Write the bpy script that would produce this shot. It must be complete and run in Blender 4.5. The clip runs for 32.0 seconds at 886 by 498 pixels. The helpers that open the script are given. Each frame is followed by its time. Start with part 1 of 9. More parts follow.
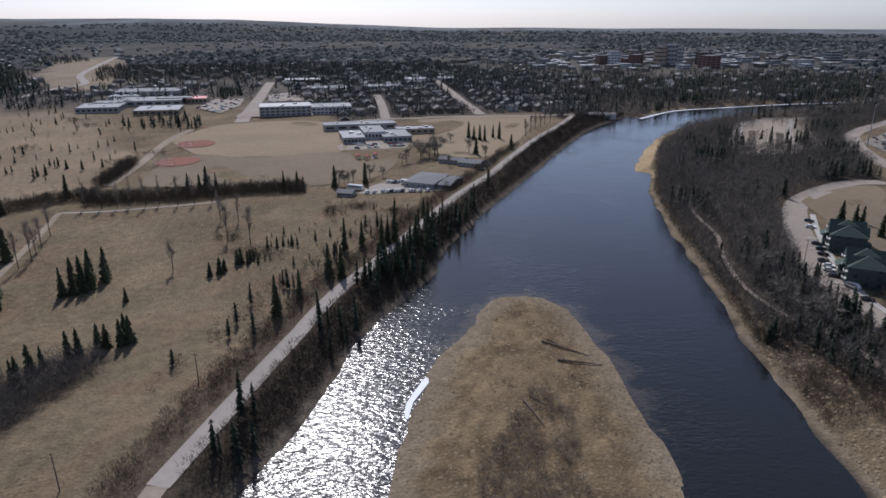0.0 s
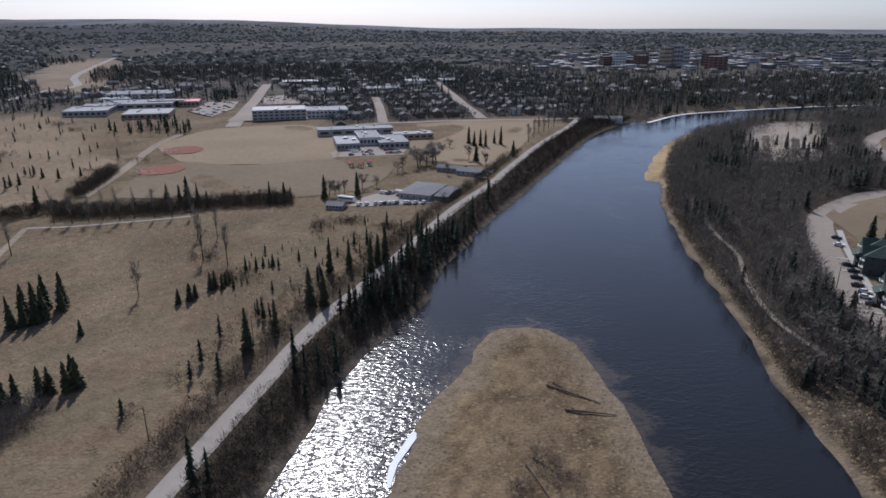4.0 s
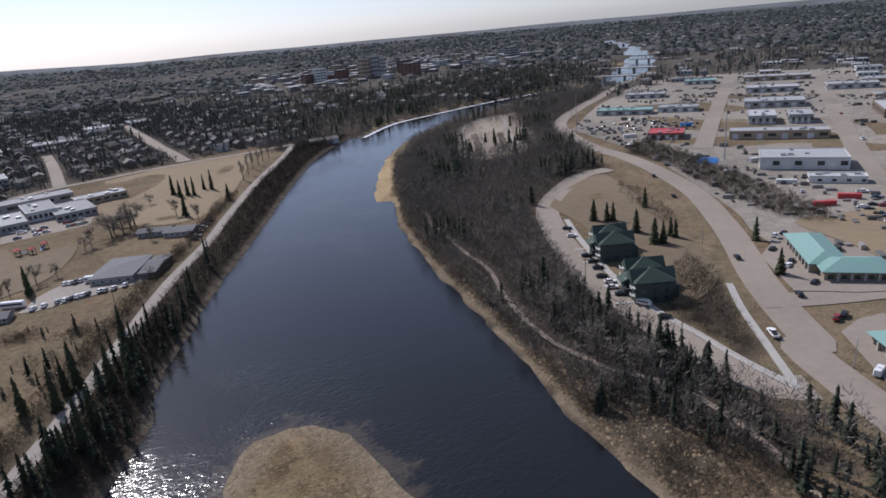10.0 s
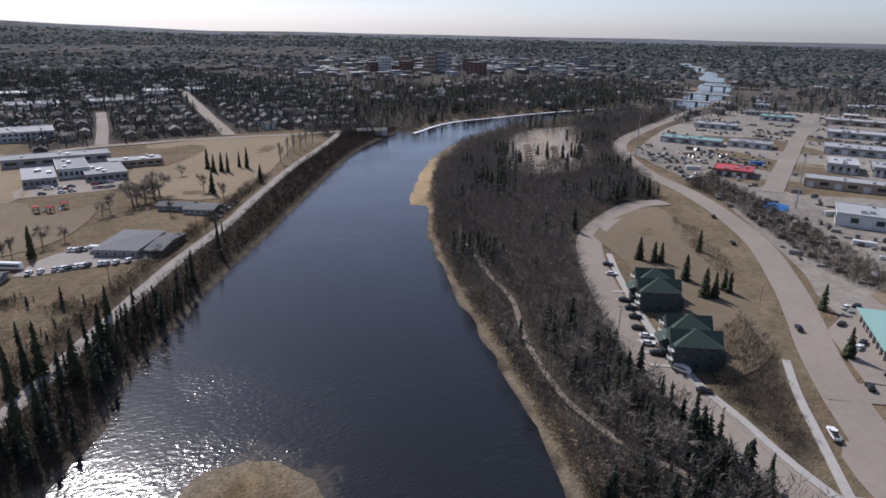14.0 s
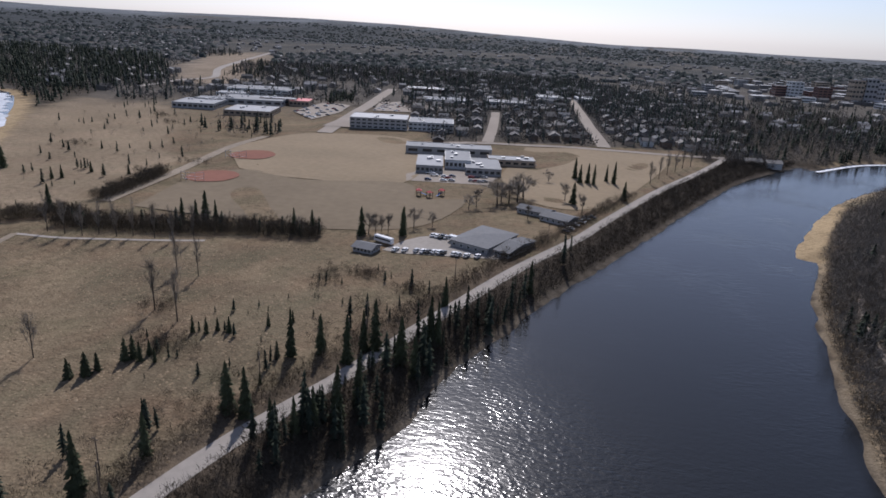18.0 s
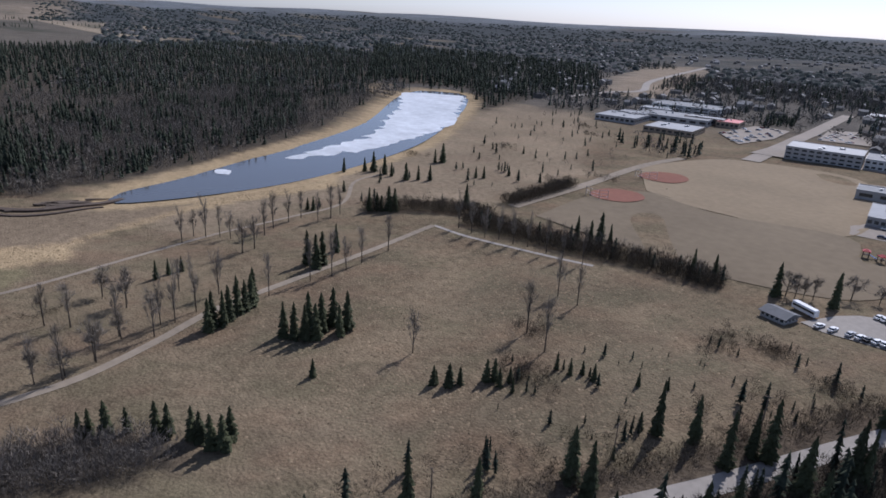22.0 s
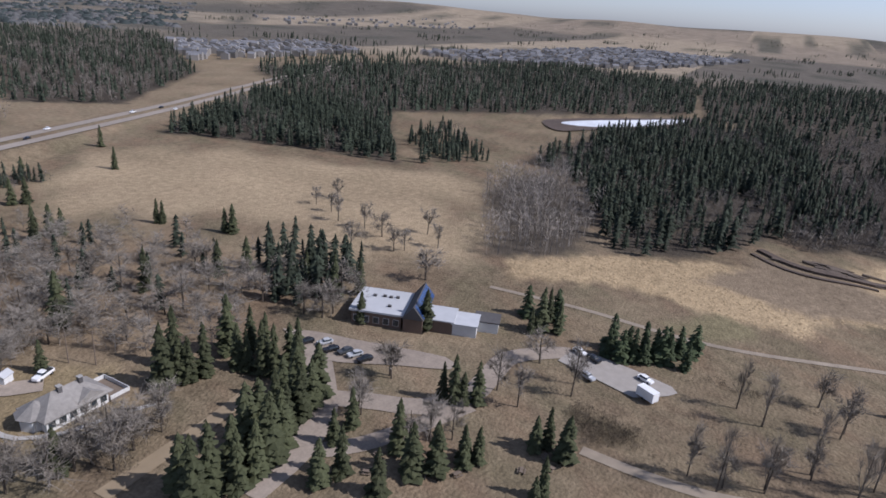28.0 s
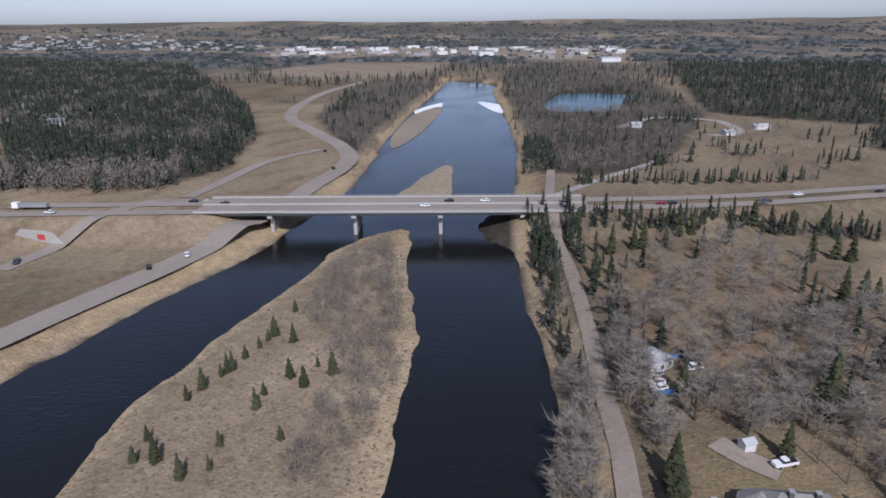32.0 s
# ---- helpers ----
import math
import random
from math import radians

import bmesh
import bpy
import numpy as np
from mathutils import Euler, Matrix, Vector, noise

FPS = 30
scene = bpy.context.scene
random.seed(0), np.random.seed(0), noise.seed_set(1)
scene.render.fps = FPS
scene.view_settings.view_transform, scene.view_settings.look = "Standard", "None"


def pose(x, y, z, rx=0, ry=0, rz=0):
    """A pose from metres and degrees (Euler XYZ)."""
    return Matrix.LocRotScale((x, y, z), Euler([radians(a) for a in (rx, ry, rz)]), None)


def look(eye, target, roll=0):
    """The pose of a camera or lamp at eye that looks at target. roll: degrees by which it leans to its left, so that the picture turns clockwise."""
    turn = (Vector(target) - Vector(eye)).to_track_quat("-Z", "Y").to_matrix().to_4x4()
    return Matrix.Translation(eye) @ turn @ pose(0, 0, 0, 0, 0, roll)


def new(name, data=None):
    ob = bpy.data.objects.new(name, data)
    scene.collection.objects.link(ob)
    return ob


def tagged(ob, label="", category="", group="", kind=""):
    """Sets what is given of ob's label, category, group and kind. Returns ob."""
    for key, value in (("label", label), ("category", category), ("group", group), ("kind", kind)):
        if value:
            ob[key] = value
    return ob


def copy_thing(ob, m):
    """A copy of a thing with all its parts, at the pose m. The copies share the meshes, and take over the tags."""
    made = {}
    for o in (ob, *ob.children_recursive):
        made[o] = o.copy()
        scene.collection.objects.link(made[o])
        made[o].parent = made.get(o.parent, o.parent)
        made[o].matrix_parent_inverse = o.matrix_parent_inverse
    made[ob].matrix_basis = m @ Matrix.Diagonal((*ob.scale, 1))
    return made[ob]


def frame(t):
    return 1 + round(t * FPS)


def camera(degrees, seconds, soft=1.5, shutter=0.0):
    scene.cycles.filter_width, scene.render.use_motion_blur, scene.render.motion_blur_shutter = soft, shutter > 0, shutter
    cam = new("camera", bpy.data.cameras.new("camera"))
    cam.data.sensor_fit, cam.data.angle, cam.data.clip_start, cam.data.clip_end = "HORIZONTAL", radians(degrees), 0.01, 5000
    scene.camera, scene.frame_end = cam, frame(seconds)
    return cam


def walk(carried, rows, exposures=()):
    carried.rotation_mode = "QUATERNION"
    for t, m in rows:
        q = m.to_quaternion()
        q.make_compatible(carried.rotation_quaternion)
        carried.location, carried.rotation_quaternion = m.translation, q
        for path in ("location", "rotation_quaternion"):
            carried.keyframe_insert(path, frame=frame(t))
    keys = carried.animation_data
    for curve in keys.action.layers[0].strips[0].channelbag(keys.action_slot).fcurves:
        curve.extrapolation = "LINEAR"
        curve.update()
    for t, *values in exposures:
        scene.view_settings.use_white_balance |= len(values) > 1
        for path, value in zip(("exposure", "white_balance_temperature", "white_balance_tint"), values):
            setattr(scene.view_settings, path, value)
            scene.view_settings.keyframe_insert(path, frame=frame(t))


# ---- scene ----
cam = camera(69.3, 32.0, 1.65)
PATH = [
    (0, (0.0, -0.0, 95.99), (0.03, 94.16, 62.33), 0.16),
    (0.5, (0.52, 2.46, 95.8), (0.4, 96.68, 62.28), 0.12),
    (1, (1.18, 6.23, 95.54), (1.01, 100.45, 62.05), 0.14),
    (1.5, (1.19, 9.19, 95.91), (1.04, 103.38, 62.32), 0.14),
    (2, (1.41, 13.15, 95.46), (1.32, 107.36, 61.93), 0.15),
    (2.5, (2.16, 16.12, 95.86), (1.85, 110.31, 62.27), 0.15),
    (3, (2.5, 19.51, 95.66), (2.16, 113.71, 62.08), 0.20),
    (3.5, (2.83, 23.01, 95.8), (2.48, 117.19, 62.18), 0.15),
    (5.5, (4.37, 37.0, 95.75), (3.88, 131.21, 62.23), 0.14),
    (6, (4.9, 40.42, 95.73), (4.37, 134.64, 62.22), 0.15),
    (6.5, (5.4, 44.32, 96.02), (4.85, 138.51, 62.45), 0.16),
    (7, (5.69, 48.18, 96.28), (5.15, 142.38, 62.69), 0.24),
    (7.5, (6.81, 51.92, 96.47), (8.43, 146.12, 62.94), -1.10),
    (8, (7.59, 55.71, 96.59), (13.5, 149.77, 63.15), -1.99),
    (8.5, (8.59, 59.34, 96.75), (20.04, 152.91, 63.38), -2.13),
    (9, (10.44, 62.45, 96.96), (28.11, 155.08, 63.69), -2.81),
    (9.5, (12.26, 65.63, 96.95), (39.13, 156.1, 63.88), -4.29),
    (10, (14.14, 67.84, 97.05), (51.9, 154.42, 64.23), -5.24),
    (10.5, (16.42, 70.48, 97.43), (61.95, 153.19, 64.47), -2.67),
    (11, (18.71, 72.99, 97.25), (65.88, 154.74, 64.21), 0.53),
    (11.5, (20.93, 75.64, 97.13), (68.01, 157.47, 64.15), 0.61),
    (12, (23.61, 78.07, 96.94), (68.71, 161.02, 63.99), 1.03),
    (12.5, (26.31, 81.12, 96.65), (68.12, 165.76, 63.7), 1.81),
    (13, (28.9, 83.88, 96.47), (66.87, 170.31, 63.48), 1.99),
    (13.5, (31.12, 86.64, 96.45), (65.94, 174.36, 63.41), 1.31),
    (15.5, (33.97, 96.58, 93.07), (48.96, 190.21, 61.29), 3.06),
    (16, (35.47, 99.82, 93.85), (43.18, 194.2, 61.71), 3.21),
    (16.5, (36.35, 103.2, 93.95), (36.78, 197.8, 61.54), 3.57),
    (17, (37.12, 106.61, 93.91), (29.62, 200.88, 61.4), 3.58),
    (17.5, (36.86, 110.61, 93.72), (21.97, 203.94, 61.01), 3.30),
    (18, (35.51, 114.2, 92.92), (14.01, 206.23, 60.26), 3.28),
    (18.5, (34.81, 117.42, 92.99), (6.35, 207.49, 60.15), 3.33),
    (19, (33.65, 120.5, 92.89), (-0.98, 208.33, 59.93), 3.26),
    (19.5, (32.84, 123.74, 92.98), (-8.2, 208.68, 59.78), 3.29),
    (20, (30.46, 127.03, 92.52), (-17.14, 208.43, 59.23), 3.56),
    (20.5, (28.97, 130.14, 92.8), (-25.98, 206.66, 59.28), 4.14),
    (21, (27.1, 132.95, 92.84), (-34.22, 204.41, 59.17), 3.83),
    (21.5, (24.55, 135.0, 93.55), (-42.22, 201.25, 59.59), 3.33),
    (22, (21.57, 138.08, 93.22), (-49.65, 199.44, 59.13), 3.03),
    (22.5, (18.64, 140.45, 93.09), (-56.68, 196.65, 58.89), 3.12),
    (23, (14.33, 143.22, 91.95), (-65.48, 192.89, 57.84), 3.61),
    (23.5, (10.82, 145.9, 91.49), (-72.69, 189.01, 57.32), 3.18),
    (24, (7.08, 147.5, 91.65), (-79.22, 184.6, 57.34), 2.59),
    (24.5, (3.08, 148.63, 91.58), (-85.34, 180.22, 57.17), 2.74),
    (26.5, (-12.99, 151.55, 89.47), (-106.25, 142.69, 54.47), 4.53),
    (27, (-17.43, 150.93, 89.14), (-109.28, 132.77, 54.0), 3.99),
    (27.5, (-21.87, 149.98, 88.92), (-111.09, 121.71, 53.7), 3.97),
    (28, (-25.77, 148.72, 89.16), (-110.65, 109.32, 53.9), 4.67),
    (28.5, (-29.47, 146.75, 89.17), (-108.4, 96.51, 53.88), 4.84),
    (29, (-32.8, 144.51, 88.48), (-103.81, 83.37, 53.56), 4.96),
    (29.5, (-36.09, 142.61, 88.39), (-95.67, 70.16, 53.74), 5.17),
    (30, (-38.93, 139.69, 88.12), (-84.29, 57.45, 53.77), 5.44),
    (30.5, (-40.91, 136.29, 87.87), (-70.87, 47.2, 53.76), 5.40),
    (31, (-41.18, 133.33, 88.11), (-55.15, 40.28, 54.26), 5.25),
    (31.5, (-41.27, 130.26, 87.86), (-40.19, 36.04, 54.35), 3.86),
    (32, (-41.83, 126.97, 87.93), (-34.55, 33.02, 54.48), -0.54),
]
EXPOSURES = [(0, 0.03, 5780, 17), (7, 0.07, 5680, 17), (11, 0.18, 5930, 18), (16, 0.15, 5860, 18), (20, 0.03, 5850, 18), (22.5, 0.12, 5560, 18), (24, 0.18, 5600, 18), (27, 0.36, 5680, 19), (29, 0.3, 5680, 19), (32, 0.12, 5600, 19)]
SKY_STRENGTH, SUN_STRENGTH = 0.088, 3.7
walk(cam, [(t, look(eye, target, roll)) for t, eye, target, roll in PATH], EXPOSURES)

# ---- world and sun ----
SUN_AZ, SUN_EL = -14.0, 43.0
world = bpy.data.worlds.new("world")
scene.world = world
world.use_nodes = True
wn = world.node_tree.nodes
sky = wn.new("ShaderNodeTexSky")
sky.sky_type, sky.sun_disc = "NISHITA", False
sky.sun_elevation, sky.sun_rotation = radians(SUN_EL), radians(SUN_AZ % 360)
sky.air_density, sky.dust_density, sky.ozone_density, sky.altitude = 1.0, 1.35, 1.0, 850
haze = wn.new("ShaderNodeHueSaturation")
haze.inputs["Saturation"].default_value = 0.62
world.node_tree.links.new(sky.outputs[0], haze.inputs["Color"])
tint = wn.new("ShaderNodeVectorMath")
tint.operation = "MULTIPLY"
tint.inputs[1].default_value = (0.94, 0.99, 1.08)
world.node_tree.links.new(haze.outputs[0], tint.inputs[0])
world.node_tree.links.new(tint.outputs[0], wn["Background"].inputs[0])
wn["Background"].inputs[1].default_value = SKY_STRENGTH
lamp = bpy.data.lights.new("sun", "SUN")
lamp.energy, lamp.angle, lamp.color = SUN_STRENGTH, radians(0.6), (1.0, 0.935, 0.83)
sun = new("sun", lamp)
az, el = radians(SUN_AZ), radians(SUN_EL)
sun_dir = Vector((math.sin(az) * math.cos(el), math.cos(az) * math.cos(el), math.sin(el)))
sun.matrix_world = look(sun_dir * 1000, (0, 0, 0))

# ---- materials ----
def material(name, color, rough=0.85, var=0.25, scale=1.0, bump=0.0, bump_scale=2.0, metal=0.0, big=0.15, rand=0.0, spec=0.3, attr=None, island=0.0, fine=0.0):
    """A procedural surface: grain and blotches round one base colour, with fine relief."""
    m = bpy.data.materials.new(name)
    m.use_nodes = True
    nt = m.node_tree
    b = nt.nodes["Principled BSDF"]
    b.inputs["Roughness"].default_value, b.inputs["Metallic"].default_value = rough, metal
    b.inputs["Specular IOR Level"].default_value = spec
    geo = nt.nodes.new("ShaderNodeNewGeometry")
    pos = geo.outputs["Position"]
    def noise_of(s, detail=4):
        n = nt.nodes.new("ShaderNodeTexNoise")
        n.inputs["Scale"].default_value, n.inputs["Detail"].default_value = s, detail
        nt.links.new(pos, n.inputs["Vector"])
        return n.outputs["Fac"]
    def math_of(op, a, c):
        n = nt.nodes.new("ShaderNodeMath")
        n.operation = op
        for k, v in enumerate((a, c)):
            if isinstance(v, (int, float)):
                n.inputs[k].default_value = v
            else:
                nt.links.new(v, n.inputs[k])
        return n.outputs[0]
    fac = math_of("ADD", math_of("MULTIPLY", math_of("SUBTRACT", noise_of(scale), 0.5), var * 2.6), 1.0)
    fac = math_of("ADD", fac, math_of("MULTIPLY", math_of("SUBTRACT", noise_of(scale * 0.06, 3), 0.5), big * 3.0))
    if fine:
        fac = math_of("ADD", fac, math_of("MULTIPLY", math_of("SUBTRACT", noise_of(scale * 4.0, 3), 0.5), fine * 2.6))
    if rand:
        oi = nt.nodes.new("ShaderNodeObjectInfo")
        fac = math_of("ADD", fac, math_of("MULTIPLY", math_of("SUBTRACT", oi.outputs["Random"], 0.5), rand))
    if island:
        fac = math_of("ADD", fac, math_of("MULTIPLY", math_of("SUBTRACT", geo.outputs["Random Per Island"], 0.5), island))
    mul = nt.nodes.new("ShaderNodeVectorMath")
    mul.operation = "SCALE"
    if attr:
        at = nt.nodes.new("ShaderNodeAttribute")
        at.attribute_name = attr
        nt.links.new(at.outputs["Color"], mul.inputs[0])
    else:
        mul.inputs[0].default_value = color
    nt.links.new(fac, mul.inputs["Scale"])
    nt.links.new(mul.outputs[0], b.inputs["Base Color"])
    if bump:
        bp = nt.nodes.new("ShaderNodeBump")
        bp.inputs["Strength"].default_value, bp.inputs["Distance"].default_value = min(bump, 1.0), max(bump, 0.05) * 0.5
        nt.links.new(noise_of(bump_scale, 5), bp.inputs["Height"])
        nt.links.new(bp.outputs[0], b.inputs["Normal"])
    return m


def water_material(name, color, rough, calm, riffle, scale, ior=1.33, bed=None):
    """Water with small waves. With a bed colour it reads the sheet's own depth: red is how shallow, green how broken the water runs."""
    m = bpy.data.materials.new(name)
    m.use_nodes = True
    nt = m.node_tree
    b = nt.nodes["Principled BSDF"]
    b.inputs["Base Color"].default_value = (*color, 1)
    b.inputs["Roughness"].default_value, b.inputs["IOR"].default_value = rough, ior
    geo = nt.nodes.new("ShaderNodeNewGeometry")

    def put(kind, **inputs):
        n = nt.nodes.new(kind)
        for key, v in inputs.items():
            key = key.replace("_", " ")
            if isinstance(v, bpy.types.NodeSocket):
                nt.links.new(v, n.inputs[key])
            else:
                n.inputs[key].default_value = v
        return n

    def mixed(op, a, c):
        n = nt.nodes.new("ShaderNodeMath")
        n.operation = op
        for k, v in enumerate((a, c)):
            if isinstance(v, bpy.types.NodeSocket):
                nt.links.new(v, n.inputs[k])
            else:
                n.inputs[k].default_value = v
        return n.outputs[0]
    turned = put("ShaderNodeMapping", Vector=geo.outputs["Position"], Scale=(0.55, 1.15, 1.0), Rotation=(0, 0, radians(-15))).outputs[0]
    fine = put("ShaderNodeTexNoise", Vector=turned, Scale=scale * 1.9, Detail=2.0).outputs["Fac"]
    mid = put("ShaderNodeTexNoise", Vector=turned, Scale=scale * 0.7, Detail=1.0, Distortion=0.6).outputs["Fac"]
    swell = put("ShaderNodeTexNoise", Vector=turned, Scale=scale * 0.24, Detail=2.0, Distortion=0.8).outputs["Fac"]
    height = mixed("ADD", mixed("ADD", mixed("MULTIPLY", fine, 0.16), mid), mixed("MULTIPLY", swell, 0.7))
    patch = put("ShaderNodeTexNoise", Vector=geo.outputs["Position"], Scale=0.022, Detail=4.0).outputs["Fac"]
    breeze = nt.nodes.new("ShaderNodeMapRange")
    breeze.interpolation_type = "SMOOTHSTEP"
    for k, v in enumerate((0.4, 0.68, 0.3, 1.15)):
        breeze.inputs[k + 1].default_value = v
    nt.links.new(patch, breeze.inputs[0])
    steep = mixed("MULTIPLY", breeze.outputs[0], calm)
    if bed:
        at = nt.nodes.new("ShaderNodeAttribute")
        at.attribute_name = "depth"
        sep = nt.nodes.new("ShaderNodeSeparateColor")
        nt.links.new(at.outputs["Color"], sep.inputs[0])
        steep = mixed("ADD", steep, mixed("MULTIPLY", sep.outputs[1], riffle))
        nt.links.new(mixed("ADD", mixed("ADD", mixed("MULTIPLY", sep.outputs[1], 0.12), mixed("MULTIPLY", breeze.outputs[0], 0.02)), rough), b.inputs["Roughness"])
        weed = put("ShaderNodeTexNoise", Vector=geo.outputs["Position"], Scale=0.28, Detail=6.0, Distortion=1.4).outputs["Fac"]
        show = nt.nodes.new("ShaderNodeMapRange")
        show.interpolation_type = "SMOOTHSTEP"
        for k, v in enumerate((0.42, 0.95, 0.0, 1.0)):
            show.inputs[k + 1].default_value = v
        nt.links.new(mixed("ADD", sep.outputs[0], mixed("MULTIPLY", mixed("SUBTRACT", weed, 0.5), 1.3)), show.inputs[0])
        mix = nt.nodes.new("ShaderNodeMix")
        mix.data_type = "RGBA"
        cs = [q for q in mix.inputs if q.type == "RGBA"]
        cs[0].default_value, cs[1].default_value = (*color, 1), (*bed, 1)
        nt.links.new(mixed("MULTIPLY", show.outputs[0], sep.outputs[0]), mix.inputs[0])
        nt.links.new([q for q in mix.outputs if q.type == "RGBA"][0], b.inputs["Base Color"])
    bp = nt.nodes.new("ShaderNodeBump")
    bp.inputs["Distance"].default_value = 0.4
    nt.links.new(steep, bp.inputs["Strength"])
    nt.links.new(height, bp.inputs["Height"])
    nt.links.new(bp.outputs[0], b.inputs["Normal"])
    return m


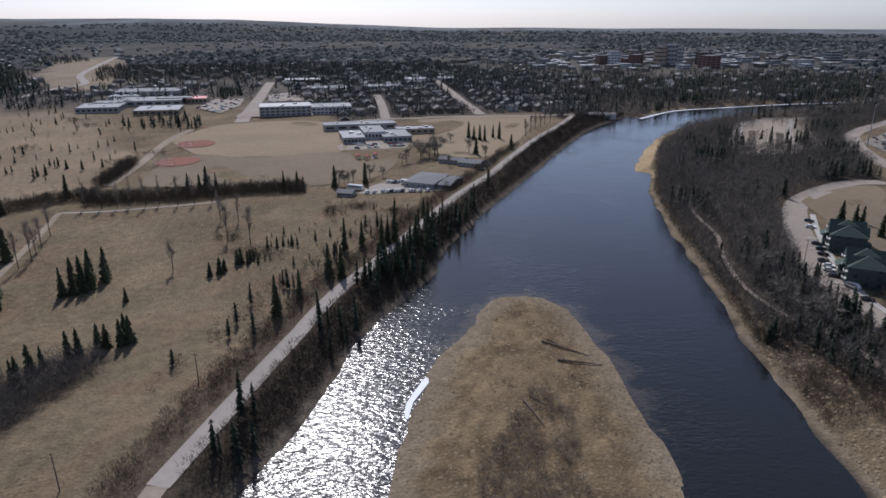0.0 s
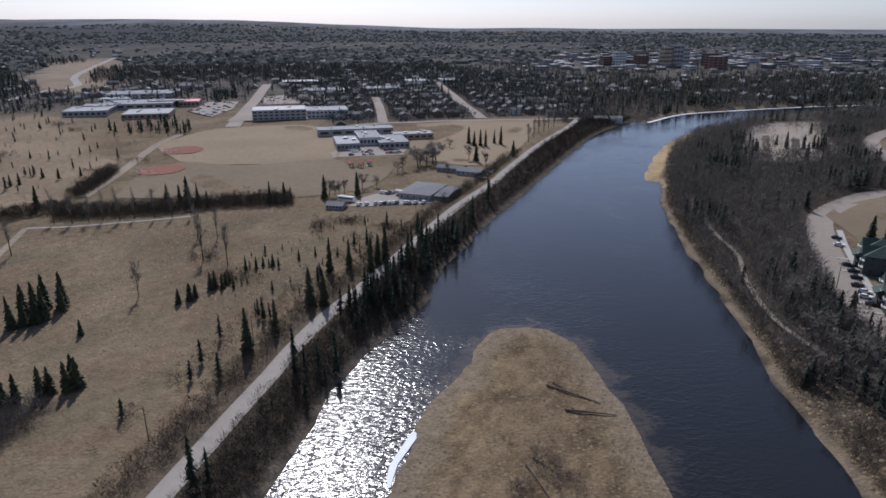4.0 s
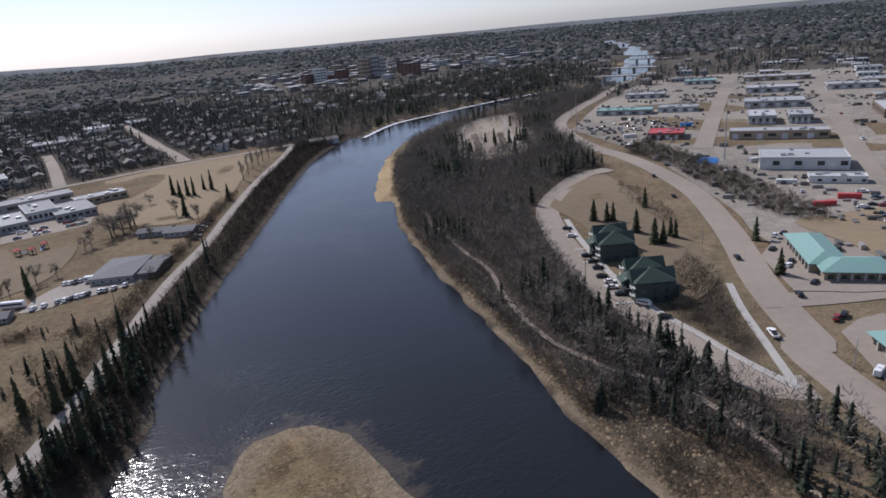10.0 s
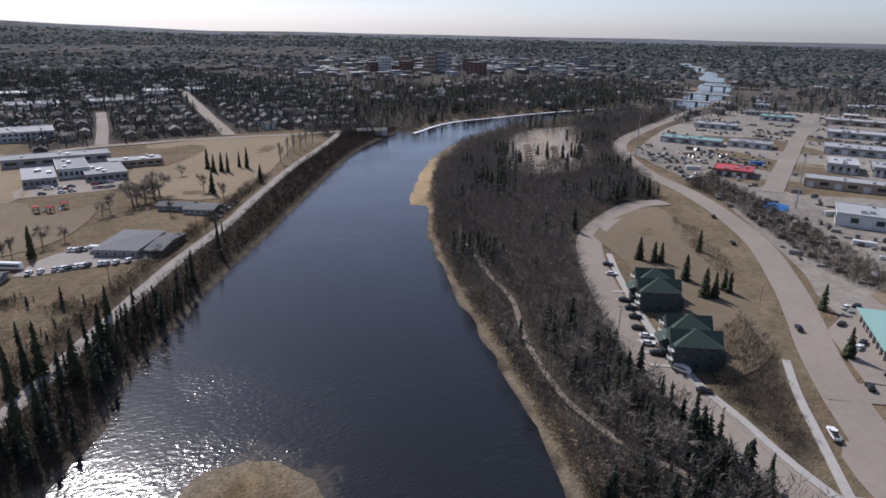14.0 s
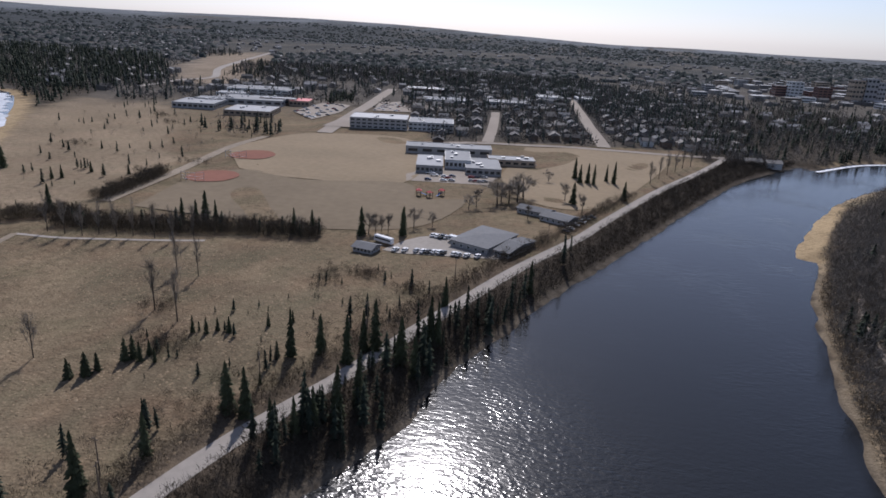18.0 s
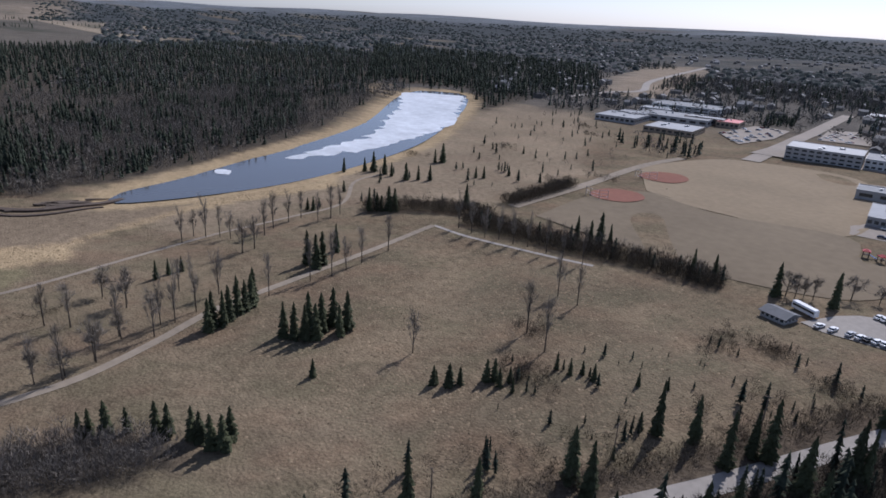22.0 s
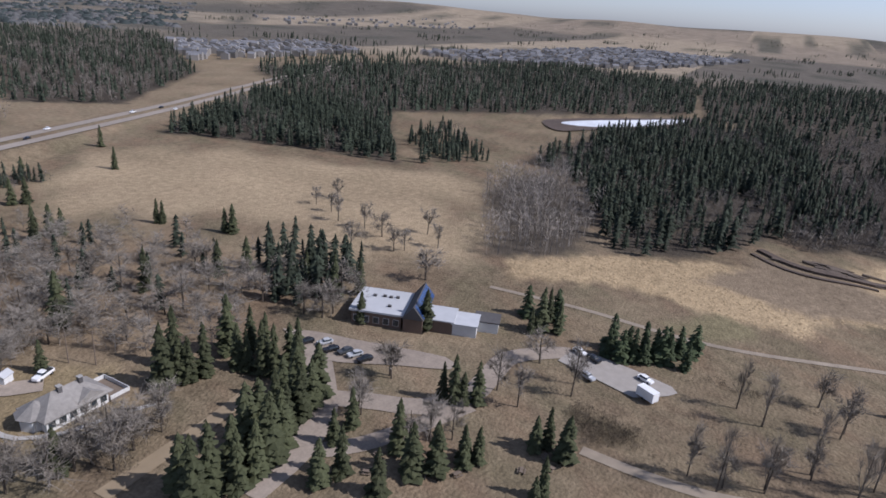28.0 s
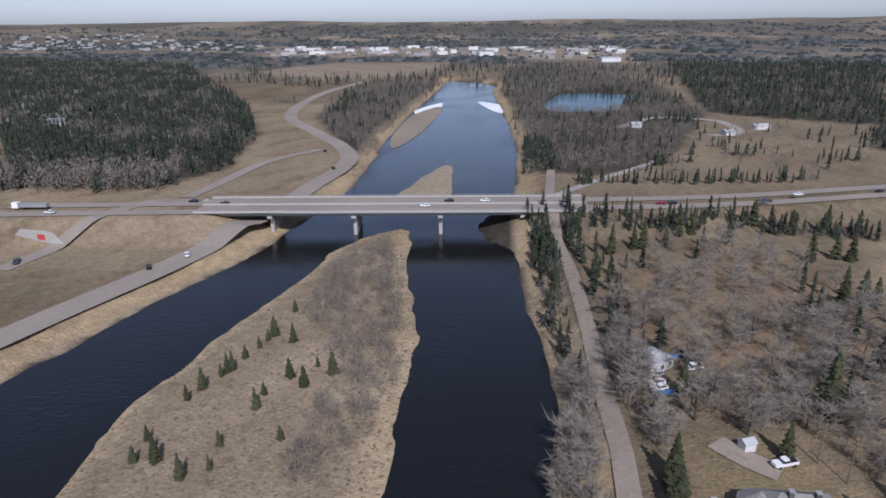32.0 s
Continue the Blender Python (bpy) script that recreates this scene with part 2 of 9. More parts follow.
M = {
    "ground": material("dry_ground", (0.2, 0.16, 0.1), 0.95, 0.34, 0.3, 0.95, 1.1, big=0.26, spec=0.03, attr="cover", fine=0.32),
    "water": water_material("river_water", (0.009, 0.0096, 0.0097), 0.125, 0.27, 1.1, 1.2, 1.4, bed=(0.06, 0.048, 0.034)),
    "ice": material("grey_ice", (0.6, 0.615, 0.63), 0.4, 0.3, 0.06, 0.1, 0.3, big=0.35, spec=0.4, fine=0.15),
    "still": water_material("pond_water", (0.085, 0.09, 0.097), 0.12, 0.05, 0.0, 0.6),
    "teal_water": water_material("quarry_water", (0.025, 0.06, 0.065), 0.2, 0.3, 0.0, 0.8),
    "drive": material("dusty_asphalt_drive", (0.262, 0.219, 0.176), 0.92, 0.2, 0.4, 0.1, 4.0, big=0.25, spec=0.12, fine=0.15),
    "gravel": material("pale_gravel_road", (0.31, 0.283, 0.25), 0.95, 0.14, 0.5, 0.2, 3.0, big=0.12, spec=0.1),
    "asphalt": material("worn_asphalt", (0.268, 0.232, 0.193), 0.9, 0.12, 0.4, 0.1, 4.0, big=0.14, spec=0.15),
    "concrete": material("concrete", (0.37, 0.355, 0.325), 0.85, 0.12, 0.5, 0.1, 3.0, big=0.1),
    # darker copy of the concrete, with the shade about the bridges in its colour
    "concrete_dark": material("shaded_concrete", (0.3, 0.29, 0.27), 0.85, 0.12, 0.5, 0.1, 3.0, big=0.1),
    "dirt": material("packed_dirt", (0.26, 0.217, 0.165), 0.95, 0.24, 0.3, 0.2, 2.0, big=0.2, spec=0.1),
    "yard": material("dusty_yard", (0.25, 0.225, 0.19), 0.95, 0.3, 0.12, 0.2, 2.0, big=0.35, spec=0.1, fine=0.25),
    "infield": material("red_shale", (0.225, 0.105, 0.075), 0.95, 0.12, 0.3, 0.1, 2.0, big=0.12, spec=0.1),
    "turf": material("brown_turf", (0.245, 0.192, 0.126), 0.95, 0.14, 0.25, 0.2, 2.0, big=0.16, spec=0.1),
    "turf_dark": material("trampled_turf", (0.182, 0.145, 0.098), 0.95, 0.16, 0.2, 0.2, 2.0, big=0.2, spec=0.1),
    "mud": material("dark_wet_mud", (0.085, 0.062, 0.046), 0.8, 0.25, 0.6, 0.5, 1.5, big=0.25, spec=0.3),
    "snow": material("old_snow", (0.75, 0.77, 0.8), 0.7, 0.08, 0.4, 0.3, 1.0),
    "spruce": material("spruce_needles", (0.048, 0.053, 0.026), 0.8, 0.35, 0.8, rand=0.5, spec=0.15),
    "spruce_far": material("spruce_needles_far", (0.032, 0.039, 0.027), 0.85, 0.3, 0.3, spec=0.1, island=0.9),
    "pine": material("pine_needles", (0.045, 0.058, 0.028), 0.8, 0.35, 0.8, rand=0.4, spec=0.15),
    "bark": material("grey_bark", (0.085, 0.07, 0.055), 0.95, 0.3, 3.0, spec=0.1),
    "twig": material("bare_twigs", (0.215, 0.19, 0.158), 0.95, 0.2, 0.5, rand=0.5, spec=0.1),
    "wood_far": material("bare_wood_far", (0.17, 0.15, 0.127), 0.95, 0.2, 0.2, spec=0.1, island=0.4),
    # aerial haze is mixed into both clump colours, making them bluer
    "spruce_clump": material("hazy_spruce_canopy", (0.043, 0.052, 0.05), 0.95, 0.3, 0.05, spec=0.05, island=0.5),
    "wood_clump": material("hazy_bare_canopy", (0.1, 0.1, 0.098), 0.95, 0.3, 0.05, spec=0.05, island=0.4),
    # town trees carry distance haze in their colour, bluer than the near ones
    "spruce_town": material("hazy_town_needles", (0.046, 0.055, 0.047), 0.85, 0.3, 0.3, spec=0.1, island=0.7),
    "wood_town": material("hazy_town_twigs", (0.125, 0.116, 0.105), 0.95, 0.2, 0.2, spec=0.1, island=0.6),
    "aspen": material("aspen_bark", (0.27, 0.24, 0.205), 0.9, 0.2, 0.5, spec=0.1, island=0.6),
    "brush": material("bare_brush", (0.095, 0.078, 0.057), 0.95, 0.25, 0.3, spec=0.1, island=0.9),
    # the dense bank brush's own shadow is put into this darker colour
    "bank_brush": material("self_shaded_brush", (0.06, 0.05, 0.038), 0.95, 0.25, 0.3, spec=0.1, island=0.9),
    "park_bark": material("pale_park_bark", (0.22, 0.197, 0.165), 0.95, 0.2, 0.3, spec=0.1, island=0.6),
    "brush_pale": material("pale_willow_brush", (0.165, 0.142, 0.115), 0.95, 0.25, 0.3, spec=0.1, island=0.7),
    "brush_grey": material("grey_willow_brush", (0.165, 0.146, 0.126), 0.95, 0.25, 0.3, spec=0.1, island=0.8),
    "log": material("weathered_log", (0.14, 0.11, 0.085), 0.9, 0.2, 2.0),
    "wall_grey": material("grey_cladding", (0.33, 0.325, 0.315), 0.7, 0.08, 0.6, rand=0.35),
    "wall_white": material("white_cladding", (0.58, 0.58, 0.56), 0.6, 0.06, 0.6, rand=0.2),
    "wall_tan": material("tan_stucco", (0.36, 0.29, 0.215), 0.8, 0.08, 0.6, rand=0.4),
    "wall_brick": material("red_brick_wall", (0.2, 0.115, 0.095), 0.85, 0.1, 0.8, rand=0.2),
    "wall_dark": material("dark_green_siding", (0.055, 0.07, 0.065), 0.7, 0.1, 0.8),
    "wall_brown": material("brown_siding", (0.14, 0.10, 0.075), 0.8, 0.1, 0.8),
    "roof_grey": material("grey_roof", (0.27, 0.275, 0.28), 0.85, 0.15, 0.3, big=0.2, rand=0.5),
    "roof_white": material("white_roof", (0.385, 0.39, 0.395), 0.7, 0.12, 0.3, big=0.15, rand=0.25),
    "roof_dark": material("dark_shingle", (0.085, 0.08, 0.078), 0.85, 0.2, 0.8, rand=0.5),
    "roof_brown": material("weathered_shake", (0.235, 0.22, 0.2), 0.9, 0.25, 1.2, 0.3, 4.0),
    "roof_green": material("green_shingle", (0.05, 0.074, 0.06), 0.8, 0.18, 1.0, 0.2, 3.0),
    "roof_teal": material("teal_metal_roof", (0.19, 0.33, 0.295), 0.5, 0.06, 0.5, big=0.08, spec=0.5),
    "roof_slate": material("slate_grey_shingle", (0.13, 0.133, 0.138), 0.85, 0.2, 0.6, big=0.2, rand=0.3),
    "roof_red": material("red_metal_roof", (0.45, 0.06, 0.06), 0.5, 0.1, 0.5, rand=0.3),
    "blue": material("blue_paint", (0.04, 0.16, 0.42), 0.5, 0.1, 0.8),
    "solar": material("blue_solar_glass", (0.03, 0.06, 0.16), 0.15, 0.1, 0.8, spec=0.6),
    "glass": material("window_glass", (0.03, 0.038, 0.045), 0.1, 0.05, 0.5, spec=0.6),
    "metal": material("galvanised_metal", (0.42, 0.42, 0.42), 0.45, 0.08, 1.0, metal=0.6),
    "rubber": material("black_rubber", (0.02, 0.02, 0.02), 0.9, 0.05, 1.0),
    "timber": material("weathered_timber", (0.16, 0.125, 0.095), 0.9, 0.2, 2.0),
    "town_wall": material("house_siding", (0.2, 0.185, 0.165), 0.8, 0.05, 0.3, island=1.0),
    "suburb_roof": material("grey_shingles", (0.13, 0.13, 0.135), 0.85, 0.05, 0.3, island=0.9),
    "town_roof": material("house_shingles", (0.15, 0.147, 0.145), 0.85, 0.05, 0.3, island=1.7),
}
for key, c in (("white", (0.75, 0.75, 0.74)), ("black", (0.015, 0.015, 0.017)), ("silver", (0.4, 0.41, 0.42)), ("red", (0.25, 0.02, 0.02)), ("navy", (0.02, 0.035, 0.08)), ("charcoal", (0.06, 0.062, 0.065))):
    M["car_" + key] = material(key + "_car_paint", c, 0.25, 0.03, 0.5, spec=0.6)

# ---- plan ----
BANK_WEST = [(-49, -885), (-42, -763), (-51, -612), (-59, -437), (-60, -337), (-56, -230), (-52, -166), (-53, -126), (-55, -76), (-58, -44), (-60, -19), (-56, 14), (-45, 117), (-39, 134), (-25, 197), (-13, 224), (-3, 249), (0, 274), (7, 293), (28, 352), (62, 434), (97, 521), (142, 622), (204, 715), (210, 703), (267, 764), (336, 795), (433, 831), (528, 853), (603, 834)]
BANK_EAST = [(30, -968), (36, -764), (45, -450), (40, -286), (42, -214), (51, -156), (58, -117), (70, -84), (80, -53), (85, -32), (90, -16), (98, 165), (101, 197), (108, 244), (115, 309), (128, 385), (145, 440), (135, 441), (152, 490), (194, 578), (242, 644), (313, 712), (420, 778), (502, 813), (562, 806)]
ISLAND_E = [(32, 227), (45, 216), (51, 187), (54, 163), (55, 141), (56, 116), (48, 26), (50, -1), (45, -31), (38, -61), (29, -97), (23, -130), (5, -154)]
ISLAND_W = [(-5, -153), (-10, -105), (-18, -64), (-21, -35), (-20, -4), (-21, 18), (-13, 116), (-10, 138), (-6, 157), (-2, 176), (9, 199), (18, 220)]
SPIT_SAND = [(11, -215), (4, -248), (-7, -291), (-15, -300), (-18, -256), (-17, -216)]
FAR_RIVER = [(660, 851), (812, 994), (961, 1146), (1278, 1548), (1578, 2026)]
LAGOON = [(-313, 212), (-331, 219), (-347, 256), (-381, 317), (-425, 396), (-484, 474), (-616, 602), (-667, 679), (-615, 707), (-536, 643), (-451, 549), (-373, 450), (-330, 368), (-309, 304), (-306, 250)]
ICE = [(-650, 636), (-640, 668), (-604, 694), (-560, 655), (-500, 597), (-437, 538), (-402, 480), (-380, 428), (-367, 384), (-362, 343), (-372, 338), (-388, 369), (-411, 421), (-450, 466), (-498, 508), (-560, 566)]
POND_W = [(-596, -27), (-629, -15), (-687, 26), (-768, 93), (-732, 94), (-642, 61), (-583, 18), (-559, -2)]
POND_BLUE = [(-101, -570), (-113, -678), (-135, -730), (-180, -736), (-223, -702), (-194, -642), (-179, -580), (-146, -552)]
ROAD_WEST = [(-79, -272), (-70, -163), (-72, -98), (-72, -55), (-71, -16), (-71, 5), (-70, 21), (-62, 114), (-51, 168), (-47, 186), (-44, 202), (-38, 225), (-26, 258), (-9, 310), (9, 363), (32, 418), (63, 507), (114, 631), (141, 699)]
ROAD_APT = [(279, 395), (256, 394), (224, 372), (198, 346), (178, 309), (164, 274), (155, 249), (151, 229), (149, 211), (147, 194), (148, 178), (149, 167), (156, 162)]
ROAD_EAST = [(766, 900), (563, 741), (431, 638), (371, 581), (343, 531), (319, 465), (309, 414), (292, 358), (272, 313), (243, 270), (223, 243), (205, 220), (190, 198), (178, 178), (164, 157), (103, -34), (94, -61), (82, -96), (70, -137), (65, -148), (62, -196), (59, -230), (54, -268), (56, -307), (75, -356), (106, -409), (160, -512), (181, -693), (162, -894)]
ROAD_SIDE = [(188, 205), (204, 197), (226, 188), (263, 176)]
ROAD_IND_A = [(364, 399), (489, 504), (759, 728)]
ROAD_IND_B = [(799, 633), (582, 457), (423, 329), (348, 264), (324, 229), (318, 204)]
HIGHWAY = [(183, -141), (107, -148), (2, -157), (-88, -164), (-156, -176), (-228, -202), (-294, -228), (-395, -266), (-578, -326), (-854, -413)]
RAMP_A = [(144, -87), (139, -113), (130, -140), (116, -166), (105, -174)]
RAMP_B = [(121, -196), (116, -237), (107, -292), (82, -333)]
TRACK_FIELD = [(-147, 130), (-146, 145), (-148, 162), (-157, 184), (-168, 206), (-176, 237), (-190, 286), (-202, 324)]
PATH_PARK = [(-217, 79), (-219, 111), (-218, 151), (-230, 198), (-240, 234), (-246, 269), (-254, 305), (-289, 335), (-296, 358)]
PATH_EAST = [(138, 363), (132, 316), (130, 288), (121, 258), (116, 224), (119, 200), (127, 184), (129, 169), (126, 148)]
DRIVE_LODGE = [(-99, 78), (-114, 78), (-128, 74), (-135, 69), (-142, 63), (-149, 57)]
DRIVE_B = [(-133, 71), (-138, 82), (-142, 92), (-152, 100), (-164, 101), (-176, 102), (-186, 112), (-188, 116)]
DRIVE_C = [(-116, 81), (-123, 88), (-135, 95), (-149, 102)]
LANE_HEDGE = [(-85, 56), (-100, 56), (-113, 56), (-124, 55)]
STREET_A = [(-199, 636), (-225, 780), (-277, 1058)]
STREET_B = [(-59, 665), (-72, 768), (-89, 882)]
STREET_C = [(40, 697), (20, 849), (-13, 1107)]
ROAD_NW = [(-545, 829), (-561, 939), (-558, 1024), (-649, 1184), (-740, 1417), (-883, 1813)]
BALL_N = [(-231, 536), (-207, 629), (-120, 639), (-77, 497), (-139, 471), (-186, 476)]
BALL_S = [(-185, 377), (-196, 434), (-182, 475), (-138, 469), (-78, 488), (-60, 454), (-34, 464), (-45, 404), (-92, 378)]
INFIELD_A = [(-214, 510), (-213, 527), (-199, 536), (-187, 526), (-188, 508), (-203, 502)]
INFIELD_B = [(-201, 441), (-201, 459), (-186, 466), (-175, 458), (-177, 442), (-190, 435)]
SCHOOL_LOT = [(-80, 495), (-86, 533), (-32, 548), (-29, 505)]
BUS_LOT = [(-50, 364), (-40, 388), (-16, 398), (3, 376), (-10, 370), (-42, 362)]
SCHOOL_FIELD = [(-25, 662), (38, 682), (92, 683), (71, 565), (37, 478), (2, 474), (-27, 532)]
APT_LAWN = [(202, 350), (224, 370), (264, 389), (262, 365), (225, 279), (202, 240), (191, 225), (168, 217), (167, 233), (195, 312)]
LODGE_LOT = [(-154, 41), (-158, 50), (-160, 60), (-166, 87), (-161, 91), (-155, 78), (-148, 65), (-146, 56)]
PARK_LOT = [(-182, 114), (-189, 116), (-191, 123), (-186, 144), (-181, 144), (-175, 136)]
IND_YARD = [(353, 538), (487, 660), (673, 768), (822, 659), (886, 494), (277, 183), (238, 188), (231, 215), (242, 252), (270, 294), (328, 418)]
TEAL_LOT = [(222, 233), (262, 250), (285, 246), (236, 188), (204, 204)]
TEAL_LOT2 = [(189, 177), (210, 178), (205, 146), (165, 126), (164, 141)]
HOUSE_YARD = [(-87, 4), (-103, 3), (-116, 20), (-105, 40), (-88, 32), (-80, 22)]
WOOD_EAST = [(206, 566), (232, 604), (317, 693), (394, 705), (463, 728), (577, 774), (340, 545), (279, 395), (236, 384), (195, 352), (173, 306), (155, 262), (148, 232), (148, 200), (145, 175), (141, 158), (135, 138), (119, 148), (111, 172), (103, 190), (102, 211), (107, 259), (118, 327), (137, 403), (147, 440), (164, 486), (190, 545)]
WOOD_BEND = [(128, 652), (180, 678), (269, 751), (436, 805), (534, 833), (659, 1021), (652, 1232), (421, 1127), (293, 1184), (124, 922), (112, 694)]
ASPENS = [(-345, 22), (-403, 44), (-336, 90), (-270, 96), (-246, 79), (-244, 63)]
SPRUCE_MID = [(-417, 17), (-580, 46), (-700, 101), (-681, 201), (-419, 186), (-351, 171), (-292, 136), (-277, 105), (-335, 87), (-406, 50)]
WOOD_LAGOON = [(-350, 168), (-520, 192), (-714, 378), (-784, 562), (-476, 408), (-373, 247), (-339, 182)]
WOOD_LAGOON_N = [(-349, 223), (-390, 309), (-462, 417), (-638, 595), (-736, 489), (-726, 216), (-521, 133), (-357, 171)]
SPRUCE_BACK = [(-744, 101), (-661, 564), (-755, 682), (-672, 762), (-488, 620), (-542, 764), (-1124, 1113), (-1627, 890), (-1364, 170), (-1131, 48)]
SPRUCE_LEFT = [(-314, -192), (-391, -226), (-504, -276), (-537, -153), (-351, -38), (-351, -78), (-332, -152)]
SPRUCE_GAP = [(-414, -66), (-488, -72), (-394, 6), (-361, -28)]
SPRUCE_RIDGE = [(-666, -428), (-854, -413), (-1242, -196), (-1196, 42), (-786, 86), (-626, -37), (-514, -140), (-537, -277)]
WOOD_HWY = [(-705, -1006), (-884, -846), (-560, -414), (-368, -291), (-309, -347)]
SPRUCE_NE = [(1321, -1629), (608, -1243), (228, -579), (150, -394), (127, -265), (155, -213), (237, -209)]
BARE_NE = [(43, -217), (51, -294), (134, -512), (153, -846), (34, -890), (48, -441), (40, -268)]
BARE_NW = [(-61, -256), (-60, -494), (-60, -1056), (-150, -1342), (-274, -836), (-254, -536), (-155, -291), (-107, -257)]
SPRUCE_NW = [(-397, -1267), (-810, -1239), (-376, -448), (-254, -536)]
SPRUCE_ROW_NW = [(-83, -228), (-105, -246), (-240, -251), (-236, -241), (-103, -232)]
PARK_NW = [(-83, -104), (-146, -141), (-165, -64), (-140, -18), (-105, -21), (-93, -15), (-81, -44)]
BANK_NW = [(-56, -129), (-78, -172), (-73, -59), (-64, -30), (-58, -43)]
BANK_NEAR = [(-62, -27), (-70, -30), (-68, 21), (-56, 22)]
ISLAND_BRUSH = [(18, -58), (22, -104), (2, -136), (-9, -100), (-18, -31), (-18, -8), (-12, 10), (-6, 23), (0, 22), (-1, -27)]
PARK_LODGE = [(-142, -69), (-178, -60), (-191, -16), (-169, 22), (-137, 37), (-116, 20), (-108, -11)]
SPRUCE_LODGE = [(-191, -6), (-206, 4), (-203, 36), (-174, 55), (-163, 46), (-164, 28)]
BRUSH_HOUSE = [(-87, 56), (-100, 42), (-108, 46), (-106, 51), (-98, 53)]
BRUSH_FIELD = [(-115, 133), (-123, 137), (-124, 149), (-115, 164), (-106, 172), (-99, 170), (-109, 134)]
BRUSH_PARK = [(-163, 124), (-160, 141), (-154, 142), (-149, 132), (-157, 124)]
BRUSH_APT = [(170, 232), (202, 250), (191, 225), (173, 201), (161, 182), (155, 181), (158, 210)]
BRUSH_ROAD_E = [(320, 427), (362, 454), (322, 341), (294, 257), (275, 240), (269, 265), (281, 301), (308, 370)]
TOWN_A = [(-54, 1039), (-18, 1022), (110, 713), (128, 675), (177, 687), (124, 922), (268, 1195), (-71, 1346)]
TOWN_B = [(-102, 640), (-56, 668), (38, 701), (146, 728), (185, 810), (142, 1183), (-36, 1571), (-294, 1214), (-188, 848)]
TOWN_FIR = [(-868, 1407), (-751, 2093), (-90, 2478), (422, 2028), (1300, 6595), (-1333, 6403), (-1458, 2575)]
DOWNTOWN = [(185, 1379), (346, 1331), (758, 1408), (1068, 1624), (967, 2200), (362, 2039)]
SUBURB_A = [(-819, -746), (-1121, -676), (-1044, -506), (-640, -516)]
SUBURB_B = [(-1160, -476), (-2316, -314), (-2265, 92), (-1423, -70), (-1095, -327)]
FIELD_NORTH = [(430, -1103), (250, -930), (100, -980), (60, -1186), (40, -1390), (320, -1400)]
FACTORY = [(590, -1563), (221, -1666), (-357, -1409), (-466, -2134), (742, -2329)]
REEDS = [(-243, 72), (-273, 104), (-303, 164), (-320, 217), (-296, 247), (-301, 328), (-285, 322), (-277, 230), (-258, 180), (-240, 182), (-242, 156), (-248, 117), (-230, 85)]
PATCH_DARK = [(-224, 136), (-243, 151), (-238, 162), (-230, 162), (-218, 148)]
WEED_BED = [(-271, 142), (-312, 164), (-312, 215), (-304, 265), (-281, 227), (-261, 178)]
PASTURE = [(-305, 337), (-285, 403), (-414, 567), (-462, 779), (-252, 556), (-207, 406), (-212, 346), (-258, 305)]
BUSHES = [(-221, 478), (-334, 611), (-227, 442), (-332, 414), (-365, 641), (-326, 493)]
MEADOW = [(-212, -162), (-280, -167), (-327, -102), (-339, -31), (-350, 18), (-239, 66), (-214, 43), (-206, -16), (-198, -69), (-169, -93)]
LAGOON_SHORE = [(-304, 214), (-359, 360), (-439, 539), (-515, 712), (-398, 698), (-234, 488), (-220, 372), (-250, 300), (-250, 217)]
BARE_FRONT = [(330, -196), (330, -236), (250, -238), (185, -241), (150, -256), (137, -222), (149, -200), (228, -197)]
ROAD_TREES = [(-73, -44), (-83, -48), (-83, -20), (-83, 0), (-74, 22), (-70, 21), (-73, -14)]
GARDEN_TREES = [(-90, -20), (-108, -18), (-115, -7), (-140, -18), (-127, 5), (-114, 4), (-97, 1)]
HILL_CLEARING = [(-727, 1169), (-912, 1567), (-937, 1878), (-723, 1546), (-486, 975), (-536, 904)]
PATH_BALL = [(-203, 379), (-213, 446), (-229, 537), (-230, 591)]
PATH_HEDGE = [(-202, 324), (-181, 326), (-152, 336), (-124, 345)]
STREET_MAIN = [(-114, 630), (-72, 652), (-28, 671), (38, 684), (97, 691), (141, 699)]
OAKS = [(-15, 470), (-10, 467), (-6, 472), (-4, 484), (-16, 463)]
BARE_ROAD = [(72, 560), (79, 581), (86, 602), (93, 617), (100, 636), (107, 647)]
FIRS_FIELD = [(-154, 198), (-156, 200), (-155, 203), (-158, 206), (-161, 210), (-162, 213), (-164, 216), (-167, 218), (-139, 215), (-136, 217), (-133, 219), (-132, 222), (-140, 224), (-139, 228), (-137, 231), (-130, 229), (-132, 233), (-135, 226), (-187, 249), (-182, 250), (-184, 254), (-194, 266)]
FIRS_SMALL = [(-114, 211), (-92, 235), (-89, 238), (-88, 241), (-85, 248), (-84, 250), (-81, 253), (-253, 285), (-251, 287), (-254, 292), (-273, 318), (-262, 406), (-259, 410), (-256, 429), (-204, 198), (-206, 203), (-207, 208), (-302, 491), (-234, 434)]
FIRS_LAGOON = [(-317, 345), (-309, 355), (-305, 359), (-296, 361), (-290, 362), (-278, 364), (-275, 371), (-270, 376), (-307, 410), (-306, 416), (-236, 310), (-235, 314), (-234, 316), (-232, 319), (-231, 322), (-216, 357)]
FIRS_BRUSH = [(-120, 156), (-120, 158), (-118, 161), (-117, 165), (-112, 170), (-110, 172), (-106, 176), (-104, 177), (-100, 178), (-101, 183), (-98, 180), (-122, 127), (-142, 121), (-143, 127), (-130, 109), (-133, 111)]
PINES_LOT = [(-198, 125), (-197, 130), (-198, 134), (-199, 137), (-198, 141), (-197, 146), (-204, 97), (-206, 106), (-208, 101)]
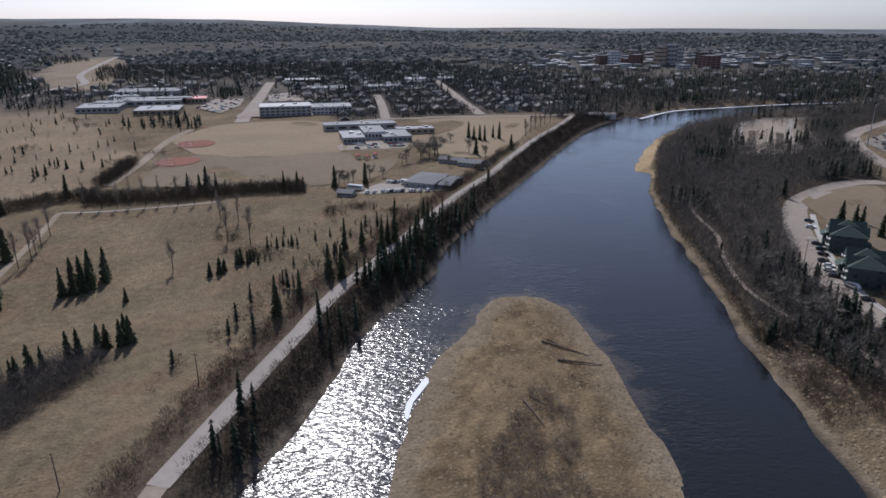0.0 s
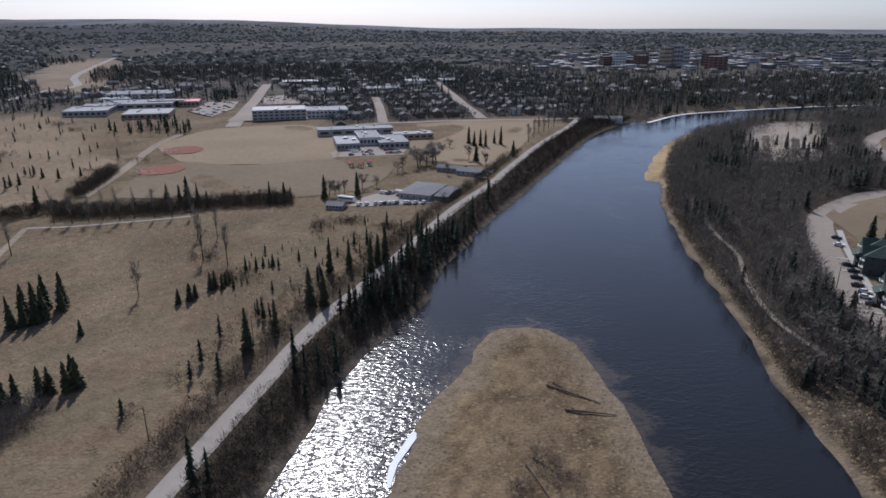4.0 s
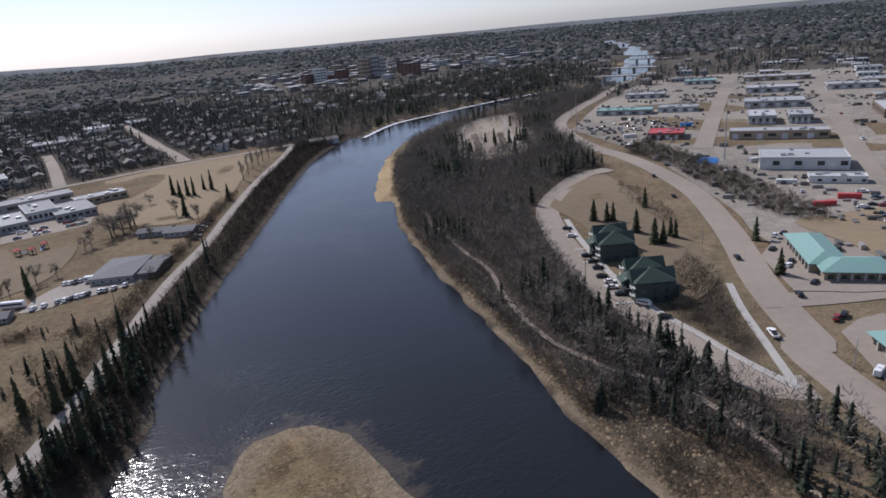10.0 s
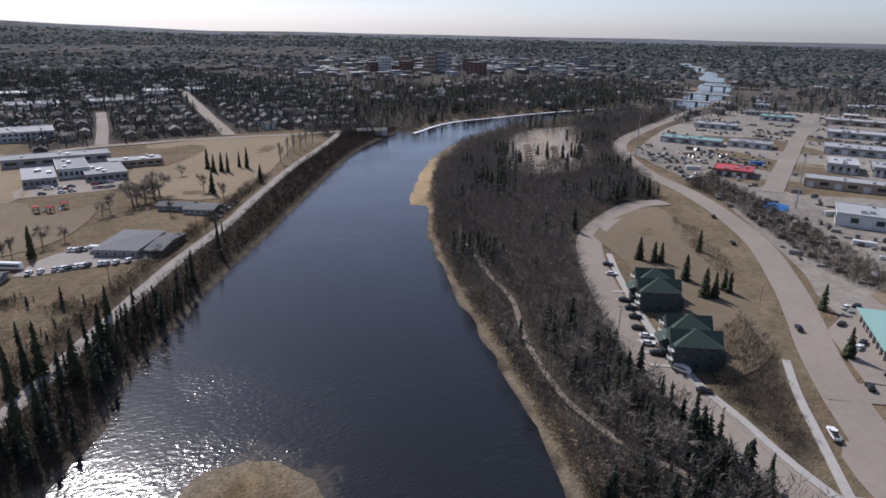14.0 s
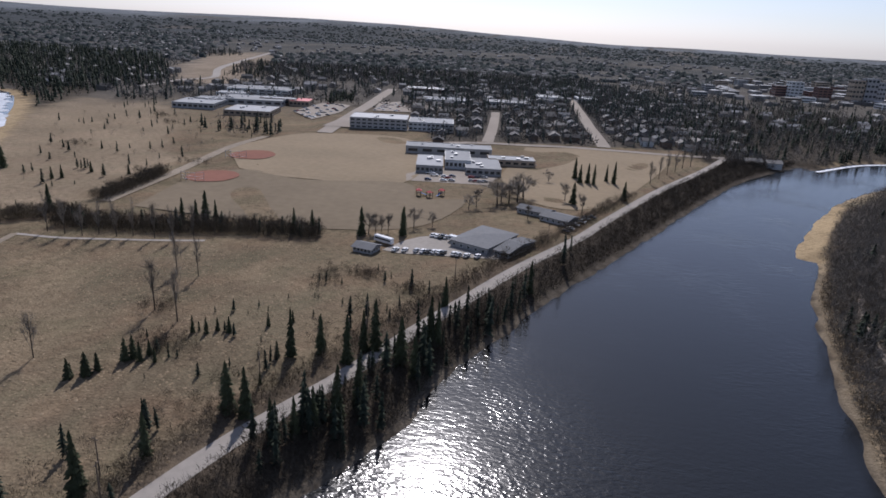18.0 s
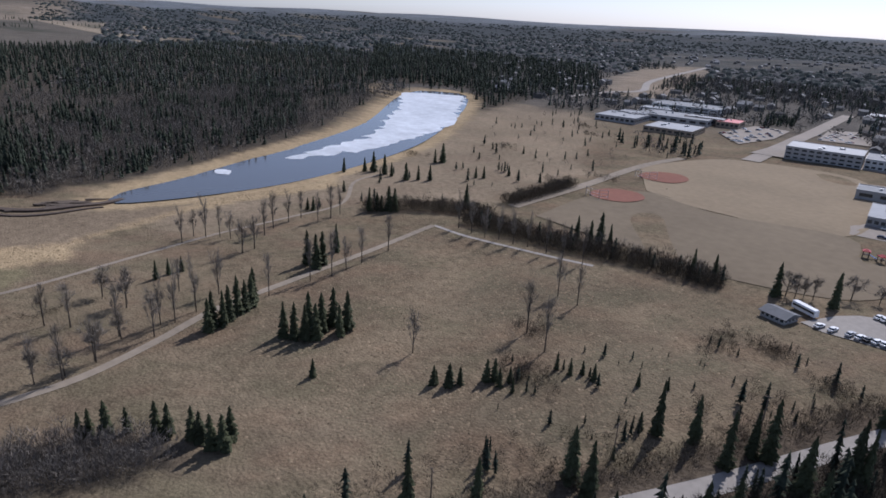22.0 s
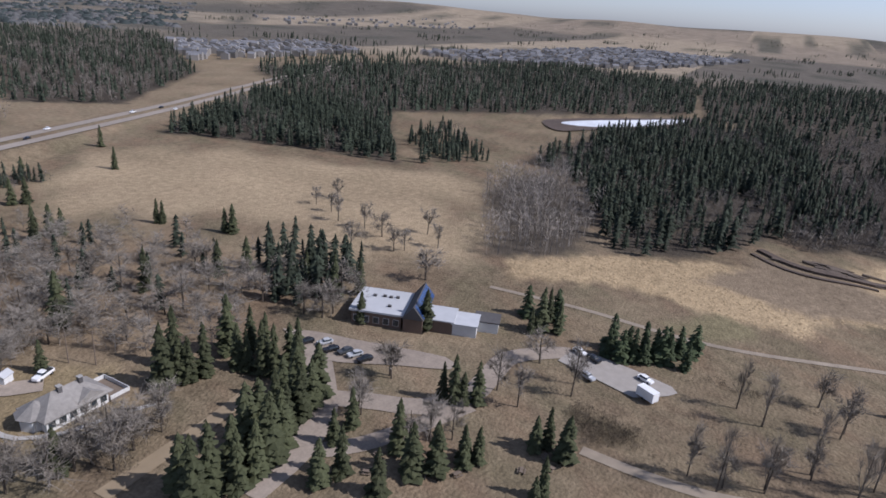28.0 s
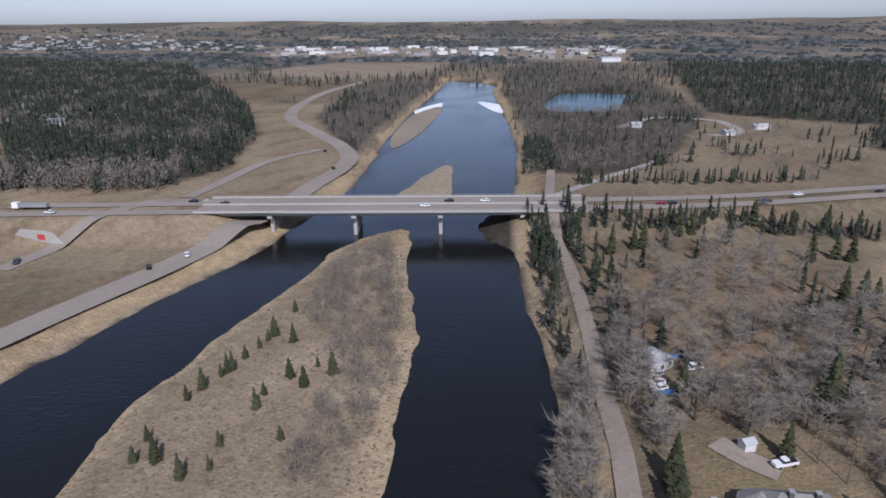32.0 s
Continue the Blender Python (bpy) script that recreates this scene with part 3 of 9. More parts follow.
FIRS_ROAD = [(-45, 235), (-40, 235), (-43, 265), (-36, 270), (-27, 268), (-25, 276), (-22, 278), (-10, 317), (-52, 214), (-57, 200), (-18, 240), (-16, 249), (-12, 272), (-7, 286), (-5, 287), (17, 343), (-7, 269), (-30, 229), (-25, 231), (-22, 235)]
FIRS_SCHOOL = [(22, 554), (26, 542), (31, 543), (35, 540), (43, 554), (48, 549), (-49, 392), (-66, 381), (-87, 373), (-134, 369), (-140, 370), (-143, 367), (-149, 365), (-94, 369)]
FIRS_LOW = [(-89, 237), (-92, 236), (-89, 242), (-85, 248), (-81, 249), (-77, 250), (-78, 269), (-74, 270), (-72, 273), (-68, 273), (-59, 281), (-53, 286), (-44, 249), (-47, 264)]
FIRS_LODGE = [(-120, 83), (-148, 95), (-148, 98), (-149, 100), (-151, 103), (-170, 57), (-177, 75), (-193, 102), (-196, 104), (-198, 109), (-204, 104), (-108, 88), (-113, 90), (-125, 96), (-120, 102), (-123, 106), (-128, 110), (-131, 112), (-141, 121), (-144, 123), (-141, 128), (-128, 127), (-203, -28), (-204, -25), (-265, -181), (-238, -135), (-195, -56), (-196, -54)]
PINES_PARK = [(-193, 125), (-192, 129), (-194, 132), (-194, 135), (-198, 139), (-201, 140), (-204, 143), (-207, 147)]
FIRS_ISLAND = [(36, 8), (33, 11), (35, 16), (30, 16), (34, -8), (32, -13), (18, 10), (30, -20), (29, -22), (28, -23), (27, -30), (25, -36), (24, -41), (23, -44), (22, -62), (15, -5), (15, -11), (5, 7), (11, -20), (6, -16), (16, -40), (22, 21), (17, 18), (5, -26), (0, -23)]
FIRS_HWY = [(-79, 19), (-90, -15), (-164, -112), (-175, -116), (-180, -114), (-156, -72), (-162, -72), (-165, -70), (-151, -149), (-157, -151), (-171, -146), (-187, -149), (-201, -150), (-122, -140), (-128, -142), (-90, -117), (-100, -124), (-104, -125), (-114, -129), (-79, -138), (-63, -116), (-64, -72), (-80, -93)]
BARE_FIELD = [(-151, 152), (-149, 158), (-155, 167), (-166, 176), (-160, 184), (-167, 188), (-179, 211), (-168, 224), (-172, 242), (-172, 251), (-175, 259), (-178, 268), (-184, 285), (-109, 241), (-99, 279), (-112, 309), (-103, 309), (-87, 274), (-173, 121), (-166, 192), (-170, 200), (-192, 331), (-183, 331), (-175, 332), (-170, 336), (-162, 337), (-156, 340), (-146, 341), (-137, 341), (-128, 343)]
BARE_LINE = [(-236, 218), (-242, 225), (-239, 229), (-236, 234), (-232, 237), (-213, 234), (-215, 240), (-229, 251), (-235, 258), (-240, 268), (-243, 276), (-234, 280), (-236, 288), (-239, 295), (-185, 160), (-180, 166), (-188, 184), (-189, 201)]
BARE_MEADOW = [(-256, -24), (-251, -12), (-242, -2), (-241, 12), (-237, 23), (-226, 35), (-252, 36), (-240, 47), (-229, 38), (-219, 20), (-271, -23), (-151, 152), (-151, 159), (-154, 167), (-164, 176), (-185, 183), (-198, 179), (-167, 122), (-159, 105), (-155, 112), (-149, 80), (-132, 100), (-135, 104), (-132, 82), (-128, 97)]
BARE_EAST = [(125, 232), (119, 203), (124, 188), (130, 210), (141, 243), (138, 262), (145, 281), (148, 305)]
APT_FIRS = [(207, 308), (210, 307), (214, 273), (214, 270), (202, 270), (205, 268), (203, 313), (237, 315), (236, 247), (213, 217), (206, 286)]
POLES_W = [(-57, 206), (-44, 249), (-29, 290), (-12, 341), (18, 402)]
WALK_APT = [(194, 323), (182, 297), (170, 267), (164, 250), (160, 234), (156, 216), (155, 200), (153, 181), (153, 163)]
WALK_ROAD = [(192, 221), (179, 204), (166, 184), (153, 164)]
HEDGE_LINE = [(-197, 340), (-164, 346), (-123, 358), (-82, 369)]
HEDGE_BALL = [(-208, 380), (-211, 408), (-218, 444)]
HEDGE_CORNER = [(-239, 310), (-228, 331), (-213, 347), (-196, 354)]
BLD_SCHOOL = [(-77, 541, 18.8, 50.2, 11, 5), (-62, 561, 17.1, 56.2, 20, 5), (-42, 551, 19.1, 53.7, 23, 5), (-78, 600, 52.8, 45.5, 34, 5), (-26, 581, 25.6, 22.4, 37, 5)]
BLD_GARAGE = [(-10, 392, 19.1, 31.7, 1, 5), (5, 387, 5.8, 29.3, -31, 4.5), (20, 443, 12.2, 20.6, -38, 4.5), (7, 451, 7.6, 21.3, -25, 4.5), (-56, 361, 8.2, 8.7, -16, 4)]
BLD_COLLEGE = [(-379, 723, 43, 66.5, 64, 6), (-353, 781, 100.8, 74.2, 72, 6), (-309, 708, 45.5, 48.3, 40, 5), (-389, 872, 77.1, 66.2, 52, 7)]
BLD_OFFICE = [(-169, 697, 40.7, 83.8, 20, 10), (-123, 714, 32.2, 65.4, 27, 8), (-226, 1063, 51.3, 73.6, 52, 6), (-165, 935, 48.1, 76.2, 34, 6), (-43, 1061, 26.6, 121.5, 48, 8), (-87, 964, 54.8, 83.6, 30, 6), (7, 1103, 21.8, 82.3, 33, 6)]
BLD_INDUSTRY = [(363, 322, 45.5, 52.2, -42, 7), (425, 388, 73.8, 35.1, -44, 6), (343, 286, 26.3, 18.3, -44, 4), (473, 442, 19.6, 70.7, -27, 7), (491, 421, 17, 60.4, -27, 7), (548, 491, 50.2, 66.1, -39, 6), (629, 559, 50.4, 56.3, -37, 6), (718, 625, 72.9, 58.9, -35, 6), (379, 450, 29.1, 58.7, -28, 5), (441, 571, 55.3, 45.2, -4, 5), (481, 542, 35.8, 58, -33, 5), (534, 646, 42.8, 60.3, -16, 5), (655, 683, 35.6, 76.6, -25, 5), (477, 318, 98.5, 31.6, -136, 7), (558, 387, 74.1, 33.6, -141, 7), (679, 505, 74.4, 31.5, -141, 6), (724, 454, 80.7, 42.2, -144, 6), (386, 254, 36, 20.8, -145, 6), (273, 190, 15.2, 14.6, -151, 5), (364, 238, 29.9, 17.6, -151, 5)]
BLD_TEAL = [(237, 221, 31.6, 10.9, -128, 6), (232, 203, 15, 9.9, -46, 6), (190, 150, 42, 18.8, -117, 7)]
BLD_APARTMENT = [(180, 271, 25.1, 16.7, -112, 9), (165, 233, 26, 14.8, -117, 9)]
BRIDGE, PIER_X = [(92, -153), (-86, -164)], (34, 72, 111, 148)
CARS_APT = [(184.8, 309.5), (180, 299.3), (169.4, 274.3), (167.5, 267.4), (164.7, 260.8), (160.5, 253.1), (159.6, 247.1), (157, 242.5), (155.5, 236.1), (154.6, 213.4)]
VAN_APT = [(156.2, 224.9)]
CARS_LODGE = [(-151.1, 51.6), (-153.6, 56), (-151.4, 59.6), (-152.7, 63.3), (-152.8, 66.4), (-152.2, 69.9)]
CARS_PARK = [(-189.2, 118.2), (-187.6, 122.6), (-184.7, 137.3), (-177.4, 123.5)]
TRAILER = [(-176.2, 139.1)]
CARS_WHITEHOUSE = [(-85.8, -23.3), (-84.8, -19.1), (-84.8, -16.5), (-96.1, -27.1), (-103.7, 11.5)]
CARS_YARD = [(-44.2, 364.9), (-40.2, 365.7), (-35.3, 367), (-32.4, 367.2), (-30.1, 367.8), (-27.8, 368.4), (-25.5, 369), (-23.8, 369.2), (-19.1, 369.7), (-17.1, 369.4), (-13.6, 369.9), (-9.1, 371), (-34.3, 391.5), (-32.1, 391), (-29.8, 390.6), (-27.6, 391), (24.9, 424), (27, 430), (29.1, 438.1), (31.4, 444.6), (33.7, 451.3), (36.2, 455)]
BUSES = [(-21.2, 386.2), (-12.4, 380.7), (-52.4, 373.3)]
CARS_SCHOOL = [(-70.9, 519.9), (-66.9, 515.1), (-67.6, 501.9), (-60, 514.5), (-56.6, 511.4), (-55.3, 517.8), (-57.8, 503.5), (-52.9, 505.2), (-43.2, 520.8), (-40.6, 522.6), (-38.1, 524.4), (-35.2, 524.6), (-40.8, 510.2), (-38, 510.4), (-35.2, 510.6), (-32.8, 512.3)]
CARS_ROAD = [(213.8, 236.7), (261.5, 320.5), (285.1, 361.3), (171.8, 186.5), (202.3, 200.8)]
CARS_SHOPS = [(175.5, 157.1), (170.2, 147.7), (168.4, 143.8), (161.4, 127.7), (195.9, 183.2), (199.6, 183.4), (244.5, 244.7), (249.5, 244.4), (230.9, 234.8), (225.5, 222.1), (221.2, 220), (214.9, 204.6)]
CARS_HWY = [(82.3, -154.8), (98.9, -158.1), (156, -136.6), (-11.9, -155), (-22.4, -164.2), (-39.1, -164.9), (-120, -164.4), (-125.1, -164.6), (-168, -168.4), (-188.4, -182.4)]
TRUCK_HWY = [(169.7, -143.4)]
CARS_RAMP = [(142.7, -94.6), (88.1, -92.6), (79.5, -106.8), (77.9, -324.8), (58, -267.3)]
CARS_HWY_W = [(-262.5, -223.8), (-237.6, -203.3), (-344.4, -252.3), (-375.5, -259.5), (-378.4, -247.9)]
YARD_CARS_A = [(342, 506), (410, 562), (424, 537), (472, 513), (381, 425), (334, 438)]
YARD_CARS_B = [(329, 268), (334, 260), (303, 227), (291, 225), (302, 246)]
YARD_CARS_C = [(332, 326), (340, 300), (309, 273), (306, 292)]
YARD_CARS_D = [(629, 494), (404, 304), (346, 254), (390, 295), (532, 416)]
LOT_NORTH = [(-281, 742), (-290, 834), (-254, 835), (-239, 766), (-240, 699)]
LOT_NORTH_B = [(-232, 852), (-207, 885), (-193, 843), (-219, 817)]
MASTS = [(345.1, 519.8), (343.4, 361.3), (137.7, 146.2), (141.5, 192.9), (160, 193.4), (151.8, 251.8), (173.4, 162.5), (163.3, 130.3), (216.8, 257.4)]
POLE_FIELD = [(-82.5, 112.6), (-68, 155.9), (-51.1, 199.5)]
FAR_BRIDGE_A = [(628, 942), (688, 854)]
FAR_BRIDGE_B = [(755, 1002), (796, 923)]
FAR_BRIDGE_C = [(907, 1095), (950, 1029)]
FAR_BRIDGE_D = [(1300, 1724), (1321, 1610)]
SNOW_A = [(-25, -660), (-50, -633), (-53, -565), (-41, -583)]
SNOW_B = [(42, -582), (18, -649), (18, -564), (31, -538)]
GRAVEL_BAR = [(43, -435), (40, -542), (20, -612), (13, -573), (20, -435), (32, -363), (39, -380)]
SNOW_ISLAND = [(-10, 146), (-10, 152), (-7, 161), (-5, 166), (-4, 163), (-8, 153), (-9, 145)]
LOGS_ISLAND = [(35, 172), (49, 173), (32, 185), (46, 178), (22, 150), (26, 139)]
LOGS_LAGOON = [(-314, 166), (-316, 216), (-312, 181), (-326, 215), (-321, 176), (-322, 205)]
WEIR = [(-324, 162), (-315, 171), (-311, 180), (-311, 192), (-315, 208), (-320, 217)]
TABLES = [(-121, 104, 20), (-122, 93, 70), (-116, 94, 110), (-140, 124, 30), (-137, 126, 80), (-125, 110, 150), (-133, 121, 10)]
TARP = [(339, 377), (345, 373), (336, 360), (324, 359)]
FIELD = [(-113, 173), (-152, 202), (-194, 294), (-186, 328), (-124, 345), (-69, 275), (-95, 183)]
FIELD_B = [(-83, 184), (-137, 232), (-184, 313), (-82, 358), (-30, 357), (-5, 345), (-29, 274), (-40, 231), (-48, 201)]
SUBURB_C = [(-1943, -1653), (-3419, -1625), (-3224, -1072), (-1638, -1190)]
HILL_WOOD_W = [(-730, 630), (-752, 720), (-558, 664), (-540, 898), (-888, 1350), (-1275, 1355), (-1614, 1240)]
COLLEGE_FIRS = [(-302, 605), (-277, 674), (-225, 632), (-231, 573), (-286, 591)]
NORTH_FIRS = [(-305, 874), (-286, 932), (-264, 887), (-278, 824)]
WOOD_ISLE = [(505, 806), (626, 821), (770, 959), (792, 1231), (543, 1117), (415, 949), (450, 843)]
PARK_TREES_N = [(-130, -230), (-283, -279), (-368, -433), (-231, -462), (-137, -309)]
# added
CLEARING = [(216, 476), (228, 530), (242, 575), (274, 632), (329, 682), (387, 690), (366, 630), (342, 576), (307, 504), (274, 484), (250, 480)]
PICNIC_FIRS = [(275, 538), (273, 550), (276, 633), (326, 671), (338, 684), (346, 686), (363, 690), (268, 474), (266, 490), (311, 688), (347, 598), (-48, 387), (25, 482), (54, 507)]
SCHOOL_BARES = [(-64, 385), (-61, 386), (-59, 389), (-56, 390), (-47, 402), (-39, 407), (-29, 446), (-26, 452), (6, 535), (20, 488), (31, 465), (4, 440)]
SHADOW_ROWS = [(268, 615), (222, 502), (285, 594), (243, 502), (304, 580), (269, 509), (319, 561), (284, 493)]
PICNIC_LOOP = [(231, 498), (262, 566), (293, 632), (330, 660), (352, 655), (318, 593), (296, 545), (280, 505)]
HEDGE_SPRUCES = [(-132, 70), (-128, 71), (-123, 72), (-118, 72), (-114, 74), (-108, 76), (-104, 76), (-99, 76), (-128, 67), (-122, 68), (-113, 69), (-108, 70), (-102, 72), (-96, 72), (-118, 69), (-91, 73), (-93, 68)]
GROVE_SPRUCES = [(-132, 45), (-132, 48), (-133, 52), (-134, 55), (-136, 38), (-140, 42), (-140, 47), (-137, 60), (-140, 55), (-133, 63), (-116, 37), (-120, 38), (-121, 40), (-125, 41), (-124, 32), (-122, -9), (-150, -9), (-171, 0), (-179, 5), (-183, 27), (-179, 41), (-186, 46)]
YARD_SPRUCES = [(-80, 17), (-78, 27), (-78, 32), (-80, 34), (-85, 44), (-122, -10), (-105, 9), (-127, 83), (-112, 99), (-122, 101)]
POPLARS_LODGE = [(-174, 24), (-142, 8), (-149, -19), (-119, -13), (-126, 12), (-118, -19), (-146, -39), (-142, -24), (-169, -8), (-180, 43), (-166, 46), (-165, 40), (-131, 82), (-97, 50), (-98, 45), (-106, 48), (-90, 47), (-91, 52), (-114, -2), (-110, -9), (-135, 10), (-147, 10), (-135, 1), (-130, -22), (-161, 6), (-104, 50), (-150, 79), (-168, 16), (-164, 25), (-170, 47), (-209, 58), (-178, 110), (-156, -17), (-172, -6), (-145, 18)]
POPLARS_ROAD = [(-78, -46), (-77, -22), (-78, -12), (-80, -3), (-81, 5), (-64, -3), (-61, 16), (-62, 26), (-62, 36), (-60, 8), (-57, 22), (-57, 32), (-77, 41), (-82, 46), (-87, 46), (-95, 45), (-80, 38), (-90, -4), (-96, -11), (-100, 1), (-113, -21), (-117, -43), (-126, -25), (-130, -46), (-88, -51), (-80, -60), (-66, -12)]


# ---- geometry helpers ----
def mesh_data(name, verts, faces, mat):
    me = bpy.data.meshes.new(name)
    me.from_pydata([tuple(v) for v in verts], [], [tuple(f) for f in faces])
    me.materials.append(mat)
    me.update()
    return me


def tri_mesh(name, verts, tris, mats, index=None, flat=False):
    """A large mesh from arrays of corners and triangles."""
    me = bpy.data.meshes.new(name)
    me.vertices.add(len(verts))
    me.vertices.foreach_set("co", np.ascontiguousarray(verts, dtype=np.float32).ravel())
    me.loops.add(3 * len(tris))
    me.loops.foreach_set("vertex_index", np.ascontiguousarray(tris, dtype=np.int32).ravel())
    me.polygons.add(len(tris))
    me.polygons.foreach_set("loop_start", np.arange(0, 3 * len(tris), 3, dtype=np.int32))
    for m in mats:
        me.materials.append(m)
    if index is not None:
        me.polygons.foreach_set("material_index", np.ascontiguousarray(index, dtype=np.int32))
    me.update(calc_edges=True)
    if flat:
        me.shade_flat()
    return me


def thing(name, x=0, y=0, z=0, rz=0, label="", category="", group="", kind=""):
    ob = new(name)
    ob.empty_display_size = 0.5
    ob.matrix_basis = pose(x, y, z, 0, 0, rz)
    return tagged(ob, label, category, group, kind)


def part(name, me, parent, label="", m=None):
    ob = new(name, me)
    ob.parent = parent
    if m is not None:
        ob.matrix_basis = m
    return tagged(ob, label)


def box(name, mat, x0, x1, y0, y1, z0, z1):
    v = [(x, y, z) for z in (z0, z1) for x, y in ((x0, y0), (x1, y0), (x1, y1), (x0, y1))]
    f = [(3, 2, 1, 0), (4, 5, 6, 7), (0, 1, 5, 4), (1, 2, 6, 5), (2, 3, 7, 6), (3, 0, 4, 7)]
    return mesh_data(name, v, f, mat)


def boxes(name, mat, rows):
    v, f = [], []
    for x0, x1, y0, y1, z0, z1 in rows:
        n = len(v)
        v += [(x, y, z) for z in (z0, z1) for x, y in ((x0, y0), (x1, y0), (x1, y1), (x0, y1))]
        f += [tuple(n + k for k in q) for q in ((3, 2, 1, 0), (4, 5, 6, 7), (0, 1, 5, 4), (1, 2, 6, 5), (2, 3, 7, 6), (3, 0, 4, 7))]
    return mesh_data(name, v, f, mat)


def tube(name, mat, points, radii, sides=6):
    v, f = [], []
    for (x, y, z), r in zip(points, radii):
        v += [(x + r * math.cos(2 * math.pi * k / sides), y + r * math.sin(2 * math.pi * k / sides), z) for k in range(sides)]
    for j in range(len(points) - 1):
        for k in range(sides):
            a, b = j * sides + k, j * sides + (k + 1) % sides
            f.append((a, b, b + sides, a + sides))
    f.append(tuple(range((len(points) - 1) * sides, len(points) * sides)))
    return mesh_data(name, v, f, mat)


def spline(pts, step=6.0, closed=False):
    """A smooth line through the points."""
    p = np.array(pts, float)
    n = len(p)
    q = np.vstack([p[-1], p, p[0], p[1]]) if closed else np.vstack([2 * p[0] - p[1], p, 2 * p[-1] - p[-2]])
    out = []
    for i in range(n if closed else n - 1):
        a, b, c, d = q[i:i + 4]
        k = max(2, int(np.linalg.norm(c - b) / step))
        t = np.linspace(0, 1, k, endpoint=False)[:, None]
        out.append(0.5 * (2 * b + (c - a) * t + (2 * a - 5 * b + 4 * c - d) * t**2 + (3 * b - a - 3 * c + d) * t**3))
    if not closed:
        out.append(p[-1:])
    return np.vstack(out)


def inside(poly, x, y):
    p = np.array(poly, float)
    res = np.zeros(np.shape(x), bool)
    for (x0, y0), (x1, y1) in zip(p, np.roll(p, -1, 0)):
        if y0 != y1:
            res ^= ((y0 > y) != (y1 > y)) & (x < (x1 - x0) * (y - y0) / (y1 - y0) + x0)
    return res


def away(line, x, y, closed=True):
    """Distance to a line of points."""
    p = np.array(line, float)
    best = np.full(np.shape(x), 1e12)
    for a, b in zip(p, np.roll(p, -1, 0)) if closed else zip(p[:-1], p[1:]):
        d = b - a
        t = np.clip(((x - a[0]) * d[0] + (y - a[1]) * d[1]) / max(d @ d, 1e-9), 0, 1)
        best = np.minimum(best, (x - a[0] - t * d[0]) ** 2 + (y - a[1] - t * d[1]) ** 2)
    return np.sqrt(best)


def signed(poly, x, y, reach=80):
    """Distance to a closed outline, negative inside; exact only near it."""
    p = np.array(poly, float)
    x, y = np.asarray(x, float), np.asarray(y, float)
    res = np.full(x.shape, float(reach))
    near = (x > p[:, 0].min() - reach) & (x < p[:, 0].max() + reach) & (y > p[:, 1].min() - reach) & (y < p[:, 1].max() + reach)
    if near.any():
        d = away(p, x[near], y[near])
        res[near] = np.where(inside(p, x[near], y[near]), -d, np.minimum(d, reach))
    return res


def smooth(a, b, x):
    t = np.clip((x - a) / (b - a), 0, 1)
    return t * t * (3 - 2 * t)


def waves2(x, y, s, seed=0):
    """Cheap smooth noise of about -1 to 1."""
    r = np.random.RandomState(seed)
    out = np.zeros(np.shape(x))
    for k in range(6):
        a, f, ph = r.uniform(0, 6.3), r.uniform(0.5, 2.0) / s, r.uniform(0, 6.3)
        out = out + np.sin((x * math.cos(a) + y * math.sin(a)) * f * 6.28 + ph + 1.3 * np.sin((y * math.cos(a) - x * math.sin(a)) * f * 3.1 + ph * 2))
    return out / 3.2


# ---- terrain ----
WATER = -4.0
bank_w, bank_e = spline(BANK_WEST, 8), spline(BANK_EAST, 8)
far_r = spline(FAR_RIVER, 40)
RIVER = np.vstack([bank_w, far_r + (-20, 20), far_r[::-1] + (25, -25), bank_e[::-1]])
ISLAND = spline(ISLAND_E + ISLAND_W, 6, True)
BAR = spline(SPIT_SAND, 6, True)
LAKE = spline(LAGOON, 8, True)
PONDW, PONDB = spline(POND_W, 8, True), spline(POND_BLUE, 8, True)
hwy = spline(HIGHWAY, 12)
hwy_w, hwy_e = hwy[hwy[:, 0] < -66], hwy[hwy[:, 0] > 88]


